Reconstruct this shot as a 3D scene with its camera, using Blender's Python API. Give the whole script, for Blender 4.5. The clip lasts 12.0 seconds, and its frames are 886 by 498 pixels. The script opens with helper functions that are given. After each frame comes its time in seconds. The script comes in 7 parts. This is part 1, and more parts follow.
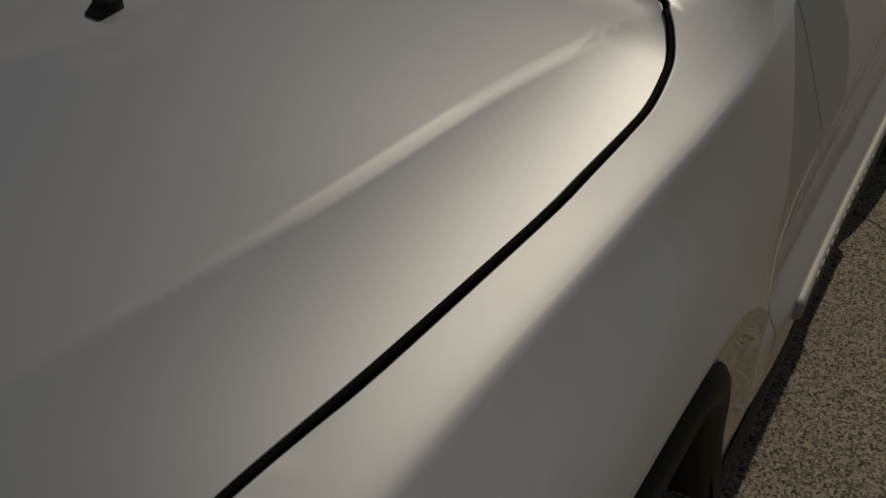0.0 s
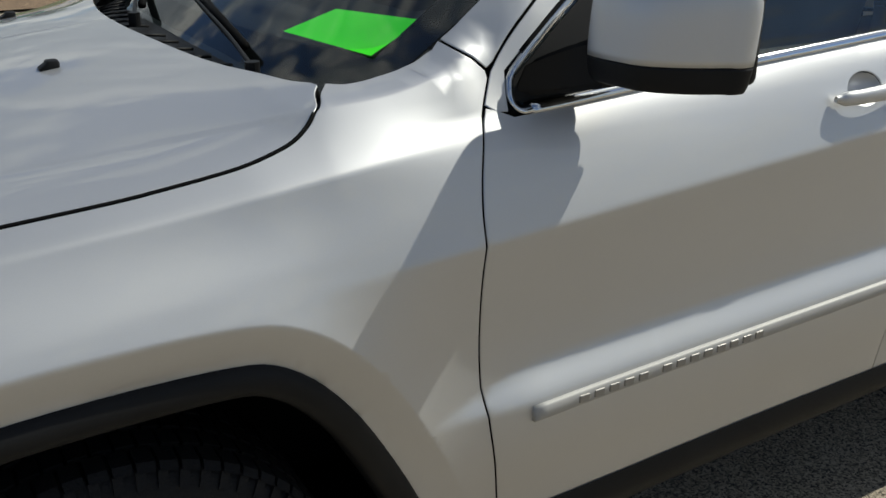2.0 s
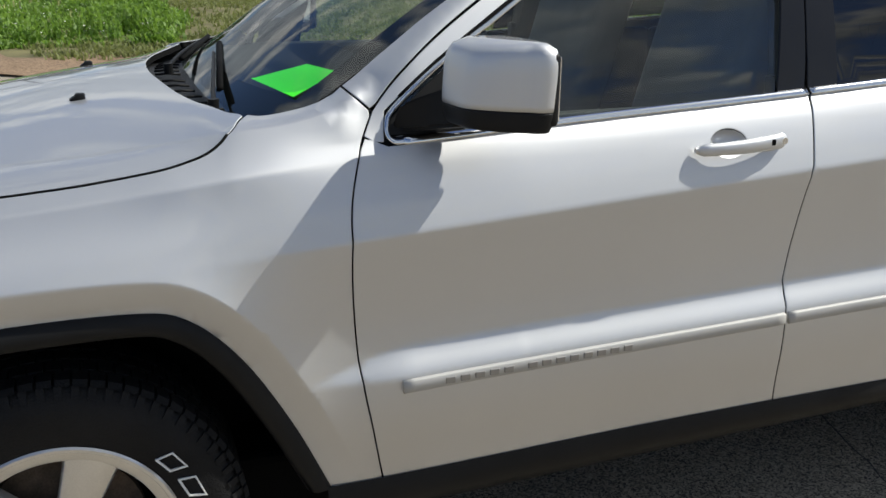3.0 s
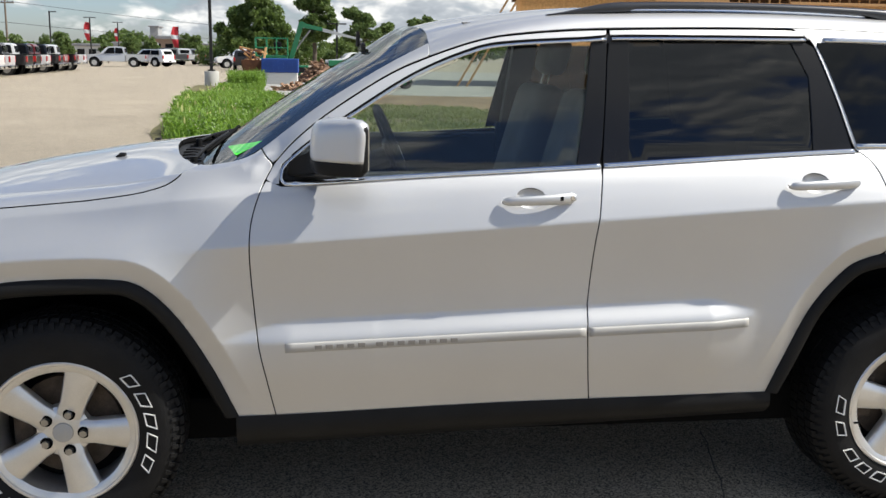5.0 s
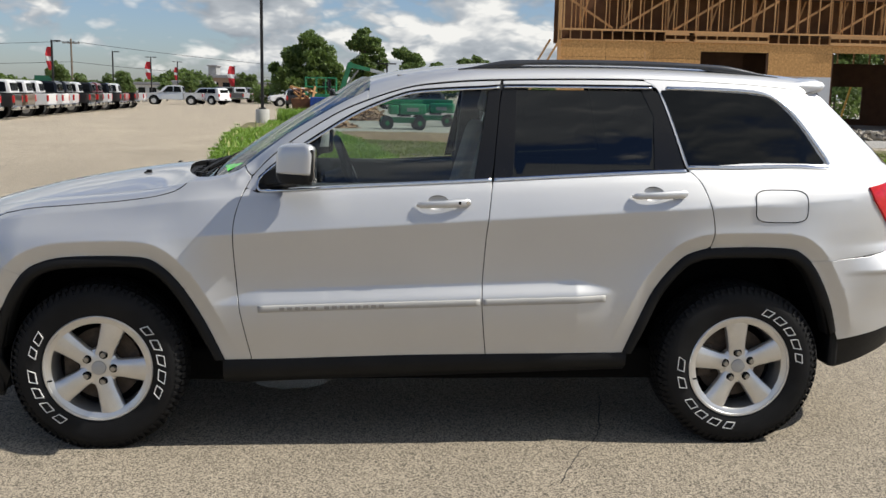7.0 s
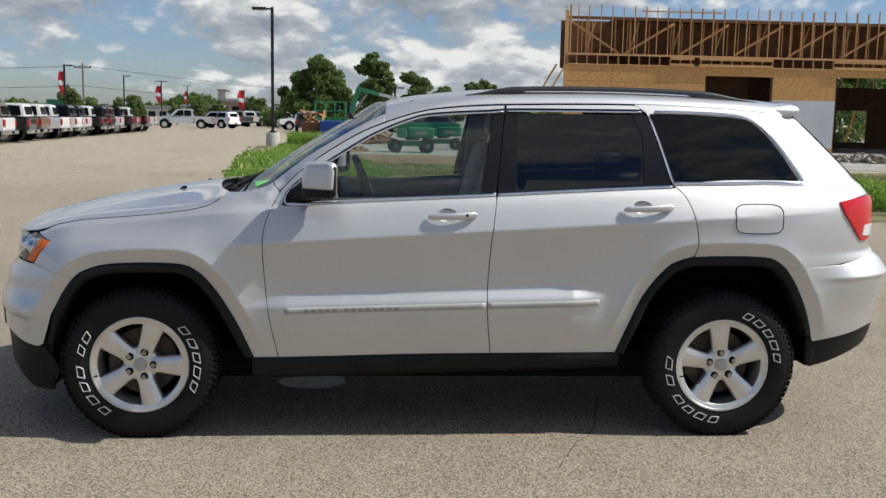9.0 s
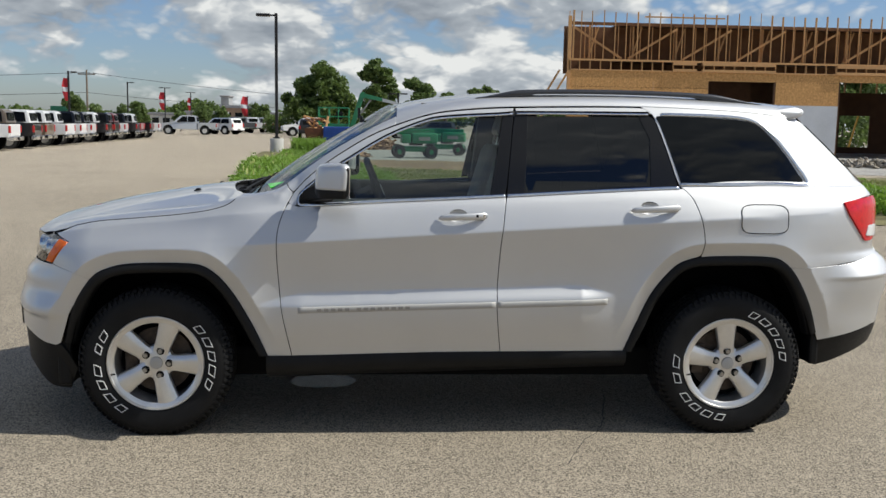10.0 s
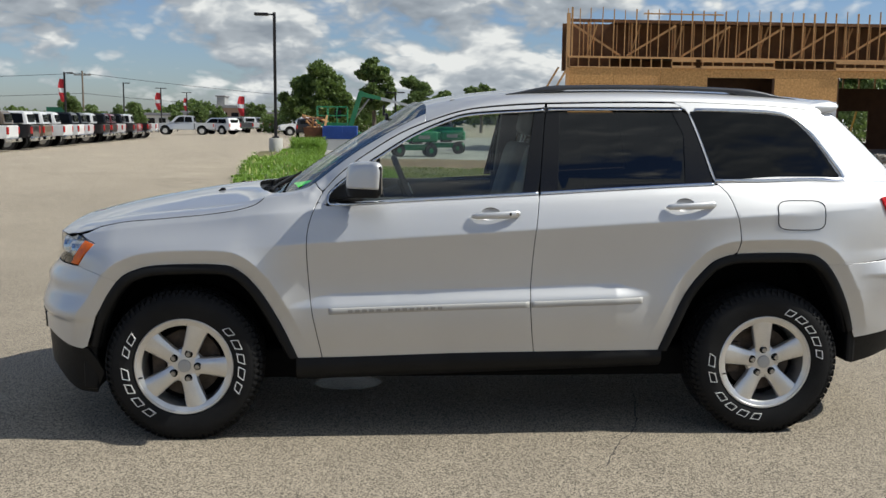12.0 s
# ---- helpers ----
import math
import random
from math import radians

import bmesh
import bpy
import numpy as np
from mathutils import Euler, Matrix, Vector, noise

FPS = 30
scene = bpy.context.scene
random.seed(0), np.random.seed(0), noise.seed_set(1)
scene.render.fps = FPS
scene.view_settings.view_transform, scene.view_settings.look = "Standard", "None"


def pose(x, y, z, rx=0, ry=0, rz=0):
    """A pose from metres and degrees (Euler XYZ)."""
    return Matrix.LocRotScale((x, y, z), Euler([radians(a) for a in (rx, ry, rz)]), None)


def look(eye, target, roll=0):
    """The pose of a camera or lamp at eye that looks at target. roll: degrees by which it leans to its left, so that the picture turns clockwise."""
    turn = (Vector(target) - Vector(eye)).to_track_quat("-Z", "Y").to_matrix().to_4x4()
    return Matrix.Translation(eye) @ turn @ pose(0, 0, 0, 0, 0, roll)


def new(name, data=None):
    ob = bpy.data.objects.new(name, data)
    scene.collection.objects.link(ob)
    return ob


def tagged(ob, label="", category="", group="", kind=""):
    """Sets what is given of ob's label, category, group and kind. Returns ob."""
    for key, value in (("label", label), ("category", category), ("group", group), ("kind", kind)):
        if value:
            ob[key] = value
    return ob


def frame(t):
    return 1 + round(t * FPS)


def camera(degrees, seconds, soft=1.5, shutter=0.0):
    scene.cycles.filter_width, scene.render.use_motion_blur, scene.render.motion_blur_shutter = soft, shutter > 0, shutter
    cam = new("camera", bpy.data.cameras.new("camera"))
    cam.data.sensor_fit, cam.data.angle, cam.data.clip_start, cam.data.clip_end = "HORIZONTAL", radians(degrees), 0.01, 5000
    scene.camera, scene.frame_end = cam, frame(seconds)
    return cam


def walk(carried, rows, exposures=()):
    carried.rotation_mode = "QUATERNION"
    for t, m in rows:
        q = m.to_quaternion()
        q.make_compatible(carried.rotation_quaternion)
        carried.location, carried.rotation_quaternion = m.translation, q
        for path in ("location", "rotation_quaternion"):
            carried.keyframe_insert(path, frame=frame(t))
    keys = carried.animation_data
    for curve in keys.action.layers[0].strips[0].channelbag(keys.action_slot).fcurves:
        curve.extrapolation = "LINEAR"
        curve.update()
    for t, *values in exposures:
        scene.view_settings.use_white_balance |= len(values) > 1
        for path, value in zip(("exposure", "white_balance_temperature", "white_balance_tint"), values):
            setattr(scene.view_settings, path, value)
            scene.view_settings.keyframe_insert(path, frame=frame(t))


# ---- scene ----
cam = camera(49.9, 12.0)
PATH = [
    (0, (-0.556, -0.169, 1.511), (0.906, 0.752, 0.417), -1.5),
    (0.5, (-0.452, -0.369, 1.562), (0.899, 0.689, 0.454), 0.6),
    (1, (-0.322, -0.604, 1.527), (0.920, 0.676, 0.581), 0.1),
    (1.5, (-0.231, -0.848, 1.534), (0.844, 0.624, 0.711), 0.3),
    (2, (-0.146, -1.14, 1.532), (0.792, 0.457, 0.777), 0.3),
    (2.5, (-0.033, -1.431, 1.548), (0.767, 0.264, 0.851), 0.6),
    (3, (0.158, -1.764, 1.562), (0.802, 0.025, 0.942), 0.6),
    (3.5, (0.322, -2.067, 1.555), (0.852, -0.21, 1.032), 0.7),
    (5.3, (0.88, -3.134, 1.571), (1.114, -1.186, 1.181), 1.1),
    (5.5, (0.915, -3.264, 1.573), (1.138, -1.314, 1.188), 1.2),
    (6, (1.014, -3.558, 1.605), (1.207, -1.603, 1.228), 1.1),
    (6.5, (1.116, -3.853, 1.601), (1.282, -1.893, 1.242), 1.2),
    (7, (1.192, -4.136, 1.6), (1.347, -2.168, 1.278), 1.1),
    (9, (1.151, -4.584, 1.598), (1.29, -2.608, 1.324), 1.1),
    (9.5, (1.126, -4.618, 1.594), (1.261, -2.641, 1.325), 1.0),
    (10, (1.107, -4.666, 1.58), (1.24, -2.687, 1.318), 1.0),
    (10.5, (1.073, -4.684, 1.56), (1.206, -2.705, 1.305), 0.9),
    (11, (1.016, -4.653, 1.566), (1.149, -2.674, 1.311), 0.8),
    (11.5, (0.961, -4.616, 1.568), (1.097, -2.637, 1.309), 0.7),
    (12, (0.937, -4.575, 1.57), (1.077, -2.597, 1.305), 0.6),
]
EXPOSURES = [
    (0, -2.15, 7600, 6), (0.5, -1.78, 7350, 4), (1.0, -1.18, 6950, 4), (1.5, -0.78, 6700, 1), (2.0, -0.25, 6550, 3), (2.5, 0.03, 6480, 5), (3.0, 0.18, 6450, 6),
    (3.5, 0.34, 6450, 7), (5.5, 0.46, 6620, 8), (6.5, 0.34, 6680, 9), (7.0, 0.22, 6640, 8), (9.0, 0.08, 6480, 7), (12.0, 0.08, 6450, 6)]
walk(cam, [(t, look(eye, target, roll)) for t, eye, target, roll in PATH], EXPOSURES)

# ==== world, sun, exposure ====
SUN = Vector((0.93, -0.108, 1.0)).normalized()
sun = new("sun", bpy.data.lights.new("sun", "SUN"))
sun.data.energy, sun.data.angle, sun.data.color = 4.6, radians(0.53), (1.0, 0.955, 0.89)
sun.matrix_world = look(SUN * 30, (0, 0, 0))

world = bpy.data.worlds.new("sky")
scene.world = world
world.use_nodes = True


def link(nt, a, b):
    nt.links.new(a, b)


CLOUDS = (3.1, 1.7, 0.0)                   # where the cloud sheet lies


def build_sky(nt):
    nt.nodes.clear()
    out, bg = nt.nodes.new("ShaderNodeOutputWorld"), nt.nodes.new("ShaderNodeBackground")
    sky = nt.nodes.new("ShaderNodeTexSky")
    sky.sky_type, sky.sun_disc = "NISHITA", False
    sky.sun_elevation, sky.sun_rotation = math.asin(SUN.z), math.atan2(SUN.x, SUN.y)
    sky.air_density, sky.dust_density, sky.ozone_density = 1.0, 0.6, 3.0
    co = nt.nodes.new("ShaderNodeTexCoord")
    sep = nt.nodes.new("ShaderNodeSeparateXYZ")
    link(nt, co.outputs["Generated"], sep.inputs[0])

    def calc(op, a, b, clamp=False):
        n = nt.nodes.new("ShaderNodeMath")
        n.operation, n.use_clamp = op, clamp
        for i, v in enumerate((a, b)):
            if isinstance(v, (int, float)):
                n.inputs[i].default_value = v
            else:
                link(nt, v, n.inputs[i])
        return n.outputs[0]
    def vec(op, a, b=None, scale=None):
        n = nt.nodes.new("ShaderNodeVectorMath")
        n.operation = op
        for k, v in enumerate((a, b)):
            if isinstance(v, tuple):
                n.inputs[k].default_value = v
            elif v is not None:
                link(nt, v, n.inputs[k])
        if isinstance(scale, (int, float)):
            n.inputs["Scale"].default_value = scale
        elif scale is not None:
            link(nt, scale, n.inputs["Scale"])
        return n.outputs[0]

    def ramp(fac, stops):
        r = nt.nodes.new("ShaderNodeValToRGB")
        for i, (p, c) in enumerate(stops):
            e = r.color_ramp.elements[i] if i < 2 else r.color_ramp.elements.new(p)
            e.position, e.color = p, (*c, 1)
        link(nt, fac, r.inputs[0])
        return r.outputs[0]

    def between(value, lo, hi, a, b):
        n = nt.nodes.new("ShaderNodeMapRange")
        n.interpolation_type = "SMOOTHSTEP"
        for k, v in (("From Min", lo), ("From Max", hi), ("To Min", a), ("To Max", b)):
            n.inputs[k].default_value = v
        link(nt, value, n.inputs["Value"])
        return n.outputs[0]
    # the cloud layer is a flat sheet overhead: small and flattened over the horizon, broad above
    rise = calc("MAXIMUM", sep.outputs["Z"], 0.0)
    flat = vec("MULTIPLY", co.outputs["Generated"], (1.0, 1.0, 0.0))
    place = vec("SCALE", flat, None, calc("DIVIDE", 1.0, calc("ADD", rise, 0.42)))

    def noise_at(p, scale, detail, rough):
        n = nt.nodes.new("ShaderNodeTexNoise")
        n.inputs["Scale"].default_value, n.inputs["Detail"].default_value = scale, detail
        n.inputs["Roughness"].default_value = rough
        link(nt, p, n.inputs["Vector"])
        return n

    def heap(p):
        """Broad banks with rounded heads on them."""
        p = vec("ADD", p, CLOUDS)
        wob = noise_at(p, 6.0, 3, 0.55)
        q = vec("ADD", p, vec("SCALE", vec("SUBTRACT", wob.outputs["Color"], (0.5, 0.5, 0.5)), None, 0.13))
        total = noise_at(p, 1.7, 5, 0.52).outputs["Fac"]
        for scale, weight in ((4.6, 0.19), (10.0, 0.13), (23.0, 0.075), (52.0, 0.035)):
            v = nt.nodes.new("ShaderNodeTexVoronoi")
            v.inputs["Scale"].default_value = scale
            link(nt, q, v.inputs["Vector"])
            d = calc("MULTIPLY", v.outputs["Distance"], v.outputs["Distance"])
            total = calc("ADD", total, calc("MULTIPLY", calc("SUBTRACT", 0.30, d), weight))
        return total
    cover = heap(place)
    above = heap(vec("SCALE", place, None, 0.965))
    # the sky is clearer overhead and on the side away from the sun
    away = calc("MULTIPLY", between(calc("ADD", calc("MULTIPLY", sep.outputs["X"], -0.87), calc("MULTIPLY", sep.outputs["Y"], -0.5)), 0.05, 0.75, 0.0, -0.075), 1.0)
    clear = calc("ADD", away, between(sep.outputs["Z"], 0.12, 0.42, 0.0, -0.035))
    mask = ramp(calc("ADD", cover, clear), [(0.415, (0, 0, 0)), (0.50, (1, 1, 1))])
    slope = calc("MULTIPLY_ADD", calc("SUBTRACT", cover, above), 3.4)
    slope.node.inputs[2].default_value = 0.52
    deep = calc("MULTIPLY", calc("SUBTRACT", cover, 0.58, True), 1.6)
    lit = ramp(calc("SUBTRACT", slope, deep, True), [(0.10, (0.36, 0.40, 0.46)), (0.50, (0.56, 0.60, 0.655)), (0.82, (1.08, 1.075, 1.06))])
    blue = nt.nodes.new("ShaderNodeMix")
    blue.data_type, blue.blend_type = "RGBA", "MULTIPLY"
    blue.inputs["Factor"].default_value = 1.0
    link(nt, sky.outputs[0], blue.inputs["A"])
    blue.inputs["B"].default_value = (0.070, 0.075, 0.091, 1)
    white = nt.nodes.new("ShaderNodeMix")
    white.data_type, white.blend_type = "RGBA", "MULTIPLY"
    white.inputs["Factor"].default_value = 1.0
    link(nt, lit, white.inputs["A"])
    white.inputs["B"].default_value = (0.72, 0.72, 0.725, 1)
    mix = nt.nodes.new("ShaderNodeMix")
    mix.data_type = "RGBA"
    link(nt, mask, mix.inputs["Factor"])
    link(nt, blue.outputs["Result"], mix.inputs["A"])
    link(nt, white.outputs["Result"], mix.inputs["B"])
    link(nt, mix.outputs["Result"], bg.inputs["Color"])
    bg.inputs["Strength"].default_value = 1.0
    link(nt, bg.outputs[0], out.inputs[0])


build_sky(world.node_tree)

# ==== materials ====


def mat(name, color, rough=0.6, metal=0.0, vary=0.15, scale=3.0, fine=80.0, bump=0.0, coat=0.0, other=None, spec=0.5, each=0.0, island=0.0):
    """A plain surface with two scales of variation: broad stains and fine grain."""
    m = bpy.data.materials.new(name)
    m.use_nodes = True
    nt = m.node_tree
    b = nt.nodes["Principled BSDF"]
    b.inputs["Roughness"].default_value, b.inputs["Metallic"].default_value = rough, metal
    b.inputs["Coat Weight"].default_value, b.inputs["Coat Roughness"].default_value = coat, 0.03
    b.inputs["Specular IOR Level"].default_value = spec
    co = nt.nodes.new("ShaderNodeTexCoord")
    big, small = nt.nodes.new("ShaderNodeTexNoise"), nt.nodes.new("ShaderNodeTexNoise")
    for n, s, d in ((big, scale, 5), (small, fine, 3)):
        n.inputs["Scale"].default_value, n.inputs["Detail"].default_value = s, d
        link(nt, co.outputs["Object"], n.inputs["Vector"])
    add = nt.nodes.new("ShaderNodeMath")
    add.operation = "MULTIPLY_ADD"
    link(nt, small.outputs["Fac"], add.inputs[0])
    add.inputs[1].default_value = 0.6
    link(nt, big.outputs["Fac"], add.inputs[2])
    last = add.outputs[0]
    if each or island:
        rnd = nt.nodes.new("ShaderNodeObjectInfo") if each else nt.nodes.new("ShaderNodeNewGeometry")
        ad2 = nt.nodes.new("ShaderNodeMath")
        ad2.operation = "MULTIPLY_ADD"
        link(nt, rnd.outputs["Random" if each else "Random Per Island"], ad2.inputs[0])
        ad2.inputs[1].default_value = each or island
        link(nt, last, ad2.inputs[2])
        last = ad2.outputs[0]
    r = nt.nodes.new("ShaderNodeValToRGB")
    c2 = other or tuple(min(1, c * (1 + vary)) for c in color)
    c1 = color if other else tuple(c * (1 - vary) for c in color)
    r.color_ramp.elements[0].position, r.color_ramp.elements[1].position = 0.5, 1.1 + (each or island)
    r.color_ramp.elements[1].position = min(1.0, 1.05 + 0.0)
    r.color_ramp.elements[0].color, r.color_ramp.elements[1].color = (*c1, 1), (*c2, 1)
    if each or island:
        mp = nt.nodes.new("ShaderNodeMapRange")
        mp.inputs["From Min"].default_value, mp.inputs["From Max"].default_value = 0.5, 1.1 + (each or island)
        mp.inputs["To Min"].default_value, mp.inputs["To Max"].default_value = 0.5, 1.0
        link(nt, last, mp.inputs["Value"])
        last = mp.outputs[0]
    link(nt, last, r.inputs[0])
    link(nt, r.outputs[0], b.inputs["Base Color"])
    if bump:
        bp = nt.nodes.new("ShaderNodeBump")
        bp.inputs["Strength"].default_value, bp.inputs["Distance"].default_value = bump, 0.01
        link(nt, small.outputs["Fac"], bp.inputs["Height"])
        link(nt, bp.outputs[0], b.inputs["Normal"])
    return m


def paint_mat(name, color, metal=0.75, rough=0.34):
    """Metallic car paint under clear lacquer, with fine flakes and faint road dust low down on the panels."""
    m = mat(name, color, rough, metal, 0.03, 2.0, 900.0, 0.0, coat=1.0)
    m.node_tree.nodes["Principled BSDF"].inputs["Coat Roughness"].default_value = 0.03
    nt = m.node_tree
    b = nt.nodes["Principled BSDF"]
    co = nt.nodes.new("ShaderNodeTexCoord")
    v = nt.nodes.new("ShaderNodeTexVoronoi")
    v.inputs["Scale"].default_value = 900
    link(nt, co.outputs["Object"], v.inputs["Vector"])
    mr = nt.nodes.new("ShaderNodeMapRange")
    mr.inputs["To Min"].default_value, mr.inputs["To Max"].default_value = rough - 0.02, rough + 0.03
    link(nt, v.outputs["Color"], mr.inputs["Value"])
    link(nt, mr.outputs[0], b.inputs["Roughness"])
    return m


def glass_mat(name, tint, rough=0.0, edge=0.9, face=0.06, curve=4.2):
    """A thin pane: tinted passage of light with the gloss of glass."""
    m = bpy.data.materials.new(name)
    m.use_nodes = True
    nt = m.node_tree
    nt.nodes.remove(nt.nodes["Principled BSDF"])
    out = nt.nodes["Material Output"]
    t, g, mx, f, pw, ma = (nt.nodes.new("ShaderNode" + k) for k in ("BsdfTransparent", "BsdfGlossy", "MixShader", "LayerWeight", "Math", "Math"))
    t.inputs["Color"].default_value = (*tint, 1)
    g.inputs["Roughness"].default_value = rough
    f.inputs["Blend"].default_value = 0.5
    pw.operation, ma.operation = "POWER", "MULTIPLY_ADD"
    link(nt, f.outputs["Facing"], pw.inputs[0])
    pw.inputs[1].default_value, ma.inputs[1].default_value, ma.inputs[2].default_value = curve, edge, face
    link(nt, pw.outputs[0], ma.inputs[0])
    link(nt, ma.outputs[0], mx.inputs[0])
    link(nt, t.outputs[0], mx.inputs[1])
    link(nt, g.outputs[0], mx.inputs[2])
    link(nt, mx.outputs[0], out.inputs["Surface"])
    return m


def ground_mat(name, dark, light, grain, stain, bump=0.3, coarse=40.0, far_gain=1.0):
    """Worn paving: pale and dark aggregate, broad stains, fine relief."""
    m = bpy.data.materials.new(name)
    m.use_nodes = True
    nt = m.node_tree
    b = nt.nodes["Principled BSDF"]
    b.inputs["Roughness"].default_value = 0.9
    co = nt.nodes.new("ShaderNodeTexCoord")
    v = nt.nodes.new("ShaderNodeTexVoronoi")
    v.inputs["Scale"].default_value = grain
    n1, n2, n3 = (nt.nodes.new("ShaderNodeTexNoise") for _ in range(3))
    for n, s, d in ((n1, 0.35, 6), (n2, coarse, 4), (n3, 2.2, 5)):
        n.inputs["Scale"].default_value, n.inputs["Detail"].default_value = s, d
        link(nt, co.outputs["Object"], n.inputs["Vector"])
    link(nt, co.outputs["Object"], v.inputs["Vector"])
    r = nt.nodes.new("ShaderNodeValToRGB")
    r.color_ramp.elements[0].color, r.color_ramp.elements[1].color = (*dark, 1), (*light, 1)
    r.color_ramp.elements[0].position, r.color_ramp.elements[1].position = 0.12, 0.72
    sep = nt.nodes.new("ShaderNodeSeparateColor")
    link(nt, v.outputs["Color"], sep.inputs[0])
    mx = nt.nodes.new("ShaderNodeMath")
    mx.operation = "MULTIPLY_ADD"
    link(nt, n2.outputs["Fac"], mx.inputs[0])
    mx.inputs[1].default_value = 0.5
    hf = nt.nodes.new("ShaderNodeMath")
    hf.operation = "MULTIPLY_ADD"
    link(nt, sep.outputs[0], hf.inputs[0])
    hf.inputs[1].default_value, hf.inputs[2].default_value = 0.72, -0.16
    link(nt, hf.outputs[0], mx.inputs[2])
    link(nt, mx.outputs[0], r.inputs[0])
    st = nt.nodes.new("ShaderNodeMix")
    st.data_type, st.blend_type = "RGBA", "MULTIPLY"
    link(nt, r.outputs[0], st.inputs["A"])
    sr = nt.nodes.new("ShaderNodeValToRGB")
    sr.color_ramp.elements[0].color = (stain, stain, stain, 1)
    sr.color_ramp.elements[0].position, sr.color_ramp.elements[1].position = 0.33, 0.62
    av = nt.nodes.new("ShaderNodeMath")
    av.operation = "MULTIPLY_ADD"
    link(nt, n3.outputs["Fac"], av.inputs[0])
    av.inputs[1].default_value = 0.35
    hv = nt.nodes.new("ShaderNodeMath")
    hv.operation = "MULTIPLY"
    link(nt, n1.outputs["Fac"], hv.inputs[0])
    hv.inputs[1].default_value = 0.65
    link(nt, hv.outputs[0], av.inputs[2])
    link(nt, av.outputs[0], sr.inputs[0])
    link(nt, sr.outputs[0], st.inputs["B"])
    st.inputs["Factor"].default_value = 1.0
    # brightness of the lot farther off is put into the colour, growing with y
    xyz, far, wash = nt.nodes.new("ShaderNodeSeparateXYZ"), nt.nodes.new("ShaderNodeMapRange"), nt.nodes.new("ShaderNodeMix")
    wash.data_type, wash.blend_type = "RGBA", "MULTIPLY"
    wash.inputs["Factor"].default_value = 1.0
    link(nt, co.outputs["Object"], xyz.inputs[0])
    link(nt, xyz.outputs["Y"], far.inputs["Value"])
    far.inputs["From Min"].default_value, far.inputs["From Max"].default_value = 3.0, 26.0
    far.inputs["To Min"].default_value, far.inputs["To Max"].default_value = 1.0, far_gain
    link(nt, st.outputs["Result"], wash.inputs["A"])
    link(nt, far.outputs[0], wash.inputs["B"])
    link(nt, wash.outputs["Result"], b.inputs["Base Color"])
    bp = nt.nodes.new("ShaderNodeBump")
    bp.inputs["Strength"].default_value, bp.inputs["Distance"].default_value = bump, 0.004
    link(nt, mx.outputs[0], bp.inputs["Height"])
    link(nt, bp.outputs[0], b.inputs["Normal"])
    return m


SILVER = paint_mat("silver metallic paint", (0.61, 0.613, 0.618), 0.88, 0.56)
BLACK = mat("black textured plastic", (0.009, 0.009, 0.0092), 0.50, 0, 0.3, 6, 700, 0.10, spec=0.20)
GLOSSBLACK = mat("gloss black trim", (0.008, 0.008, 0.009), 0.22, 0, 0.2, 5, 300, spec=0.35)
# near-black: shade of gaps, recesses and hollows put into the colour; also plain black
GAP = mat("cavity shade and plain black", (0.006, 0.006, 0.006), 0.9, spec=0.04)
RUBBER = mat("tyre rubber", (0.010, 0.010, 0.0104), 0.62, 0, 0.35, 9, 260, 0.25, spec=0.18)
# rubber of seals and wiper blades; also the black for shade in panel gaps
SEALSHADE = mat("rubber seal and gap shade", (0.004, 0.004, 0.004), 0.8, spec=0.1)
CHROME = mat("bright trim", (0.72, 0.73, 0.74), 0.12, 1.0, 0.04, 8, 200)
STRIP = mat("satin metal strip", (0.44, 0.43, 0.41), 0.62, 0.25, 0.06, 7, 400)
STRIPDARK = mat("grey raised badge", (0.29, 0.28, 0.265), 0.45, 0.6, 0.06, 7, 400)
ALLOY = mat("silver alloy", (0.68, 0.67, 0.65), 0.34, 0.8, 0.08, 14, 300, coat=0.5)
STEEL = mat("bolt steel", (0.35, 0.34, 0.32), 0.35, 1.0, 0.15, 60, 500)
RUST = mat("brake iron", (0.10, 0.075, 0.055), 0.7, 0.5, 0.4, 30, 200, 0.2)
WHITE = mat("white lettering", (0.78, 0.78, 0.76), 0.6, 0, 0.08, 40, 300)
GLASS = glass_mat("clear car glass", (0.76, 0.82, 0.785), face=0.08)
WINDSHIELD = glass_mat("windscreen glass", (0.84, 0.92, 0.89), edge=0.75, face=0.09, curve=4.6)
PRIVACY = glass_mat("dark privacy glass", (0.040, 0.045, 0.048), face=0.065)
CABIN = mat("dark cabin trim", (0.05, 0.05, 0.052), 0.7, 0, 0.25, 6, 300, 0.1)
SEATCLOTH = mat("grey seat cloth", (0.20, 0.193, 0.18), 0.85, 0, 0.15, 8, 400, 0.2)
LENSRED = mat("red lamp lens", (0.50, 0.008, 0.012), 0.10, 0, 0.25, 40, 160, coat=0.25, spec=0.35)
LENSAMBER = mat("amber lamp lens", (0.75, 0.13, 0.006), 0.25, 0, 0.2, 50, 160, spec=0.3)
LENSWHITE = mat("pale lamp lens", (0.75, 0.75, 0.75), 0.1, 0, 0.15, 50, 160, coat=1.0)
LAMPBACK = mat("lamp reflector", (0.5, 0.5, 0.52), 0.15, 1.0, 0.3, 30, 90)
DASH = mat("black dashboard top", (0.012, 0.012, 0.014), 0.75, 0, 0.25, 6, 300, 0.1, spec=0.2)
LIME = mat("fluorescent green card", (0.06, 1.0, 0.006), 0.5, 0, 0.04, 5, 300)

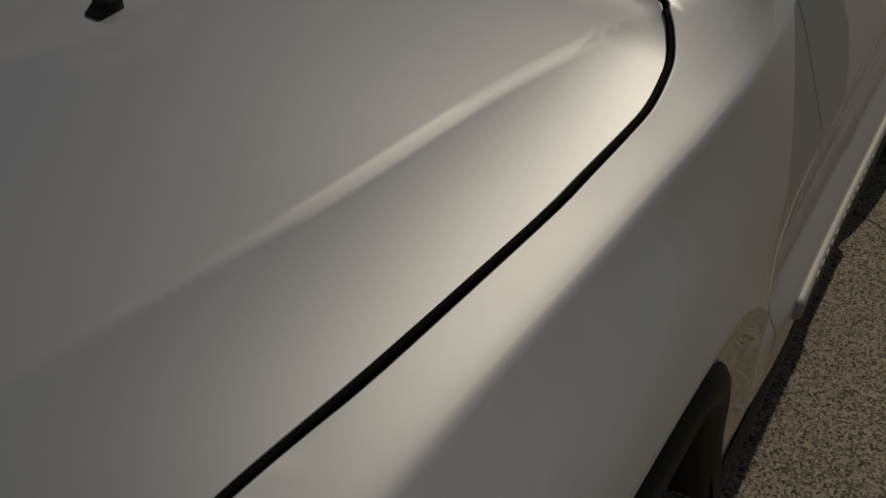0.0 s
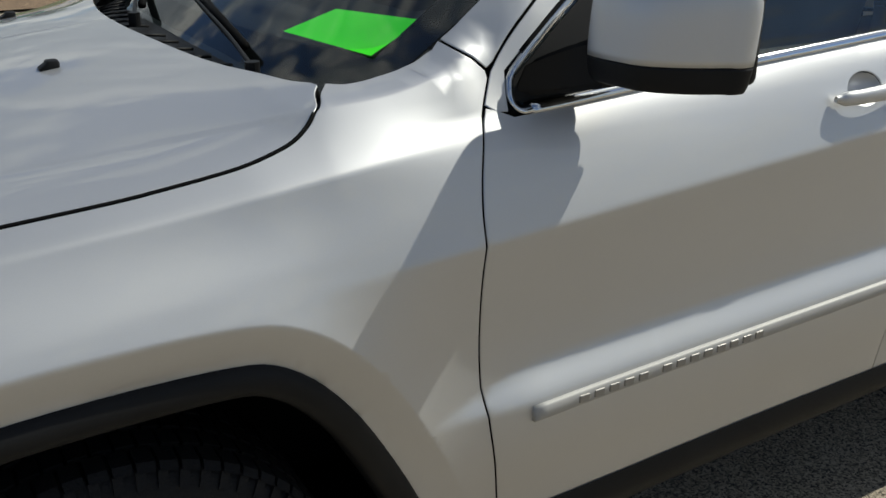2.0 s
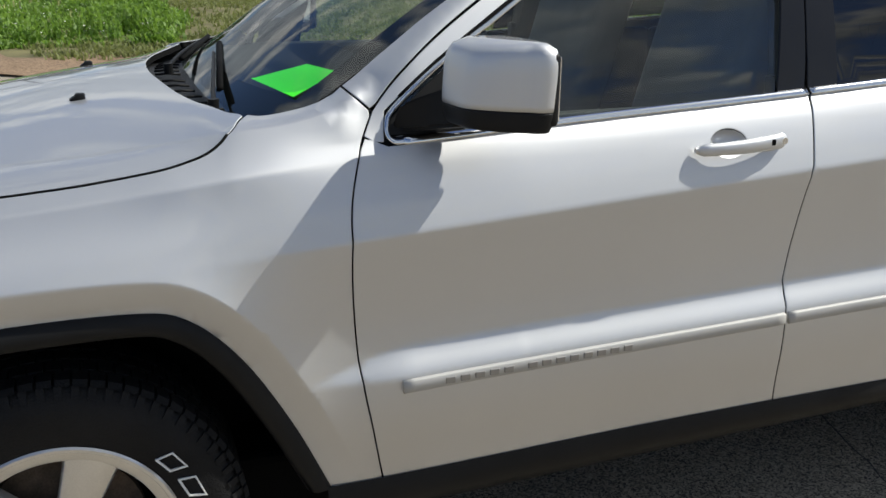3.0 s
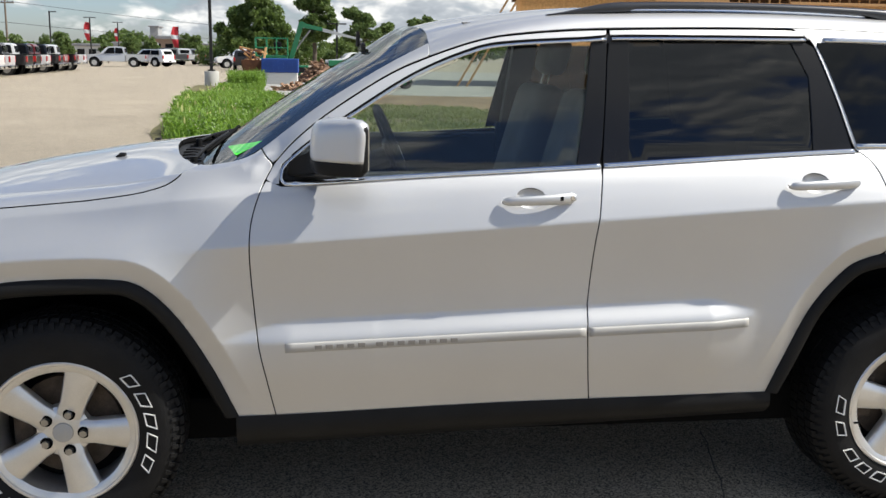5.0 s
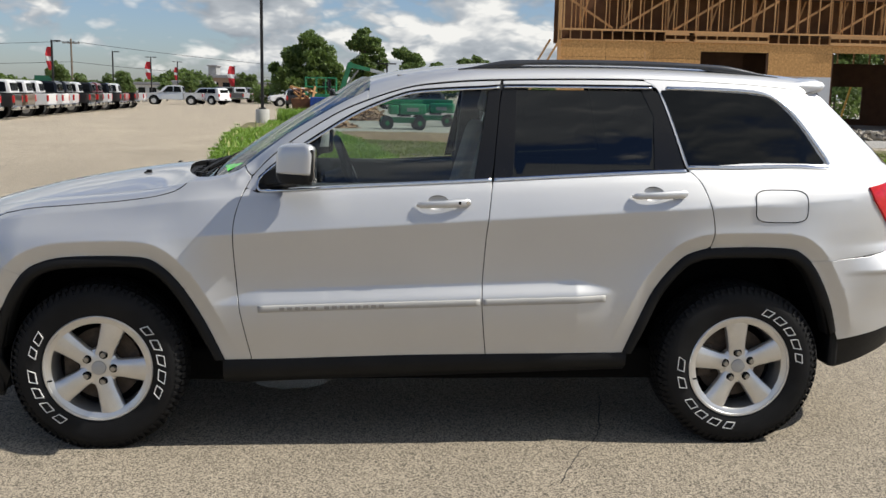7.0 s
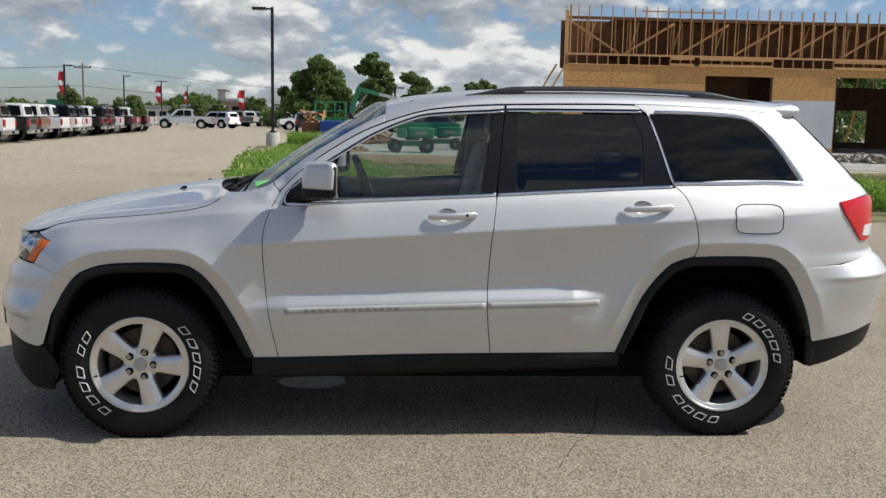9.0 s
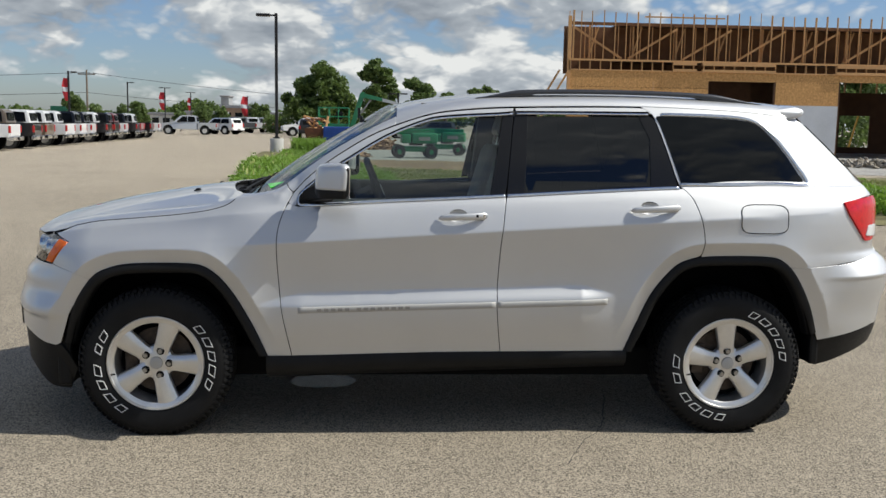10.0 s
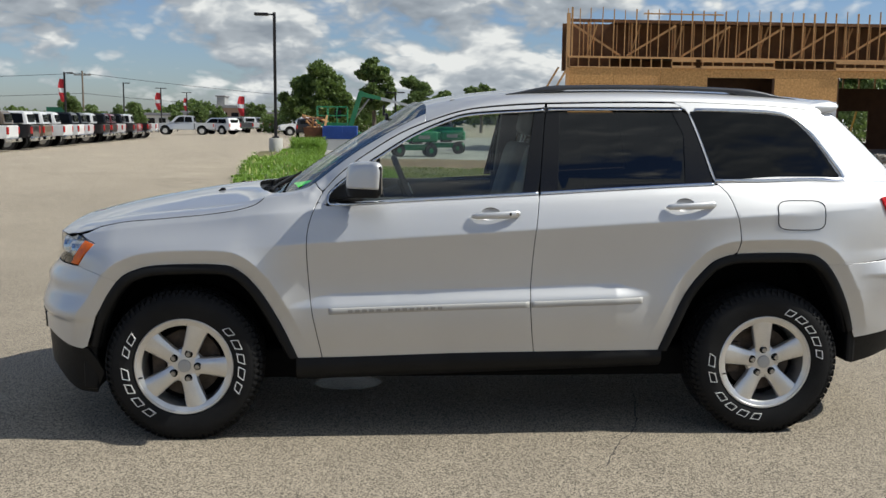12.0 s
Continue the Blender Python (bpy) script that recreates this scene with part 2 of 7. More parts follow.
# ==== mesh helpers ====
from mathutils.geometry import delaunay_2d_cdt


def obj(name, verts, faces, material, parent=None, label="", normals=None, smooth=True, second=0):
    me = bpy.data.meshes.new(name)
    me.from_pydata([tuple(v) for v in verts], [], [tuple(f) for f in faces])
    me.materials.append(material)
    if smooth:
        me.polygons.foreach_set("use_smooth", [True] * len(me.polygons))
    me.update()
    if second:
        me.materials.append(GAP)
        me.polygons.foreach_set("material_index", [0] * (len(faces) - second) + [1] * second)
        me.update()
    if normals is not None:
        me.normals_split_custom_set_from_vertices([tuple(n) for n in normals])
    ob = new(name, me)
    if parent is not None:
        ob.parent = parent
    if label:
        ob["label"] = label
    return ob


def part(name, bm, material, parent, label="", smooth=False, sharp=40):
    """Links a bmesh as ONE mesh object under a thing or a part."""
    me = bpy.data.meshes.new(name)
    bmesh.ops.recalc_face_normals(bm, faces=bm.faces[:])
    if smooth:
        for f in bm.faces:
            f.smooth = True
        for e in bm.edges:
            if len(e.link_faces) == 2 and e.calc_face_angle(0) > radians(sharp):
                e.smooth = False
    bm.to_mesh(me)
    bm.free()
    me.materials.append(material)
    ob = new(name, me)
    if parent is not None:
        ob.parent = parent
    if label:
        ob["label"] = label
    return ob


def thing(name, label, category, at=(0, 0, 0), group="", kind=""):
    ob = new(name)
    ob.location = at
    ob.empty_display_size = 0.1
    return tagged(ob, label, category, group, kind)


def add_box(bm, x0, y0, z0, x1, y1, z1, bevel=0.0, m=None, seg=2):
    r = bmesh.ops.create_cube(bm, size=1.0)
    vs = r["verts"]
    for v in vs:
        v.co = Vector((x0 + (v.co.x + 0.5) * (x1 - x0), y0 + (v.co.y + 0.5) * (y1 - y0), z0 + (v.co.z + 0.5) * (z1 - z0)))
    if bevel:
        es = list({e for v in vs for e in v.link_edges})
        r2 = bmesh.ops.bevel(bm, geom=es, offset=bevel, segments=seg, affect="EDGES", profile=0.5)
        vs = list({v for f in r2["faces"] for v in f.verts} | {v for v in vs if v.is_valid})
    if m is not None:
        bmesh.ops.transform(bm, matrix=m, verts=[v for v in vs if v.is_valid])
    return bm


def boxed(*a, **k):
    return add_box(bmesh.new(), *a, **k)


def add_cyl(bm, a, b, r0, r1=None, seg=12, caps=True):
    a, b = Vector(a), Vector(b)
    d = b - a
    m = Matrix.Translation((a + b) / 2) @ d.to_track_quat("Z", "Y").to_matrix().to_4x4()
    bmesh.ops.create_cone(bm, cap_ends=caps, segments=seg, radius1=r0, radius2=r0 if r1 is None else r1, depth=d.length, matrix=m)
    return bm


def cyl(*a, **k):
    return add_cyl(bmesh.new(), *a, **k)


def tube(name, pts, r, material, parent=None, label="", seg=8, flat=1.0, closed=False):
    """A round or flattened bar along points."""
    n = len(pts)
    pts = [Vector(p) for p in pts]
    verts, faces = [], []
    for i, p in enumerate(pts):
        a = pts[i - 1] if (i or closed) else p
        b = pts[(i + 1) % n] if (i < n - 1 or closed) else p
        t = (b - a).normalized()
        side = t.cross(Vector((0, 1, 0)))
        side = side.normalized() if side.length > 1e-4 else Vector((1, 0, 0))
        up = side.cross(t)
        for k in range(seg):
            w = 2 * math.pi * k / seg
            verts.append(p + side * (r * math.cos(w)) + up * (r * flat * math.sin(w)))
    for i in range(n if closed else n - 1):
        for k in range(seg):
            j = (i + 1) % n
            faces.append((i * seg + k, i * seg + (k + 1) % seg, j * seg + (k + 1) % seg, j * seg + k))
    if not closed:
        faces += [tuple(range(seg))[::-1], tuple((n - 1) * seg + k for k in range(seg))]
    return obj(name, verts, faces, material, parent, label)


def lathe(profile, seg=64, axis_at=(0, 0, 0), closed=False):
    """Turns (radius, offset along y) pairs about the y axis."""
    bm = bmesh.new()
    rings = []
    for r, y in profile:
        rings.append([bm.verts.new((axis_at[0] + r * math.cos(2 * math.pi * k / seg), axis_at[1] + y, axis_at[2] + r * math.sin(2 * math.pi * k / seg))) for k in range(seg)])
    pairs = list(zip(rings, rings[1:])) + ([(rings[-1], rings[0])] if closed else [])
    for a, b in pairs:
        for k in range(seg):
            bm.faces.new((a[k], a[(k + 1) % seg], b[(k + 1) % seg], b[k]))
    return bm


def pchip(pts):
    """A smooth curve through points that never overshoots them."""
    xs, ys = [p[0] for p in pts], [p[1] for p in pts]
    n = len(xs)
    h = [xs[i + 1] - xs[i] for i in range(n - 1)]
    d = [(ys[i + 1] - ys[i]) / h[i] for i in range(n - 1)]
    m = [d[0]] + [0.0] * (n - 2) + [d[-1]]
    for i in range(1, n - 1):
        if d[i - 1] * d[i] > 0:
            a, b = 2 * h[i] + h[i - 1], h[i] + 2 * h[i - 1]
            m[i] = (a + b) / (a / d[i - 1] + b / d[i])

    def f(x):
        if x <= xs[0]:
            return ys[0] + m[0] * (x - xs[0])
        if x >= xs[-1]:
            return ys[-1] + m[-1] * (x - xs[-1])
        i = 0
        while x > xs[i + 1]:
            i += 1
        t = (x - xs[i]) / h[i]
        return ((1 + 2 * t) * ys[i] + t * h[i] * m[i]) * (1 - t) ** 2 + ((3 - 2 * t) * ys[i + 1] - (1 - t) * h[i] * m[i + 1]) * t * t
    return f


def spline(pts):
    """A natural cubic curve through points, smooth in its bend as well."""
    xs, ys = np.array([p[0] for p in pts], float), np.array([p[1] for p in pts], float)
    n, h = len(xs), np.diff(xs)
    a = np.zeros((n, n))
    r = np.zeros(n)
    a[0, 0] = a[-1, -1] = 1
    for i in range(1, n - 1):
        a[i, i - 1], a[i, i], a[i, i + 1] = h[i - 1], 2 * (h[i - 1] + h[i]), h[i]
        r[i] = 6 * ((ys[i + 1] - ys[i]) / h[i] - (ys[i] - ys[i - 1]) / h[i - 1])
    m = np.linalg.solve(a, r)
    X, Y, M, H = xs.tolist(), ys.tolist(), m.tolist(), h.tolist()

    def f(x):
        if x <= X[0]:
            return Y[0] + ((Y[1] - Y[0]) / H[0] - H[0] * M[1] / 6) * (x - X[0])
        if x >= X[-1]:
            return Y[-1] + ((Y[-1] - Y[-2]) / H[-1] + H[-1] * M[-2] / 6) * (x - X[-1])
        i = 0
        while x > X[i + 1]:
            i += 1
        p, q = X[i + 1] - x, x - X[i]
        return (M[i] * p ** 3 + M[i + 1] * q ** 3) / (6 * H[i]) + (Y[i] / H[i] - M[i] * H[i] / 6) * p + (Y[i + 1] / H[i] - M[i + 1] * H[i] / 6) * q
    return f


def step(a, b, x):
    t = min(1.0, max(0.0, (x - a) / (b - a)))
    return t * t * (3 - 2 * t)


def rounded(pts, n=8):
    """A smooth open curve (Catmull-Rom) through points."""
    p = [Vector(q) for q in pts]
    p = [2 * p[0] - p[1]] + p + [2 * p[-1] - p[-2]]
    out = []
    for i in range(1, len(p) - 2):
        for k in range(n):
            t = k / n
            out.append(0.5 * ((2 * p[i]) + (p[i + 1] - p[i - 1]) * t + (2 * p[i - 1] - 5 * p[i] + 4 * p[i + 1] - p[i + 2]) * t * t + (3 * p[i] - p[i - 1] - 3 * p[i + 1] + p[i + 2]) * t ** 3))
    out.append(p[-2].copy())
    return [tuple(v) for v in out]


def dense(pts, gap):
    out = []
    for a, b in zip(pts, pts[1:]):
        a, b = Vector(a), Vector(b)
        k = max(1, int((b - a).length / gap))
        out += [tuple(a.lerp(b, i / k)) for i in range(k)]
    return out + [tuple(pts[-1])]


def inside(x, y, poly):
    c, j = False, len(poly) - 1
    for i in range(len(poly)):
        (xi, yi), (xj, yj) = poly[i], poly[j]
        if (yi > y) != (yj > y) and x < (xj - xi) * (y - yi) / (yj - yi) + xi:
            c = not c
        j = i
    return c


def skin(name, outline, fn, material, parent, label="", grid=0.025, flange=0.018, out=(0, -1, 0), mirror=None, lines=(), holes=()):
    """A pressed panel: the outline lies in the surface's two parameters, fn lays it into space; its edges turn inwards."""
    poly = [tuple(p) for p in outline]
    clean = [poly[0]]
    for p in poly[1:]:
        if (Vector(p) - Vector(clean[-1])).length > 1e-4:
            clean.append(p)
    if (Vector(clean[0]) - Vector(clean[-1])).length < 1e-4:
        clean.pop()
    poly = clean
    pts = [Vector(p) for p in poly]
    n = len(pts)
    x0, x1 = min(p[0] for p in poly), max(p[0] for p in poly)
    y0, y1 = min(p[1] for p in poly), max(p[1] for p in poly)
    gx, gy = grid if isinstance(grid, tuple) else (grid, grid)
    inner, row = [], 0
    y = y0 + gy * 0.5
    while y < y1:
        x = x0 + gx * (0.25 if row % 2 else 0.75)
        while x < x1:
            if inside(x, y, poly):
                d = min((p[0] - x) ** 2 / gx ** 2 + (p[1] - y) ** 2 / gy ** 2 for p in poly)
                if d > 0.2:
                    inner.append(Vector((x, y)))
            x += gx
        y, row = y + gy, row + 1
    if lines:
        keep = []
        for ln in lines:
            for p in ln:
                if x0 < p[0] < x1 and y0 < p[1] < y1 and inside(p[0], p[1], poly) and min((q[0] - p[0]) ** 2 + (q[1] - p[1]) ** 2 for q in poly) > 0.006 ** 2:
                    keep.append(p)
        if keep:
            arr = np.array(keep)
            inner = [v for v in inner if np.min(np.abs(arr[:, 0] - v.x) * 0.6 + np.abs(arr[:, 1] - v.y)) > 0.012]
            inner += [Vector(p) for p in keep]
    ring = []
    for hole in holes:
        k0 = n + len(ring)
        inner = [v for v in inner if not inside(v.x, v.y, hole) and min((q[0] - v.x) ** 2 + (q[1] - v.y) ** 2 for q in hole) > 0.004 ** 2]
        ring += [(Vector(p), k0 + i, k0 + (i + 1) % len(hole)) for i, p in enumerate(hole)]
    vs, _, fs, *_ = delaunay_2d_cdt(pts + [r[0] for r in ring] + inner, [(r[1], r[2]) for r in ring], [list(range(n))], 1, 1e-6)
    for hole in holes:
        fs = [f for f in fs if not inside(sum(vs[i].x for i in f) / len(f), sum(vs[i].y for i in f) / len(f), hole)]
    sgn = 1
    verts, norms = [], []
    e = 0.004
    for v in vs:
        p = Vector(fn(v.x, v.y))
        du = Vector(fn(v.x + e, v.y)) - Vector(fn(v.x - e, v.y))
        dv = Vector(fn(v.x, v.y + e)) - Vector(fn(v.x, v.y - e))
        q = du.cross(dv)
        q = q.normalized() if q.length > 1e-12 else Vector(out)
        if sum(q.dot(Vector(o)) * 1 for o in (out,)) < 0:
            q = -q
        verts.append(p)
        norms.append(q)
    faces = [tuple(f) for f in fs]
    f0 = faces[0]
    g = (verts[f0[1]] - verts[f0[0]]).cross(verts[f0[2]] - verts[f0[0]])
    if g.dot(norms[f0[0]]) < 0:
        faces = [f[::-1] for f in faces]
    deep = 0
    if flange:
        count = {}
        for f in faces:
            for a, b in zip(f, f[1:] + f[:1]):
                count[(a, b)] = 1
        edge = [(a, b) for (a, b) in count if (b, a) not in count]
        lip, low = {}, {}
        for a, b in edge:
            for k in (a, b):
                if k not in lip:
                    lip[k] = None
        nrm = {k: Vector() for k in lip}
        for a, b in edge:
            t = (verts[b] - verts[a])
            o = t.cross(norms[a] + norms[b])
            nrm[a] += o
            nrm[b] += o
        for k in lip:
            o = nrm[k].normalized() if nrm[k].length > 1e-9 else Vector(norms[k])
            bend = (o + norms[k]).normalized()
            lip[k] = len(verts)
            verts.append(verts[k] - norms[k] * 0.0025 + o * 0.0018)
            norms.append((o * 0.8 + norms[k] * 0.45).normalized())
            low[k] = len(verts)
            verts.append(verts[k] - norms[k] * flange + o * 0.0018)
            norms.append(o)
        for a, b in edge:
            faces.append((b, a, lip[a], lip[b]))
        for a, b in edge:
            faces.append((lip[b], lip[a], low[a], low[b]))
        # the deep half of painted edges is black, for the shade in the gaps
        deep = len(edge) if material is SILVER else 0
    if mirror is not None:
        verts = [Vector((v.x, 2 * mirror - v.y, v.z)) for v in verts]
        norms = [Vector((q.x, -q.y, q.z)) for q in norms]
        faces = [f[::-1] for f in faces]
    return obj(name, verts, faces, material, parent, label, norms, True, deep)


# ==== the car: its lines and surfaces ====
CY = 0.97
FRONT, REAR, HUB = 0.0, 2.915, 0.37
z_sill = pchip([(-0.5, 0.40), (0.54, 0.403), (1.45, 0.424), (2.38, 0.433), (3.5, 0.48)])
z_belt = spline([(-0.62, 0.992), (-0.42, 1.040), (-0.137, 1.083), (0.14, 1.113), (0.40, 1.148), (0.72, 1.169), (1.0, 1.187), (1.65, 1.224), (2.48, 1.274), (3.29, 1.301), (3.9, 1.31)])
y_belt = pchip([(-0.6, 0.180), (-0.42, 0.177), (-0.30, 0.166), (-0.137, 0.150), (0.067, 0.126), (0.218, 0.1085), (0.268, 0.101), (0.318, 0.0955), (0.347, 0.0915), (0.39, 0.0850), (0.48, 0.0805), (0.72, 0.087), (1.1, 0.085), (2.3, 0.085), (2.6, 0.088), (2.9, 0.100), (3.29, 0.124), (3.9, 0.138)])
z_top = pchip([(0.60, 1.12), (0.66, 1.205), (0.74, 1.296), (0.91, 1.425), (1.13, 1.547), (1.45, 1.643), (1.79, 1.669), (2.41, 1.681), (2.9, 1.668), (3.42, 1.625)])


def z_mould(x):
    return 0.665 + 0.031 * (x - 0.7)


def z_crease(x):
    return 0.981 + 0.064 * (x - 0.61)


door_sec = pchip([(-1.5, 0.10), (0, 0.047), (0.5, 0.0415), (1.0, 0.0395), (1.32, 0.0355), (1.6, 0.0235), (1.9, 0.0060), (1.97, 0.0014), (2.0, 0.0), (2.03, 0.0010), (2.1, 0.0050), (2.5, 0.031), (2.8, 0.056), (3.0, 0.085)])
fend_sec = pchip([(-1.5, 0.10), (0, 0.055), (1.0, 0.030), (1.5, 0.016), (1.7, 0.0125), (1.85, 0.0135), (2.0, 0.018), (2.4, 0.0345), (2.7, 0.0505), (2.80, 0.0565), (2.84, 0.0595), (2.88, 0.069), (2.92, 0.081), (3.0, 0.105)])


def plan(u, z):
    """The car's outline from above: x and the inset y, wrapped round the nose and the tail."""
    if u < -0.3:
        a = 0.55 - 0.07 * step(0.76, 0.86, z)
        w = min((-0.3 - u) / 0.55, math.pi / 2)
        return -0.3 - a * math.sin(w), CY * (1 - math.cos(w))
    if u > 3.15:
        a = x_tail(z) - 3.15
        w = min((u - 3.15) / 0.70, math.pi / 2)
        return 3.15 + a * math.sin(w), CY * (1 - max(math.cos(w), 0.0) ** 0.5)
    return u, 0.0


x_tail = pchip([(0.3, 3.86), (0.55, 3.94), (0.80, 3.95), (0.90, 3.93), (0.96, 3.87), (1.2, 3.865), (1.3, 3.83), (1.45, 3.685), (1.64, 3.475), (1.8, 3.32)])


def u_at(x, z):
    """The parameter at which the skin stands at x."""
    if x < -0.3:
        a = 0.55 - 0.07 * step(0.76, 0.86, z)
        return -0.3 - 0.55 * math.asin(min(1, (-0.3 - x) / a))
    if x > 3.15:
        return 3.15 + 0.70 * math.asin(min(1, (x - 3.15) / (x_tail(z) - 3.15)))
    return x


ARCH_F = [(-0.45, 0.469), (-0.39, 0.655), (-0.295, 0.80), (-0.21, 0.852), (-0.09, 0.875), (0.16, 0.878), (0.27, 0.853), (0.37, 0.753), (0.47, 0.583), (0.55, 0.409)]
ARCH_R = [(2.36, 0.437), (2.41, 0.56), (2.49, 0.736), (2.59, 0.863), (2.66, 0.909), (2.77, 0.930), (3.07, 0.932), (3.17, 0.904), (3.25, 0.818), (3.33, 0.671), (3.38, 0.533)]
FLARE = 0.072                              # the flare's crest lies this far outside the arch


def to_line(pts):
    """The distance from a point to a smooth line through pts."""
    q = np.array([p[:2] for p in rounded([(*p, 0.0) for p in pts], 12)])
    a, d = q[:-1], np.diff(q, axis=0)
    dd = (d ** 2).sum(axis=1)

    def f(x, z):
        w = np.array((x, z)) - a
        t = np.clip((w * d).sum(axis=1) / dd, 0, 1)
        return math.sqrt(((w - d * t[:, None]) ** 2).sum(axis=1).min())
    return f


arch_far = {FRONT: to_line(ARCH_F), REAR: to_line(ARCH_R)}


def arch_ridge(x, z, cx, amp, wide):
    """A flare round the wheel arch: it leans in towards the opening and runs out into the flank."""
    if abs(x - cx) > 1.0 or z < 0.4:
        return 0.0
    d = arch_far[cx](x, z) - FLARE
    low = step(0.10, 0.42, z - 0.3)
    if d > 0:
        return amp * math.exp(-1.35 * d / wide) * low
    k = -d / 0.075
    return amp * max(0.0, 1 - 1.0 * (math.sqrt(k * k + 0.0016) - 0.04)) * low


def ledge(x, s):
    """The shelf over the lower door strip: how far it stands out."""
    a = step(0.48, 0.74, x) * min(1.0, max(0.0, (2.30 - x) / 0.17))
    if a <= 0:
        return 0.0
    top = 1.0 + 0.20 * (0.35 + 0.65 * a)
    if s >= 1.0:
        v = min(1.0, max(0.0, (top - s) / (top - 1.0)))
        return 0.034 * a * (0.45 * v + 0.55 * v * v * (3 - 2 * v))
    return 0.034 * a * (1 - step(0.90, -0.1, s)) if s < 0.90 else 0.034 * a


# the fold that carries the bonnet's ridge on over the wing to the windscreen pillar
z_fold = pchip([(0.32, 1.184), (0.36, 1.190), (0.395, 1.197), (0.49, 1.207), (0.548, 1.219), (0.60, 1.237), (0.68, 1.272)])
y_fold = pchip([(0.32, 0.160), (0.395, 0.146), (0.49, 0.130), (0.60, 0.122), (0.68, 0.120)])


def side_point(u, z):
    """The car's flank: left side, from the sill up to the belt and on to the roof."""
    x, y = plan(u, z)
    zs, zm, zc, zb = z_sill(x), z_mould(x), z_crease(x), z_belt(x)
    if z <= zm:
        s = (z - zs) / (zm - zs)
    elif z <= zc:
        s = 1 + (z - zm) / (zc - zm)
    else:
        s = 2 + (z - zc) / (zb - zc)
    c = step(0.28, 0.62, x) * (1 - step(2.8, 3.4, x))
    sl = min(s, 3.0)
    q = door_sec(sl) * c + fend_sec(sl) * (1 - c)
    end = 0.085 * c + 0.105 * (1 - c)
    if sl > 2:
        q += (y_belt(x) - end) * ((sl - 2) ** 2)
    q -= ledge(x, s)
    q -= (arch_ridge(x, z, FRONT, 0.032, 0.14) + arch_ridge(x, z, REAR, 0.030, 0.14)) * (1 - step(2.2, 2.85, s))
    if s > 3.0:
        d = z - zb
        k = step(0.40, 0.78, x)
        lean = lambda h: 1.6 * h * (1 - k) + (0.30 * h + 0.30 * h * h) * k
        w = step(0.24, 0.42, x) * (1 - step(0.60, 0.68, x))
        if w > 0:
            up = z_fold(x) - zb
            first = (y_fold(x) - y_belt(x)) / up
            flat = 8.5 - 1.0 * step(0.42, 0.48, x)
            top = sum(first * h + max(0.0, h - up) * (flat - first) for h in (d - 0.004, d - 0.002, d, d + 0.002, d + 0.004)) / 5
            q += top * w + lean(d) * (1 - w)
        else:
            q += lean(d)
    return Vector((x, y + q, z))


edge_z = pchip([(0.43, 1.211), (0.468, 1.2118), (0.50, 1.2165), (0.555, 1.2265), (0.60, 1.2425), (0.645, 1.270), (0.744, 1.347), (0.856, 1.427), (0.95, 1.485)])
edge_y = pchip([(0.40, 0.222), (0.43, 0.212), (0.46, 0.197), (0.50, 0.189), (0.55, 0.192), (0.60, 0.197), (0.65, 0.201), (0.70, 0.203), (0.78, 0.205), (0.856, 0.212), (0.90, 0.219)])


def rolled_point(u, z):
    p = side_point(u, z)
    d = max(0.0, z - z_top(max(p.x, 0.69)))
    p.y += 22.0 * d * d if d < 0.05 else 0.055 + 2.2 * (d - 0.05)
    return p


def pillar_point(u, z):
    """Above the door gap the pillar rolls in towards the windscreen, whose edge is one even curve."""
    p = rolled_point(u, z)
    fade = step(0.435, 0.47, p.x) * (1 - step(0.80, 0.86, p.x))
    if fade > 0 and 0.43 < p.x < 0.9:
        top = edge_z(p.x)
        low = z_fold(p.x) * (1 - step(0.56, 0.64, p.x)) + (top - 0.040) * step(0.56, 0.64, p.x)
        r = (z - low) / max(0.004, top - low)
        if r > 0:
            p.y += fade * (edge_y(p.x) - rolled_point(p.x, top).y) * min(r, 1.3) ** 1.3
    return p


roof_mid = spline([(1.05, 1.625), (1.19, 1.680), (1.42, 1.724), (1.65, 1.747), (1.95, 1.760), (2.5, 1.758), (3.0, 1.738), (3.45, 1.704)])


def roof_point(x, q):
    """q: 0 at the door gap, 1 on the centre line."""
    zt, zc = z_top(x) + 0.004, roof_mid(x)
    yt = side_point(u_at(x, zt), zt).y
    w = 1 - q
    b = step(1.2, 1.7, x)
    z = zt + (zc - zt) * (1 - max(w, 0.0) ** (3 + 2 * b)) ** (0.8 - 0.25 * b) if w < 1 else zt - (w - 1) * 0.5
    return Vector((x, yt + (CY - yt) * q, z))


shut_line = [(-0.42, 0.200, 1.040), (-0.30, 0.170, 1.066), (-0.137, 0.150, 1.083), (0.067, 0.126, 1.104), (0.145, 0.115, 1.1140), (0.218, 0.109, 1.1252), (0.268, 0.110, 1.1350), (0.318, 0.117, 1.1485), (0.347, 0.125, 1.1600), (0.372, 0.134, 1.1760), (0.390, 0.147, 1.1925), (0.410, 0.190, 1.2045), (0.428, 0.234, 1.2105)]
y_hood = spline([(-0.80, 0.70), (-0.70, 0.46), (-0.60, 0.30), (-0.50, 0.228), (-0.42, 0.199), (-0.30, 0.173), (-0.137, 0.154), (0.067, 0.131), (0.145, 0.120), (0.218, 0.114), (0.268, 0.115), (0.318, 0.121), (0.347, 0.129), (0.372, 0.136), (0.39, 0.142), (0.45, 0.152)])
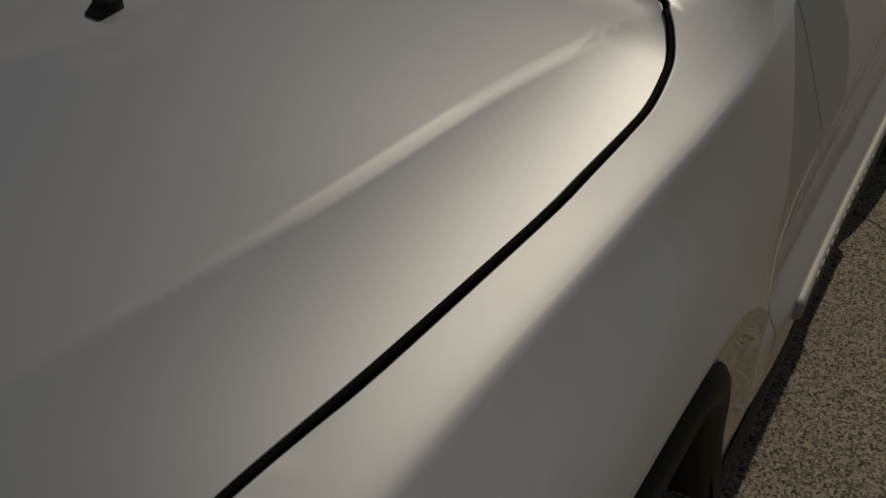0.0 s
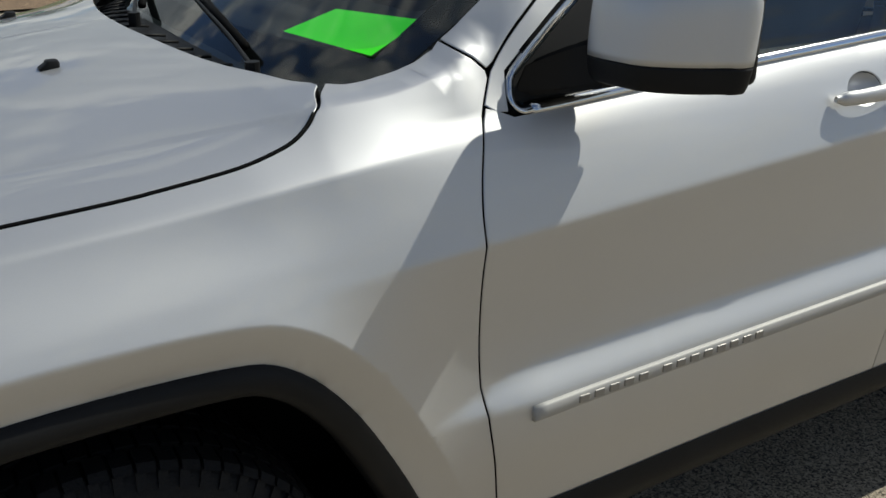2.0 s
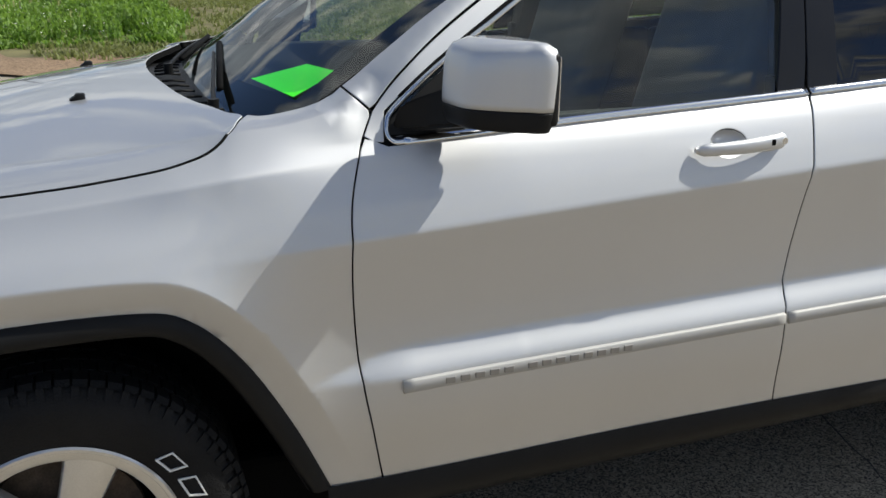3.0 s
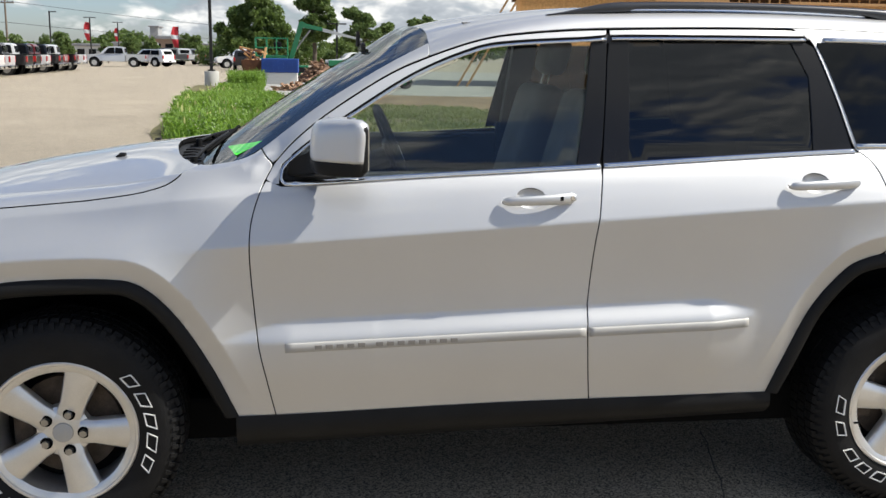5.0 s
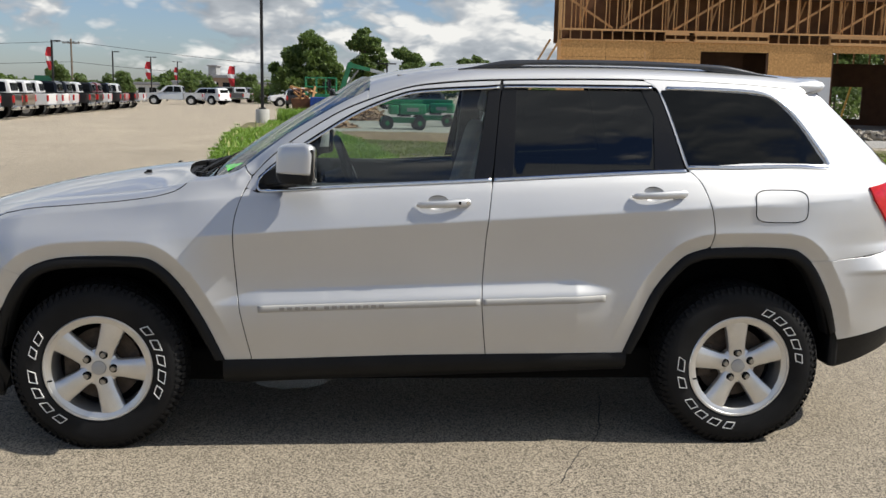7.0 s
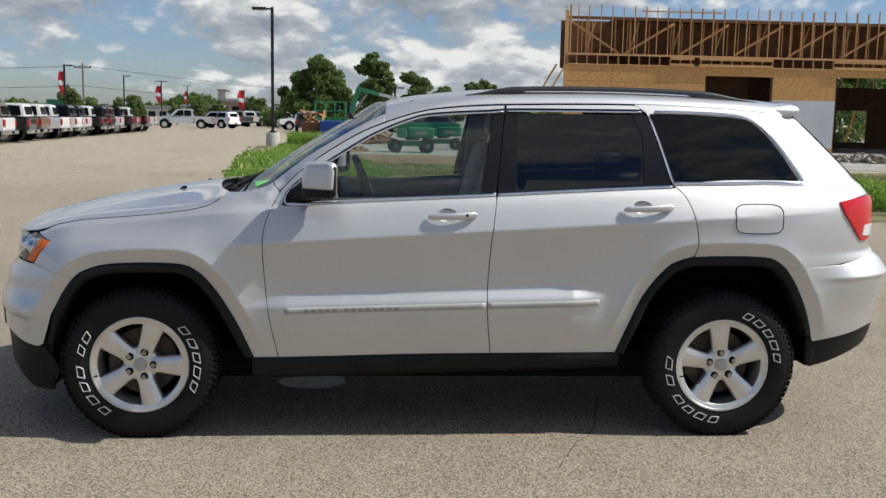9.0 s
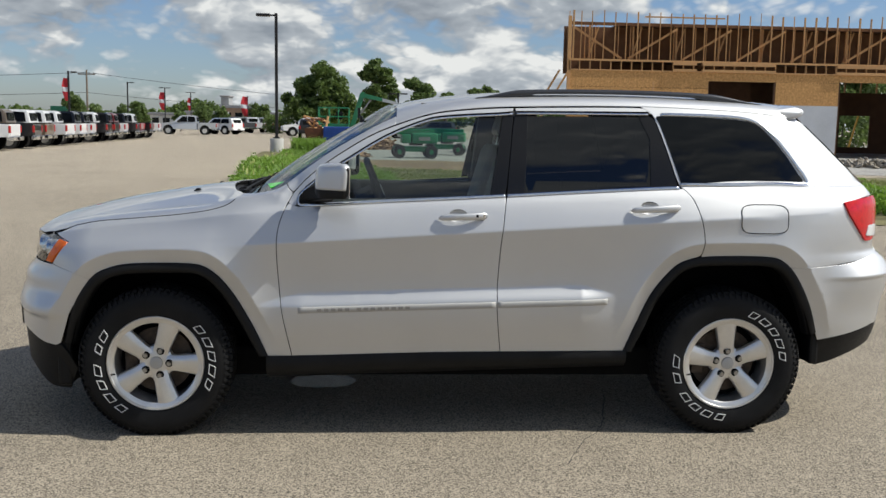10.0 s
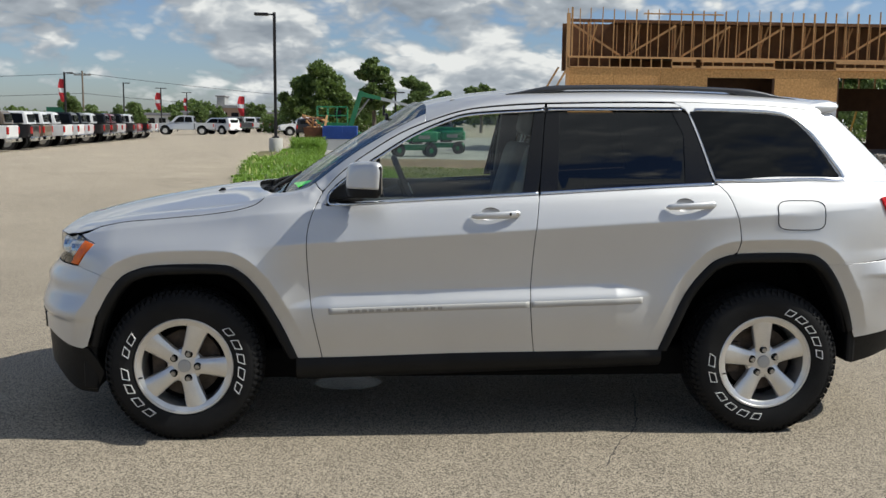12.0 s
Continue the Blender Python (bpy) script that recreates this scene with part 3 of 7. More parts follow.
z_hood = spline([(-0.80, 0.925), (-0.70, 0.955), (-0.60, 0.984), (-0.50, 1.012), (-0.42, 1.038), (-0.30, 1.065), (-0.137, 1.083), (0.067, 1.104), (0.145, 1.1140), (0.218, 1.1250), (0.268, 1.1350), (0.318, 1.1483), (0.347, 1.1598), (0.372, 1.1755), (0.39, 1.1905), (0.45, 1.212)])
hood_mid = spline([(-0.80, 0.960), (-0.72, 1.020), (-0.60, 1.065), (-0.40, 1.115), (-0.1, 1.172), (0.1, 1.203), (0.25, 1.220), (0.42, 1.236)])
ridge_y = spline([(-0.8, 0.50), (-0.6, 0.435), (-0.133, 0.318), (-0.021, 0.289), (0.075, 0.270), (0.185, 0.246), (0.29, 0.207), (0.34, 0.181), (0.394, 0.147), (0.45, 0.11)])
ridge_z = spline([(-0.8, 0.940), (-0.6, 1.022), (-0.42, 1.068), (-0.133, 1.108), (0.07, 1.131), (0.182, 1.145), (0.285, 1.163), (0.345, 1.1772), (0.394, 1.1930), (0.45, 1.212)])


def hood_point(x, y):
    """The bonnet: a crowned middle panel up to a ridge on each side, and a hollowed slope from the ridge to the wing."""
    ey, ez = y_hood(x), z_hood(x)
    ry, rz = ridge_y(x), ridge_z(x)
    on = step(-0.40, 0.10, x)
    wide = max(0.03, ry - ey)
    mid = hood_mid(x)
    z = 0.0
    for d in (-0.005, -0.0025, 0.0, 0.0025, 0.005):
        b = (y + d - ey) / wide
        if y + d > ey + wide:
            w = min(1.0, (y + d - ey - wide) / (CY - ey - wide))
            h = rz + (mid - rz) * (1 - (1 - w) ** 1.9)
        else:
            h = ez + (rz - 0.0026 * on * step(0.385, 0.32, x) - ez) * b + 0.033 * wide * (4 * b * (1 - b) if b > 0 else 4 * b)
        z += h / 5
    return Vector((x, y, z))


flank_lines = [[(x, z_crease(x) + d) for x in np.arange(0.46, 3.4, 0.02)] for d in (-0.03, -0.012, -0.004, 0.004, 0.012, 0.03)]
flank_lines += [[(x, z_mould(x) + d) for x in np.arange(0.5, 2.5, 0.02)] for d in (-0.060, -0.045, -0.030, -0.018, -0.009, 0.0, 0.009, 0.018, 0.027, 0.036, 0.045, 0.054, 0.063, 0.075, 0.09, 0.105)]
flank_lines += [[(x, z_belt(x) + d) for x in np.arange(-0.45, 0.8, 0.0125)] for d in (0.0, 0.007, 0.015, 0.024, 0.033)]


def offset_line(pts, d):
    """A smooth line through pts, moved outwards by d and evenly stepped."""
    q = [Vector(p[:2]) for p in rounded([(*p, 0.0) for p in pts], 6)]
    out = []
    for i, p in enumerate(q):
        t = (q[min(i + 1, len(q) - 1)] - q[max(i - 1, 0)]).normalized()
        out.append((p.x - t.y * d, p.y + t.x * d))
    return [tuple(v)[:2] for v in dense([(x, z, 0.0) for x, z in out], 0.016)]


crest_lines = [offset_line(pts, FLARE + d) for pts in (ARCH_F, ARCH_R) for d in (-0.045, -0.03, -0.018, -0.009, -0.003, 0.003, 0.009, 0.018, 0.03)]
flank_lines += crest_lines
flank_lines += [[(x, z_crease(x) + k * (z_belt(x) - z_crease(x))) for x in np.arange(-0.45, 0.8, 0.0125)] for k in (0.45, 0.60, 0.70, 0.76, 0.80, 0.83, 0.86, 0.89, 0.92, 0.96)]
flank_lines += [[(x, z_fold(x) + d) for x in np.arange(0.37, 0.66, 0.0125)] for d in (-0.007, -0.0035, 0.0, 0.0035, 0.007)]
ridge_lines = [[(x, ridge_y(x) + d) for x in np.arange(-0.7, 0.40, 0.015)] for d in (-0.05, -0.035, -0.022, -0.012, -0.006, -0.002, 0.002, 0.006, 0.012, 0.022, 0.04)]


def both(make, right=True):
    """Builds a panel on the left and its mirror image on the right."""
    make(None)
    if right:
        make(CY)

# ==== the car: its parts ====
car = thing("parked_car", "silver four-door sport utility car standing parked on pale paving", "car")
GW = 0.0034                                # half the width of a gap between panels

gap_f = rounded([(0.672, 0.408), (0.645, 0.54), (0.622, 0.66), (0.610, 0.789), (0.603, 0.90), (0.602, 0.98), (0.606, 1.04), (0.62, 1.10), (0.645, 1.165), (0.672, 1.215)], 5)
gap_b = rounded([(1.724, 0.43), (1.708, 0.56), (1.698, 0.68), (1.702, 0.80), (1.710, 0.96), (1.720, 1.065), (1.742, 1.237), (1.768, 1.45), (1.795, 1.672)], 4)
gap_r = rounded([(2.735, 0.925), (2.742, 0.99), (2.733, 1.075), (2.695, 1.205), (2.655, 1.262), (2.62, 1.30), (2.575, 1.45), (2.535, 1.58), (2.508, 1.645), (2.45, 1.681)], 4)
arch_f = rounded(ARCH_F, 5)
arch_r = rounded(ARCH_R, 5)
screen_edge = rounded([(0.43, 1.211), (0.468, 1.2118), (0.50, 1.2165), (0.555, 1.2265), (0.60, 1.2425), (0.645, 1.270), (0.744, 1.347), (0.856, 1.427), (1.042, 1.537), (1.185, 1.610)], 5)
gtop = pchip([(p[0], p[1]) for p in rounded([(0.712, 1.213), (0.80, 1.283), (0.94, 1.377), (1.13, 1.493), (1.32, 1.573), (1.45, 1.600), (1.72, 1.619), (1.86, 1.628), (2.44, 1.634), (2.70, 1.634), (3.05, 1.620)], 3)])


def shift(line, dx):
    return [(p[0] + dx, p[1]) for p in line]


def wrap(line):
    return [(u_at(x, z), z) for x, z in line]


def cut(line, lo, hi, k=1):
    return [p for p in line if lo <= p[k] <= hi]


def bowl_line(x0, x1, z0, z1):
    """The outline of the finger recess behind a door handle."""
    cx, cz = x0 + (x1 - x0) * 0.40, (z0 + z1) / 2 + 0.003
    return cx, cz, [(cx + 0.050 * math.cos(w), cz + 0.033 * math.sin(w)) for w in np.linspace(0, 2 * math.pi, 36, endpoint=False)]


GRIP_F, GRIP_R = (1.398, 1.640, 1.116, 1.128), (2.362, 2.612, 1.165, 1.178)


def front_wing(m):
    shut = [(p[0] + 0.002, p[2] - 0.0018) for p in rounded(shut_line, 5)]
    lamp = [(-0.50, 0.862), (-0.462, 0.915), (-0.412, 0.975), (-0.47, 0.990), (-0.51, 1.000)]
    line = dense([(-0.305, 0.80)] + [(-0.38, 0.835), (-0.50, 0.862)], 0.02)[:-1] + dense(lamp, 0.02) + [(-0.475, 1.010)] + shut
    line += dense([(p[0], p[1]) for p in screen_edge if 0.432 < p[0] < 0.618], 0.02) + dense([(0.632, 1.262), (0.672 - GW, 1.225)], 0.02)
    line += dense(shift(gap_f, -GW)[::-1], 0.02) + dense([(0.66, 0.407), (0.553, 0.405)], 0.02) + dense([p for p in arch_f[::-1] if p[0] > -0.300], 0.02)
    skin("front_wing", wrap(line), pillar_point, SILVER, car, mirror=m, grid=0.02, lines=[wrap(ln) for ln in flank_lines])


def front_door(m):
    belt = [(x, z_belt(x) - 0.012) for x in np.linspace(0.70, 1.738 - GW, 50)]
    line = dense(shift(cut(gap_f, 0, 1.155), GW), 0.02) + [(0.655, 1.172), (0.675, 1.166)] + belt + dense(shift(cut(gap_b, 0, 1.20), -GW)[::-1], 0.02)
    line += [(x, z_sill(x) + 0.004) for x in np.linspace(1.715, 0.68, 50)]
    d = skin("front_door", line, side_point, SILVER, car, mirror=m, lines=flank_lines, holes=[bowl_line(*GRIP_F)[2]] if m is None else ())
    top = [(x, z_top(x) - 0.0065) for x in np.linspace(0.680, 1.79, 60)]
    low = [(x, gtop(x) + 0.022) for x in np.linspace(1.785, 0.712, 60)]
    corner = [(0.700, 1.225), (0.694, 1.190), (0.692, 1.166), (0.672, 1.168), (0.655, 1.178)]
    skin("door_frame", top + low + corner, side_point, SILVER, d, "silver window frame", grid=0.02, flange=0.012, mirror=m)
    # black pillar behind the window
    pil = [(1.66, 1.225)] + [(1.735, z_belt(1.735) + 0.002)] + dense(shift(cut(gap_b, 1.26, 1.60), -GW), 0.03) + [(1.787, gtop(1.79) + 0.001), (1.735, gtop(1.73))]
    skin("door_pillar", dense(pil + pil[:1], 0.03)[:-1], lambda u, z: side_point(u, z) + Vector((0, 0.004, 0)), GLOSSBLACK, d, "gloss black pillar trim", flange=0.01, mirror=m)
    pane = [(0.722, 1.205)] + [(x, gtop(x) - 0.004) for x in np.linspace(0.74, 1.728, 50)] + [(1.655, z_belt(1.655))] + [(x, z_belt(x) - 0.004) for x in np.linspace(1.64, 0.722, 40)]
    w = skin("window_glass", pane, lambda u, z: side_point(u, z) + Vector((0, 0.010, 0)), GLASS, d, "clear side window", grid=0.05, flange=0, mirror=m)
    return d


def rear_door(m):
    line = dense(shift(cut(gap_b, 0, 1.20), GW), 0.02)
    line += [(x, z_belt(x) - 0.012) for x in np.linspace(1.745, 2.642, 44)] + dense(shift(cut(gap_r, 0.93, 1.255), -GW)[::-1], 0.02)
    line += dense([p for p in arch_r[::-1] if p[0] < 2.725], 0.02) + [(x, z_sill(x) + 0.004) for x in np.linspace(2.34, 1.735, 30)]
    d = skin("rear_door", line, side_point, SILVER, car, mirror=m, lines=flank_lines, holes=[bowl_line(*GRIP_R)[2]] if m is None else ())
    top = [(x, z_top(x) - 0.0065) for x in np.linspace(1.803, 2.43, 30)] + dense(shift([p for p in gap_r[::-1] if 1.64 < p[1] < 1.679], -GW), 0.02)
    low = [(2.495, gtop(2.5) + 0.022)] + [(x, gtop(x) + 0.022) for x in np.linspace(2.47, 1.803, 30)]
    skin("door_frame", top + low, side_point, SILVER, d, "silver window frame", grid=0.02, flange=0.012, mirror=m)
    a = [(1.748, z_belt(1.748) + 0.002), (1.832, z_belt(1.832) + 0.002), (1.862, gtop(1.86)), (1.799, gtop(1.80))] + shift(cut(gap_b, 1.30, 1.60), GW)[::-1]
    skin("door_pillar", dense(a + a[:1], 0.03)[:-1], lambda u, z: side_point(u, z) + Vector((0, 0.004, 0)), GLOSSBLACK, d, "gloss black pillar trim", flange=0.01, mirror=m)
    a = [(2.48, z_belt(2.48) + 0.002), (2.618, z_belt(2.618) + 0.002)] + shift(cut(gap_r, 1.34, 1.62), -GW) + [(2.49, gtop(2.49)), (2.44, gtop(2.44)), (2.488, 1.52)]
    skin("door_pillar", dense(a + a[:1], 0.03)[:-1], lambda u, z: side_point(u, z) + Vector((0, 0.004, 0)), GLOSSBLACK, d, "gloss black pillar trim", flange=0.01, mirror=m)
    pane = [(1.83, z_belt(1.83))] + [(x, gtop(x) - 0.004) for x in np.linspace(1.862, 2.44, 30)] + [(2.49, 1.51), (2.482, z_belt(2.482))] + [(x, z_belt(x) - 0.004) for x in np.linspace(2.47, 1.84, 30)]
    skin("window_glass", pane, lambda u, z: side_point(u, z) + Vector((0, 0.010, 0)), PRIVACY, d, "dark tinted rear window", grid=0.05, flange=0, mirror=m)
    return d


quarter_pane = rounded([(2.636, 1.296), (2.590, 1.45), (2.550, 1.58), (2.526, 1.634)], 5)[:-1] + [(x, gtop(x)) for x in np.linspace(2.535, 2.93, 14)] + rounded([(2.95, 1.624), (3.05, 1.606), (3.13, 1.540), (3.205, 1.445), (3.262, 1.357), (3.29, 1.318), (3.28, 1.302)], 5)


def rear_quarter(m):
    hood = [(x, z_top(x) + 0.000) for x in np.linspace(2.455, 3.30, 40)]
    rear = [(3.355, 1.614), (3.465, 1.52), (3.635, 1.365), (3.725, 1.262), (3.745, 1.238)]
    lamp = [(3.53, 1.212), (3.545, 1.16), (3.60, 1.06), (3.645, 1.012), (3.80, 1.0), (3.80, 0.925)]
    line = hood + dense(rear, 0.03) + dense(lamp, 0.03) + dense([(3.80, 0.925), (3.50, 0.895), (3.33, 0.882), (3.205, 0.876)], 0.03)
    line = wrap(line) + wrap(dense([p for p in arch_r[::-1] if 2.738 < p[0] < 3.19], 0.02)) + wrap(dense(shift([p for p in gap_r if p[1] < 1.679], GW), 0.02))
    pane = wrap([tuple(p) for p in quarter_pane])
    skin("rear_quarter_panel", line, side_point, SILVER, car, mirror=m, lines=[wrap(ln) for ln in flank_lines])
    q = skin("quarter_window", pane, lambda u, z: side_point(u, z) + Vector((0, -0.0035, 0)), PRIVACYGLOSS, car, "dark tinted rear quarter window", grid=0.05, flange=0.004, mirror=m)
    c = [(3.048 + 0.122 * math.copysign(abs(math.cos(w)) ** 0.45, math.cos(w)), 1.127 + 0.072 * math.copysign(abs(math.sin(w)) ** 0.45, math.sin(w))) for w in np.linspace(0, 2 * math.pi, 48, endpoint=False)]
    if m is None:
        ring = [side_point(x, z) + Vector((0, -0.0012, 0)) for x, z in c]
        tube("fuel_flap_gap", ring, 0.0022, GAP, car, closed=True)
        inner = [(3.048 + (x - 3.048) * 0.985, 1.127 + (z - 1.127) * 0.975) for x, z in c]
        skin("fuel_flap", inner, lambda u, z: side_point(u, z) + Vector((0, -0.0015, 0)), SILVER, car, flange=0.002)


PRIVACYGLOSS = mat("black backed tinted glass", (0.003, 0.0036, 0.0042), 0.05, 0, 0.05, 3, 50, spec=0.3)


def roof(m):
    line = [(x, 0.0) for x in np.linspace(1.185, 3.29, 60)] + dense([(3.31, 0.0), (3.38, 1.0)], 0.04) + [(x, 1.0) for x in np.linspace(3.37, 1.195, 50)] + dense([(1.185, 1.0), (1.19, 0.6), (1.195, 0.3), (1.19, 0.10), (1.185, 0.0)], 0.03)[:-1]
    skin("roof", line, roof_point, SILVER, car, grid=(0.04, 0.04), flange=0.01, out=(0, -0.05, 1), mirror=m)


def hood(m):
    edge = [(p[0] - 0.001, side_point(u_at(p[0], p[2]), p[2]).y + 0.0076 - 0.0005 * step(0.1, 0.25, p[0])) for p in rounded(shut_line, 6)]
    rear = dense([(p[0], p[1]) for p in rounded([(0.424, 0.246), (0.404, 0.289), (0.384, 0.356), (0.350, 0.457), (0.317, 0.60), (0.285, 0.82), (0.277, CY)], 5)], 0.03)
    nose = dense([(-0.775, CY), (-0.765, 0.78), (-0.73, 0.60), (-0.68, 0.46), (-0.62, 0.35), (-0.54, 0.262), (-0.47, 0.222)], 0.03)
    skin("bonnet", edge + rear + nose, hood_point, SILVER, car, grid=0.022, flange=0.02, out=(0, 0, 1), mirror=m, lines=ridge_lines)


screen_x = spline([(1.13, 0.44), (1.19, 0.515), (1.232, 0.573), (1.268, 0.632), (1.347, 0.744), (1.427, 0.860), (1.537, 1.042), (1.61, 1.185), (1.68, 1.35)])
screen_mid = spline([(1.13, 0.30), (1.238, 0.452), (1.36, 0.622), (1.46, 0.775), (1.61, 1.040), (1.71, 1.26)])


def screen_point(s, t):
    """s: 0 at the left edge, 1 on the centre line; t: 0 at the foot, 1 at the roof."""
    z = 1.175 + (1.662 - 1.175) * t
    xe = screen_x(z)
    ye = pillar_point(xe, z).y + 0.012 if xe > 0.80 else edge_y(max(0.40, xe)) + 0.007
    v = 1 - s
    k = 0.022 * step(0.8, 1.0, t) * (1 - v ** 2)
    return Vector((screen_mid(z) + (xe - screen_mid(z)) * v ** 2.4, CY - v * (CY - ye), z + k - 0.004))


def grid_patch(name, fn, nu, nv, material, parent, label="", mirror=None, lo=(0, 0), hi=(1, 1), out=None):
    vs = [Vector(fn(lo[0] + (hi[0] - lo[0]) * i / nu, lo[1] + (hi[1] - lo[1]) * j / nv)) for j in range(nv + 1) for i in range(nu + 1)]
    fs = [(j * (nu + 1) + i, j * (nu + 1) + i + 1, (j + 1) * (nu + 1) + i + 1, (j + 1) * (nu + 1) + i) for j in range(nv) for i in range(nu)]
    if out is not None:
        f = fs[len(fs) // 2]
        if (vs[f[1]] - vs[f[0]]).cross(vs[f[2]] - vs[f[0]]).dot(Vector(out)) < 0:
            fs = [f[::-1] for f in fs]
    if mirror is not None:
        vs = [Vector((v.x, 2 * mirror - v.y, v.z)) for v in vs]
        fs = [f[::-1] for f in fs]
    return obj(name, vs, fs, material, parent, label)


def arch_trim(line, hub_x, name):
    """A broad plastic lip along the wheel arch."""
    n = len(line)
    verts, faces = [], []
    for x, z in line:
        p = side_point(u_at(x, z), z)
        d = Vector((hub_x - x, 0, HUB + 0.03 - z)).normalized()
        for off, y in ((-0.004, 0.004), (-0.002, -0.006), (0.008, -0.014), (0.028, -0.018), (0.042, -0.012), (0.049, 0.004), (0.051, 0.06)):
            verts.append(Vector((p.x, p.y + y, p.z)) + d * off)
    k = 7
    for i in range(n - 1):
        for j in range(k - 1):
            faces.append((i * k + j, i * k + j + 1, (i + 1) * k + j + 1, (i + 1) * k + j))
    o = obj(name, verts, faces, BLACK, car, "black plastic wheel arch lip")
    return o


def sweep_xz(name, pts, width, thick, material, parent, label="", proud=0.004):
    """A flat strip along the flank: outline line of (x, z), with rounded long edges."""
    verts, faces = [], []
    sec = [(-0.5, 0.0), (-0.5, -0.6), (-0.40, -1.0), (0.40, -1.0), (0.5, -0.6), (0.5, 0.0)]
    n = len(pts)
    for i, (x, z) in enumerate(pts):
        a, b = pts[max(i - 1, 0)], pts[min(i + 1, n - 1)]
        t = Vector((b[0] - a[0], b[1] - a[1])).normalized()
        for w, d in sec:
            q = (x - t.y * w * width, z + t.x * w * width)
            p = side_point(u_at(*q), q[1])
            verts.append((p.x, p.y + d * thick + (0.002 if d == 0 else 0) - proud * 0, p.z))
    k = len(sec)
    for i in range(n - 1):
        for j in range(k - 1):
            faces.append((i * k + j, (i + 1) * k + j, (i + 1) * k + j + 1, i * k + j + 1))
    faces += [tuple(range(k)), tuple((n - 1) * k + j for j in range(k))[::-1]]
    return obj(name, verts, faces, material, parent, label)


both(front_wing)
door_f = front_door(None)
front_door(CY)
door_r = rear_door(None)
rear_door(CY)
both(rear_quarter)
both(roof)
both(hood)
UP = (-0.5, 0, 0.85)
both(lambda m: grid_patch("windscreen", screen_point, 30, 30, WINDSHIELD, car, "clear raked windscreen", m, out=UP))
# the black band printed round the windscreen's edge
both(lambda m: grid_patch("screen_border", lambda s, t: screen_point(s, t) + Vector((0, 0, -0.003)), 6, 30, GAP, car, "black printed border of the windscreen", m, (0, 0), (0.10, 1), UP))
both(lambda m: grid_patch("screen_border", lambda s, t: screen_point(s, t) + Vector((0, 0, -0.0035)), 30, 4, GAP, car, "black printed border of the windscreen", m, (0.10, 0), (1, 0.13), UP))


def pillar_a(m):
    low = [(x, z_top(x) + 0.004) for x in np.linspace(0.684, 1.178, 40)]
    up = [p for p in screen_edge[::-1] if p[0] > 0.645]
    line = low + dense([(1.182, z_top(1.18) + 0.01), up[0]], 0.02) + dense(up, 0.02)[1:] + dense([(0.638, 1.266), (0.674, 1.231)], 0.02)
    skin("a_pillar", line, pillar_point, SILVER, car, grid=0.018, flange=0.012, mirror=m)


both(pillar_a)


def gap_shades(m):
    """Black strips that stand for the shade in the gaps between the panels."""
    lines = [[side_point(u_at(x, z), z) + Vector((0, 0.021, 0)) for x, z in dense(g, 0.03)] for g in (cut(gap_f, 0.42, 1.21), cut(gap_b, 0.44, 1.66), cut(gap_r, 0.93, 1.67))]
    lines.append([pillar_point(x, z_top(x)) + Vector((0, 0.021, -0.004)) for x in np.linspace(0.68, 2.45, 60)])
    # this strip sits high so the bonnet gap's dark line shows from the side
    lines.append([side_point(u_at(p[0], p[2]), p[2]) + Vector((0, 0.0040, -0.0024)) for p in rounded(shut_line, 4) if p[0] < 0.388])
    for k, ln in enumerate(lines):
        tube("gap_seal", [v if m is None else Vector((v.x, 2 * m - v.y, v.z)) for v in ln], 0.012 if k < 4 else 0.0035, SEALSHADE, car, "black strip for the shade in a panel gap", seg=6)


both(gap_shades)
arch_trim(arch_f, FRONT, "arch_trim")
arch_trim(arch_r, REAR, "arch_trim")


def sill_point(x, q):
    zs = z_sill(x) + 0.006
    zl = 0.290 + 0.032 * (x - 0.55)
    z = zs + (zl - zs) * q
    return Vector((x, 0.043 - 0.012 * math.sin(q * 2.6) + 0.05 * q ** 3, z))


grid_patch("sill_cladding", sill_point, 50, 8, BLACK, car, "black plastic sill", None, (0.545, 0), (2.375, 1))
grid_patch("sill_cladding", sill_point, 50, 8, BLACK, car, "black plastic sill", CY, (0.545, 0), (2.375, 1))
# belt trim and window surround
sweep_xz("belt_trim", [(x, z_belt(x) - 0.004) for x in np.linspace(0.735, 1.736, 60)], 0.014, 0.006, CHROME, door_f, "bright metal belt strip")
sweep_xz("belt_trim", [(x, z_belt(x) - 0.004) for x in np.linspace(1.747, 2.625, 60)], 0.014, 0.006, CHROME, door_r, "bright metal belt strip")
sweep_xz("window_trim", rounded([(0.738, z_belt(0.738) - 0.004), (0.716, z_belt(0.72) - 0.004), (0.703, 1.176), (0.703, 1.198), (0.718, 1.226), (0.80, 1.294), (0.94, 1.388)], 5)[:-1] + [(x, gtop(x) + 0.009) for x in np.linspace(0.95, 1.785, 40)], 0.010, 0.006, CHROME, door_f, "bright metal window surround")
sweep_xz("window_seal", [(x, gtop(x) + 0.0185) for x in np.linspace(0.735, 1.785, 60)], 0.008, 0.003, SEALSHADE, door_f, "black rubber window seal")
sweep_xz("window_seal", [(x, gtop(x) + 0.0185) for x in np.linspace(1.805, 2.49, 40)], 0.008, 0.003, SEALSHADE, door_r, "black rubber window seal")
sweep_xz("window_trim", [(x, gtop(x) + 0.009) for x in np.linspace(1.805, 2.49, 40)], 0.010, 0.006, CHROME, door_r, "bright metal window surround")
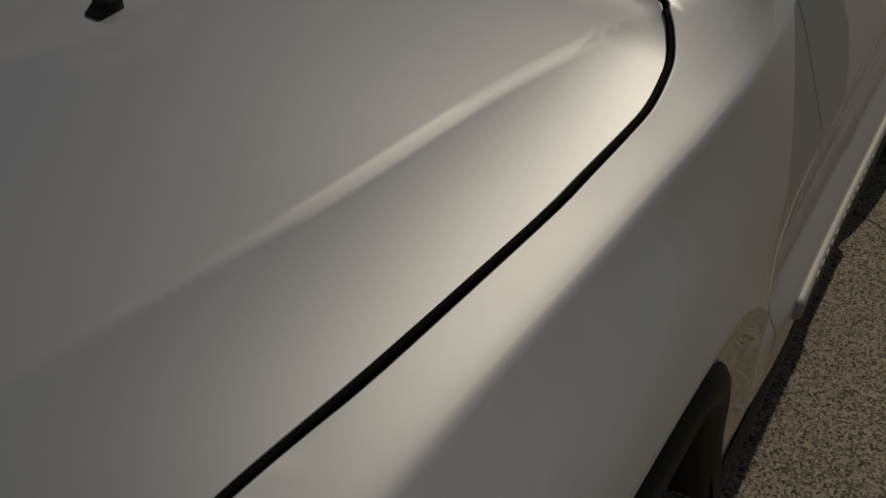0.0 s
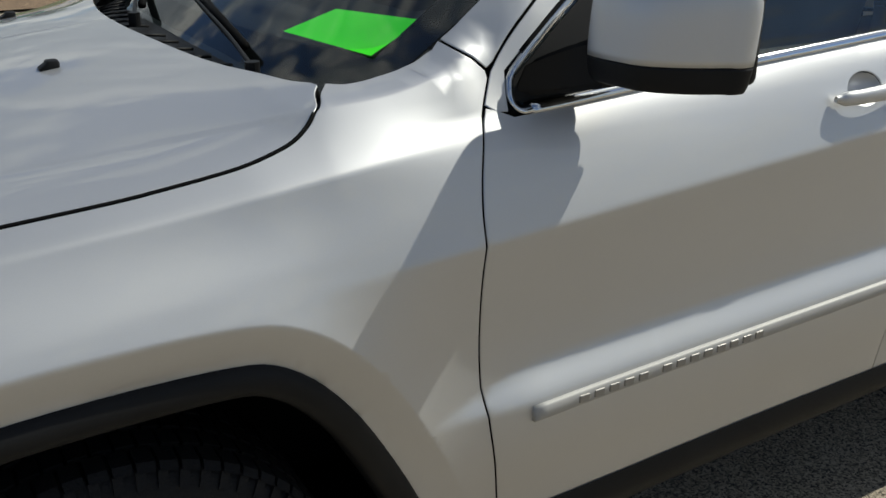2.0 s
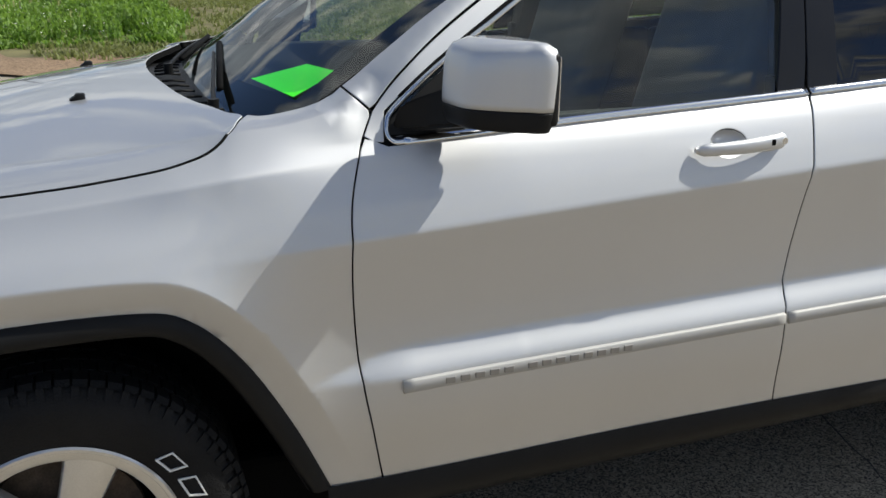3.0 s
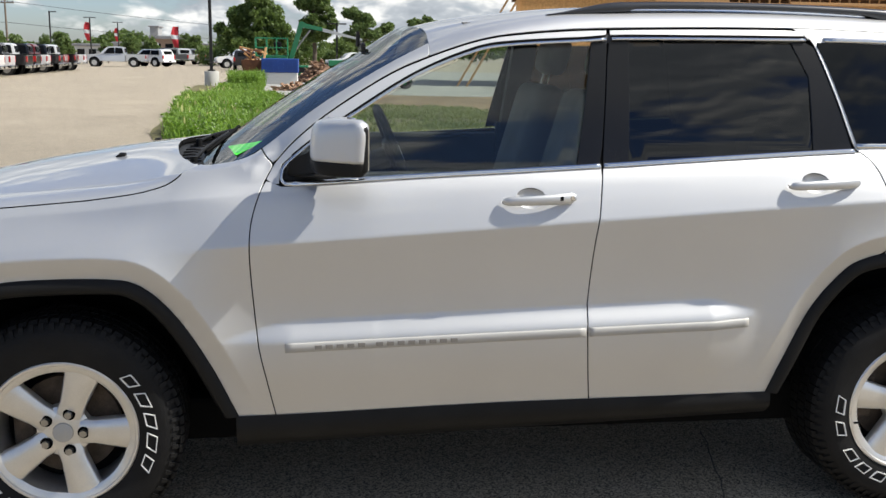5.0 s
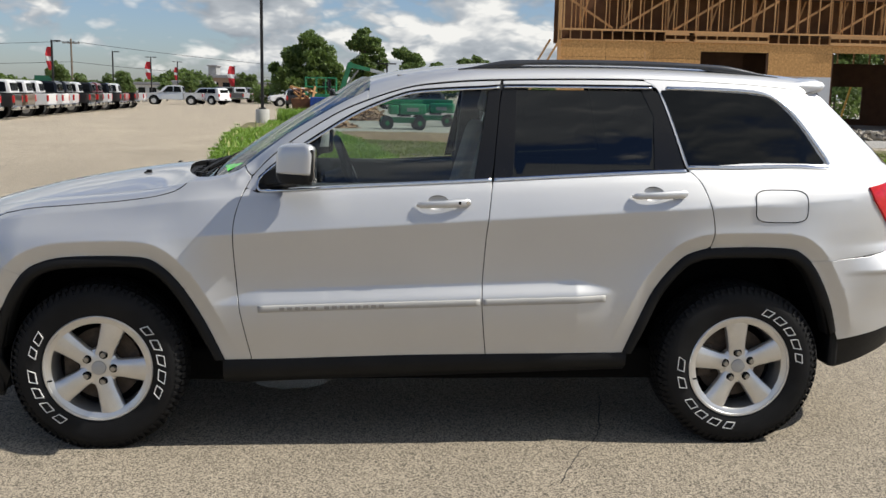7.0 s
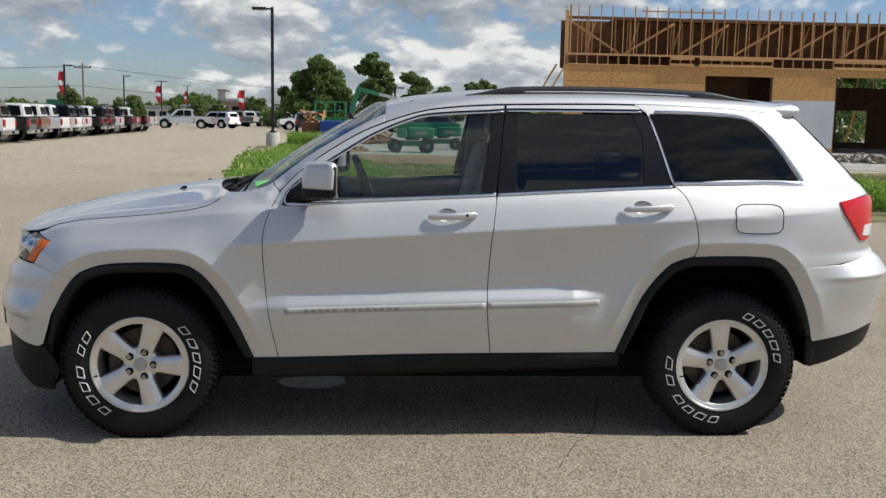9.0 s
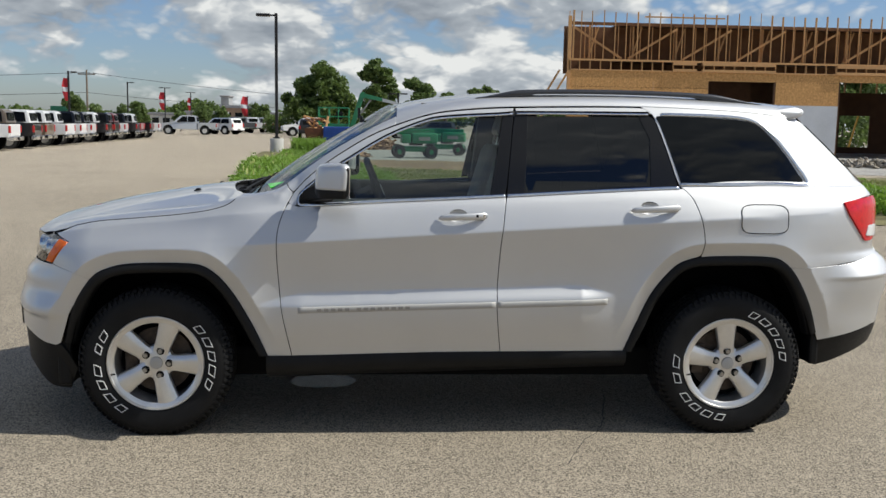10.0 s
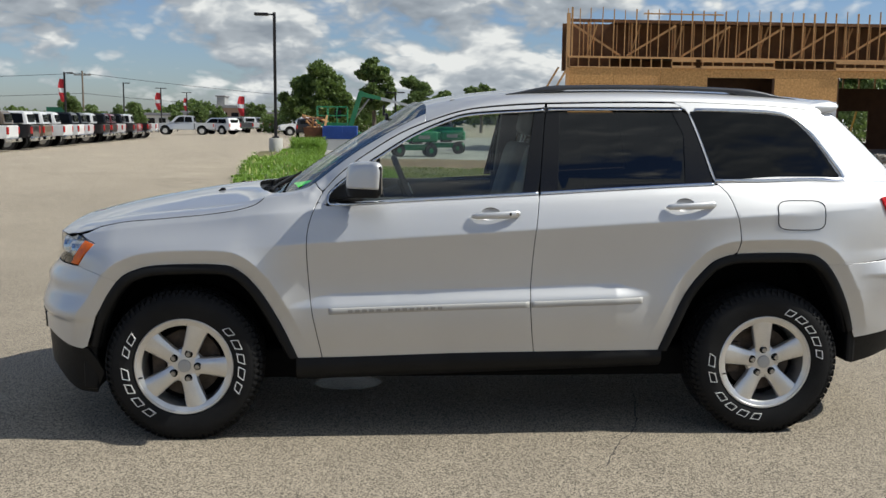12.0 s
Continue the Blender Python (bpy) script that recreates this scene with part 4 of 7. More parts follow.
qt = rounded([(2.632, 1.292), (2.85, 1.293), (3.10, 1.300), (3.285, 1.298), (3.312, 1.306), (3.302, 1.337), (3.26, 1.397), (3.20, 1.480), (3.14, 1.555), (3.07, 1.609), (2.98, 1.634), (2.80, 1.643), (2.56, 1.645)], 5)
sweep_xz("window_trim", qt, 0.016, 0.007, CHROME, car, "bright metal window surround")
# lower door strips with a raised badge
zs_ = lambda x: z_mould(x) - 0.016
sweep_xz("door_strip", [(x, zs_(x)) for x in np.linspace(0.706, 1.690, 40)], 0.030, 0.010, STRIP, door_f, "satin metal strip low on the door")
sweep_xz("door_strip", [(x, zs_(x)) for x in np.linspace(1.703, 2.262, 30)], 0.030, 0.010, STRIP, door_r, "satin metal strip low on the door")

# ==== wheels ====
TYRE_R = 0.383


def wheel(cx, turn, side_y=0.03):
    """Alloy wheel with five broad spokes and a block-treaded tyre, its outer face at side_y."""
    w = new("wheel")
    w.parent = car
    w.location = (cx, side_y, HUB)
    R = TYRE_R
    prof = [(0.228, 0.020), (0.238, 0.006), (0.250, 0.002), (0.275, -0.004), (0.300, -0.007), (0.322, -0.006), (0.343, 0.000), (0.360, 0.012), (0.370, 0.024), (0.371, 0.22), (0.355, 0.245), (0.30, 0.25), (0.228, 0.235)]
    part("tyre", lathe(prof, 96), RUBBER, w, "black tyre with white raised side marks", True)
    # tread and shoulder blocks
    bm = bmesh.new()
    n = 72
    for k in range(n):
        for row, (y0, y1, r1, tw) in enumerate(((0.006, 0.060, R, 0), (0.068, 0.112, R, 0.5), (0.120, 0.165, R, 0), (0.173, 0.235, R, 0.5))):
            a = 2 * math.pi * (k + tw) / n
            hw = math.pi / n * 0.82
            vs = []
            for r in (0.369, r1 - 0.004):
                for da, y in ((-hw, y0), (hw, y0), (hw, y1), (-hw, y1)):
                    yy = y + (0.012 if (r > 0.37 and row == 0 and y == y0) else 0)
                    vs.append(bm.verts.new((r * math.cos(a + da), yy, r * math.sin(a + da))))
            for f in ((4, 5, 6, 7), (0, 1, 5, 4), (1, 2, 6, 5), (2, 3, 7, 6), (3, 0, 4, 7)):
                bm.faces.new([vs[i] for i in f])
        a = 2 * math.pi * (k + 0.25) / n
        hw = math.pi / n * 0.45
        vs = []
        for r, y in ((0.345, -0.003), (0.368, 0.010)):
            for da in (-hw, hw):
                vs.append(bm.verts.new((r * math.cos(a + da), y, r * math.sin(a + da))))
        for r, y in ((0.345, 0.01), (0.368, 0.024)):
            for da in (-hw, hw):
                vs.append(bm.verts.new((r * math.cos(a + da), y, r * math.sin(a + da))))
        for f in ((0, 1, 3, 2), (0, 2, 6, 4), (1, 5, 7, 3), (2, 3, 7, 6), (0, 4, 5, 1)):
            bm.faces.new([vs[i] for i in f])
    part("tread", bm, RUBBER, w, "chunky tread blocks")
    # rim: lip, barrel, dish
    rim = [(0.232, 0.020), (0.240, 0.010), (0.240, 0.005), (0.236, 0.001), (0.229, 0.002), (0.226, 0.007), (0.210, 0.011), (0.204, 0.016), (0.202, 0.035), (0.200, 0.06), (0.198, 0.16), (0.214, 0.22)]
    part("rim", lathe(rim, 80), ALLOY, w, "silver alloy rim", True)
    sp = bmesh.new()
    for k in range(5):
        a = radians(turn) + 2 * math.pi * k / 5
        e, f = Vector((math.cos(a), 0, math.sin(a))), Vector((-math.sin(a), 0, math.cos(a)))
        secs = [(0.020, 0.040, 0.030, 0.060), (0.060, 0.042, 0.024, 0.060), (0.095, 0.040, 0.020, 0.056), (0.140, 0.046, 0.016, 0.052), (0.185, 0.052, 0.013, 0.048), (0.222, 0.060, 0.012, 0.045)]
        rows = []
        for r, hw, y, yb in secs:
            pts = [(-hw, yb), (-hw, y + 0.010), (-hw * 0.86, y + 0.002), (-hw * 0.25, y - 0.001), (hw * 0.25, y - 0.001), (hw * 0.86, y + 0.002), (hw, y + 0.010), (hw, yb)]
            rows.append([sp.verts.new(e * r + f * c + Vector((0, d, 0))) for c, d in pts])
        for a_, b_ in zip(rows, rows[1:]):
            for j in range(7):
                sp.faces.new((a_[j], a_[j + 1], b_[j + 1], b_[j]))
    part("spokes", sp, ALLOY, w, "five broad silver spokes", True, 50)
    part("hub", lathe([(0.0, 0.024), (0.036, 0.024), (0.070, 0.028), (0.084, 0.036), (0.088, 0.06)], 40), ALLOY, w, "", True)
    part("centre_cap", lathe([(0.0, 0.014), (0.024, 0.014), (0.031, 0.017), (0.033, 0.026)], 32), STRIP, w, "round satin centre cap", True)
    for k in range(5):
        a = radians(turn) + 2 * math.pi * k / 5
        c = Vector((0.064 * math.cos(a), 0, 0.064 * math.sin(a)))
        part("nut_seat", lathe([(0.0, 0.021), (0.0185, 0.021), (0.0195, 0.022), (0.0195, 0.034)], 20, c), GAP, w)
        part("wheel_nut", cyl(c + Vector((0, 0.006, 0)), c + Vector((0, 0.034, 0)), 0.0120, 0.0130, seg=6), STEEL, w, "chrome wheel nut")
    part("brake_disc", lathe([(0.05, 0.10), (0.165, 0.10), (0.165, 0.125), (0.05, 0.125)], 48), RUST, w, "rusty brown brake disc", True)
    part("backing_plate", lathe([(0.0, 0.135), (0.21, 0.135)], 40), GAP, w)
    bm = boxed(-0.17, 0.085, -0.07, -0.10, 0.14, 0.09, bevel=0.01)
    part("brake_caliper", bm, RUST, w)
    bm = cyl((0.225 * math.cos(3.4), 0.006, 0.225 * math.sin(3.4)), (0.205 * math.cos(3.4), -0.002, 0.205 * math.sin(3.4)), 0.004, seg=8)
    part("valve", bm, BLACK, w, "black valve stem")
    return w


def side_marks(w, spans):
    """White outlined slanted bars standing round the tyre wall in two rows."""
    for start, count, each, skew in spans:
        for i in range(count):
            a0 = radians(start - i * each)
            hw, r0, r1 = radians(each * (0.30, 0.34, 0.32, 0.36)[i % 4]), 0.265, 0.299
            bm = bmesh.new()
            t = 0.0034
            da = t / 0.282

            def loop(ra, rb, aa, ab, y):
                return [bm.verts.new((r * math.cos(a + skew * (r - 0.282)), y, r * math.sin(a + skew * (r - 0.282)))) for r, a in ((ra, aa), (rb, aa), (rb, ab), (ra, ab))]
            rings = [loop(r0, r1, a0 - hw, a0 + hw, -0.004), loop(r0, r1, a0 - hw, a0 + hw, -0.0092)]
            rings += [loop(r0 + t, r1 - t, a0 - hw + da, a0 + hw - da, y) for y in (-0.0092, -0.004)]
            for p, q in zip(rings, rings[1:]):
                for k in range(4):
                    bm.faces.new((p[k], p[(k + 1) % 4], q[(k + 1) % 4], q[k]))
            part("side_mark", bm, WHITE, w, "white raised tyre mark")


wf = wheel(FRONT, 70)
wr = wheel(REAR, 95)
side_marks(wf, [(38.5, 5, 15.0, -1.6), (164.5, 2, 14.0, -1.6), (233, 4, 15.3, -1.6)])
side_marks(wr, [(66, 5, 14.2, -1.6), (195, 2, 18.0, -1.6), (263, 4, 15.0, -1.6)])
for cx, turn in ((FRONT, 20), (REAR, 60)):
    far = bpy.data.objects.new("wheel", None)
    scene.collection.objects.link(far)
    far.parent = car
    far.location = (cx, 2 * CY - 0.03, HUB)
    far.rotation_euler = (0, 0, math.pi)
    for k in wf.children:
        if k.name.split(".")[0] in ("tyre", "tread", "rim", "spokes", "hub"):
            c = k.copy()
            scene.collection.objects.link(c)
            c.parent = far

# ==== the car: lamps, bumpers, mirror, handles, cabin ====


def tier(z):
    return 1 - step(0.615, 0.745, z) if z > 0.615 else 1 - 0.22 * step(0.615, 0.585, z)


def front_bumper(m):
    top = dense([(-0.305, 0.797), (-0.38, 0.831), (-0.50, 0.858)], 0.02)
    line = wrap(top)
    u_end = -0.3 - 0.55 * math.pi / 2
    line += [(u, 0.855 - 0.012 * step(-0.6, -0.9, u)) for u in np.linspace(u_at(-0.53, 0.853), u_end, 26)]
    line += [(u_end, z) for z in np.linspace(0.78, 0.48, 12)] + [(u, 0.455 + 0.055 * step(-0.45, -0.75, u)) for u in np.linspace(u_end + 0.03, u_at(-0.47, 0.46), 26)]
    line += wrap(dense([p for p in arch_f if p[0] < -0.31], 0.02))

    def fn(u, z):
        p = side_point(u, z)
        k = step(-0.32, -0.55, u)
        q = tier(z)
        p.x -= 0.040 * k * q
        p.y -= 0.030 * k * q * step(-1.0, -0.6, u)
        return p
    skin("front_bumper", line, fn, SILVER, car, grid=0.022, flange=0.015, mirror=m, lines=[wrap(ln) for ln in crest_lines])
    low = [(u, 0.45 + 0.055 * step(-0.45, -0.75, u)) for u in np.linspace(u_at(-0.46, 0.45), u_end, 30)] + [(u_end, z) for z in np.linspace(0.42, 0.32, 4)] + [(u, 0.31 - 0.09 * step(-0.75, -0.5, u)) for u in np.linspace(u_end, u_at(-0.44, 0.3), 30)] + [(u_at(-0.43, 0.25), 0.25), (u_at(-0.40, 0.33), 0.33), (u_at(-0.43, 0.40), 0.40)]
    skin("lower_valance", low, lambda u, z: fn(u, z) + Vector((0.010, 0.012 + 0.10 * (0.45 - z), 0)), BLACK, car, "black lower bumper skirt", grid=0.03, flange=0.015, mirror=m)


def fog_recess(m):
    c = [(-0.84 + 0.055 * math.copysign(abs(math.cos(w)) ** 0.6, math.cos(w)), 0.545 + 0.052 * math.copysign(abs(math.sin(w)) ** 0.6, math.sin(w))) for w in np.linspace(0, 2 * math.pi, 40, endpoint=False)]

    def fn(u, z):
        p = side_point(u, z)
        p.x -= 0.040 * tier(z) + 0.004
        p.y -= 0.030 * tier(z) * step(-1.0, -0.6, u) + 0.003
        return p
    skin("fog_lamp_recess", c, fn, GLOSSBLACK, car, "dark fog lamp recess", grid=0.02, flange=0.01, mirror=m)


def headlamp(m):
    pts = [(-0.503, 0.866), (-0.466, 0.918), (-0.416, 0.973), (-0.47, 0.986), (-0.56, 0.998)]
    u2 = -0.3 - 0.55 * 1.15
    line = wrap(dense(pts, 0.02)) + dense([(u_at(-0.56, 0.998), 0.998), (u2, 0.99), (u2, 0.860)], 0.02)[1:] + dense([(u2, 0.860), wrap([(-0.503, 0.866)])[0]], 0.02)[1:-1]
    h = skin("headlamp", line, lambda u, z: side_point(u, z) + Vector((0, 0.001, 0)), glass_mat("lamp cover", (0.9, 0.9, 0.9)), car, "clear headlamp with an amber side marker", grid=0.03, flange=0.0, mirror=m)
    skin("lamp_body", line, lambda u, z: side_point(u, z) + Vector((0.045, 0.035, 0)), LAMPBACK, h, "", grid=0.03, flange=0.0, mirror=m)
    am = wrap(dense([(-0.506, 0.868), (-0.468, 0.920), (-0.420, 0.970), (-0.474, 0.980), (-0.512, 0.925), (-0.548, 0.868), (-0.506, 0.868)], 0.015))[:-1]
    skin("side_marker", am, lambda u, z: side_point(u, z) + Vector((-0.002, -0.003, 0)), LENSAMBER, h, "amber side marker", grid=0.02, flange=0.012, mirror=m)
    sgn = 1 if m is None else -1
    for u, r in ((-0.62, 0.045), (-0.74, 0.05)):
        p = side_point(u, 0.925) + Vector((0.03, 0.03, 0))
        if m is not None:
            p.y = 2 * m - p.y
        part("lamp_projector", cyl(p + Vector((-0.02, 0, 0)), p + Vector((0.04, 0, 0)), r, seg=24), CHROME, h)


def grille():
    u2 = -0.3 - 0.55 * 1.16
    g = new("grille")
    g.parent = car
    rows = [(u, z) for u in (u2, -0.3 - 0.55 * math.pi / 2) for z in (0.845, 1.0)]
    both(lambda m: grid_patch("grille_panel", lambda s, t: side_point(u2 + (-0.3 - 0.55 * math.pi / 2 - u2) * s, 0.845 + 0.125 * t) + Vector((0.045, 0, 0)), 12, 4, GLOSSBLACK, g, "", m))
    for k in range(7):
        y = CY + (k - 3) * 0.125
        x = plan(-0.3 - 0.55 * math.acos(max(-1.0, abs(CY - y) / CY)), 0.92)[0]
        part("grille_frame", boxed(x + 0.024, y - 0.05, 0.862, x + 0.06, y + 0.05, 0.985, bevel=0.010), CHROME, g, "chrome grille slot")
        part("grille_slot", boxed(x + 0.019, y - 0.036, 0.874, x + 0.06, y + 0.036, 0.973, bevel=0.006), GAP, g)


def tail_lamp(m):
    pts = [(3.495, 1.211), (3.60, 1.226), (3.735, 1.236), (3.80, 1.228)]
    back = [(3.815, 1.12), (3.79, 1.02), (3.70, 1.004), (3.66, 1.006), (3.648, 1.014), (3.603, 1.062), (3.525, 1.15), (3.495, 1.211)]
    line = wrap(dense(pts, 0.02))[:-1] + wrap(dense([(3.80, 1.228)] + back, 0.02))[:-1]
    t = skin("tail_lamp", line, lambda u, z: side_point(u, z) + Vector((0.004, -0.010, 0)), LENSRED, car, "red tail lamp with a pale reversing lens", grid=0.02, flange=0.03, mirror=m)
    w = wrap(dense([(3.675, 1.085), (3.76, 1.085), (3.75, 1.025), (3.655, 1.035), (3.675, 1.085)], 0.01))[:-1]
    skin("reversing_lens", w, lambda u, z: side_point(u, z) + Vector((0.006, -0.0145, 0)), LENSWHITE, t, "pale reversing lens", grid=0.02, flange=0.006, mirror=m)


def rear_bumper(m):
    u_end = 3.15 + 0.70 * math.pi / 2
    top = dense([(3.208, 0.872), (3.33, 0.878), (3.50, 0.891), (3.69, 0.921)], 0.02)
    line = wrap(top) + [(u, 0.925) for u in np.linspace(u_at(3.72, 0.925), u_end, 20)] + [(u_end, z) for z in np.linspace(0.88, 0.60, 8)]
    line += [(u, 0.545 + 0.0 * u) for u in np.linspace(u_end - 0.03, u_at(3.78, 0.545), 14)] + wrap(dense([(3.75, 0.545), (3.60, 0.520), (3.395, 0.492)], 0.03)) + wrap(dense([p for p in arch_r[::-1] if p[0] > 3.213], 0.02))

    def fn(u, z):
        p = side_point(u, z)
        k = step(3.30, 3.55, u)
        q = min(1.0, max(0.0, (0.925 - z) / 0.098)) if z > 0.827 else 1 - 0.55 * step(0.827, 0.60, z) - 0.2 * step(0.827, 0.80, z)
        p.x += 0.035 * k * q
        p.y -= 0.034 * k * q * (1 - step(3.9, 4.2, u))
        return p
    skin("rear_bumper", line, fn, SILVER, car, grid=0.022, lines=[[(u, z) for u in np.arange(3.40, 4.2, 0.02)] for z in (0.838, 0.831, 0.825, 0.812, 0.80)] + [wrap(ln) for ln in crest_lines], flange=0.015, mirror=m)
    low = wrap(dense([(3.40, 0.488), (3.60, 0.515), (3.76, 0.540)], 0.03)) + [(u, 0.54) for u in np.linspace(u_at(3.82, 0.54), u_end, 16)] + [(u_end, z) for z in np.linspace(0.51, 0.44, 4)] + [(u, 0.43) for u in np.linspace(u_end, u_at(3.78, 0.43), 16)] + wrap(dense([(3.74, 0.425), (3.60, 0.392), (3.50, 0.365), (3.41, 0.345), (3.40, 0.42)], 0.03))
    skin("rear_skirt", low, lambda u, z: fn(u, z) + Vector((0, 0.006 + 0.12 * max(0, 0.5 - z), 0)), BLACK, car, "black lower bumper skirt", grid=0.03, flange=0.015, mirror=m)


both(front_bumper)
for y0, y1 in ((0.055, 0.42), (2 * CY - 0.42, 2 * CY - 0.055)):
    part("splash_guard", boxed(-0.50, y0 + 0.05, 0.24, -0.43, y1, 0.50, bevel=0.015), BLACK, car, "black splash guard before the wheel")
for y0, y1 in ((0.085, 0.50), (2 * CY - 0.50, 2 * CY - 0.085)):
    part("arch_liner", boxed(3.365, y0, 0.355, 3.415, y1, 0.62, bevel=0.015), BLACK, car, "black liner behind the rear wheel")
both(headlamp)
both(fog_recess)
grille()
both(tail_lamp)
both(rear_bumper)


def tailgate():
    u_end = 3.15 + 0.70 * math.pi / 2

    def fn(s, t):
        z = 0.92 + (1.66 - 0.92) * t
        return side_point(u_at(min(3.15 + (x_tail(z) - 3.15) * 0.82, 9), z) * (1 - s) + u_end * s, z) + Vector((-0.012, 0.01, 0))
    both(lambda m: grid_patch("tailgate", fn, 12, 16, SILVER, car, "", m))
    glass = lambda s, t: fn(s, 0.50 + 0.42 * t) + Vector((0.006, 0, 0.002))
    both(lambda m: grid_patch("rear_window", glass, 10, 6, PRIVACYGLOSS, car, "dark rear window", m, (0.1, 0), (1, 1)))
    bm = bmesh.new()
    secs = []
    half = CY - 0.250
    rows = [half, half - 0.004, half - 0.012] + list(np.linspace(half - 0.05, 0, 8))
    for v in rows + [-v for v in rows[-2::-1]]:
        e = abs(v) / half
        x0, x1, zt = 2.80, 3.465 - 0.125 * e ** 2.5, 1.730 - 0.030 * e ** 2
        lip = 0.012 * step(half - 0.012, half, abs(v))
        ring = ((x0, zt - 0.060 - 0.05 * e ** 4), (3.06, zt - 0.006 - 0.03 * e ** 6), (x1 - 0.05, zt - 0.008), (x1 - 0.012, zt - 0.017), (x1, zt - 0.032), (x1 - 0.012, zt - 0.052 + 0.006 * e ** 6), (x1 - 0.055, zt - 0.088 + 0.026 * e ** 6), (x0, zt - 0.16))
        mx, mz = (x0 + x1) / 2, zt - 0.03
        pts = []
        for x, z in ring:
            inset = (0.17 * max(0.0, x - 3.10) + 0.02 - 0.5 * min(0.09, zt - z) * step(3.05, 3.30, x)) * e ** 6
            pts.append(bm.verts.new((x - lip * (0.7 if x > mx else -0.7), CY - math.copysign(abs(v) - inset, v), z - lip * (0.8 if z > mz else -0.3))))
        secs.append(pts)
    for a, b in zip(secs, secs[1:]):
        for j in range(8):
            bm.faces.new((a[j], a[(j + 1) % 8], b[(j + 1) % 8], b[j]))
    bm.faces.new(secs[0])
    bm.faces.new(secs[-1][::-1])
    part("roof_spoiler", bm, SILVER, car, "silver spoiler over the rear window", True, 50)


tailgate()


def roof_rail(m):
    y = 0.355
    xs = np.linspace(1.60, 3.13, 50)
    verts, faces = [], []
    for x in xs:
        a = step(1.60, 1.86, x) * (1 - step(2.83, 3.13, x))
        base = roof_point(x, (y - side_point(x, z_top(x)).y) / (CY - side_point(x, z_top(x)).y)).z
        h = 0.004 + 0.030 * a
        w = 0.010 + 0.012 * a
        gap = 0.010 * step(1.86, 1.92, x) * (1 - step(2.76, 2.82, x))
        for dy, dz in ((-w, gap), (-w, h * 0.7), (-w * 0.5, h), (w * 0.5, h), (w, h * 0.7), (w, gap)):
            yy = y + dy
            verts.append((x, yy if m is None else 2 * m - yy, base + dz - 0.002))
    k = 6
    for i in range(len(xs) - 1):
        for j in range(k):
            f = (i * k + j, i * k + (j + 1) % k, (i + 1) * k + (j + 1) % k, (i + 1) * k + j)
            faces.append(f if m is None else f[::-1])
    obj("roof_rail", verts, faces, mat("grey rail paint", (0.07, 0.072, 0.078), 0.3, 0.5, 0.1, 5, 300) if m is None else bpy.data.materials["grey rail paint"], car, "grey raised roof rail")


both(roof_rail)


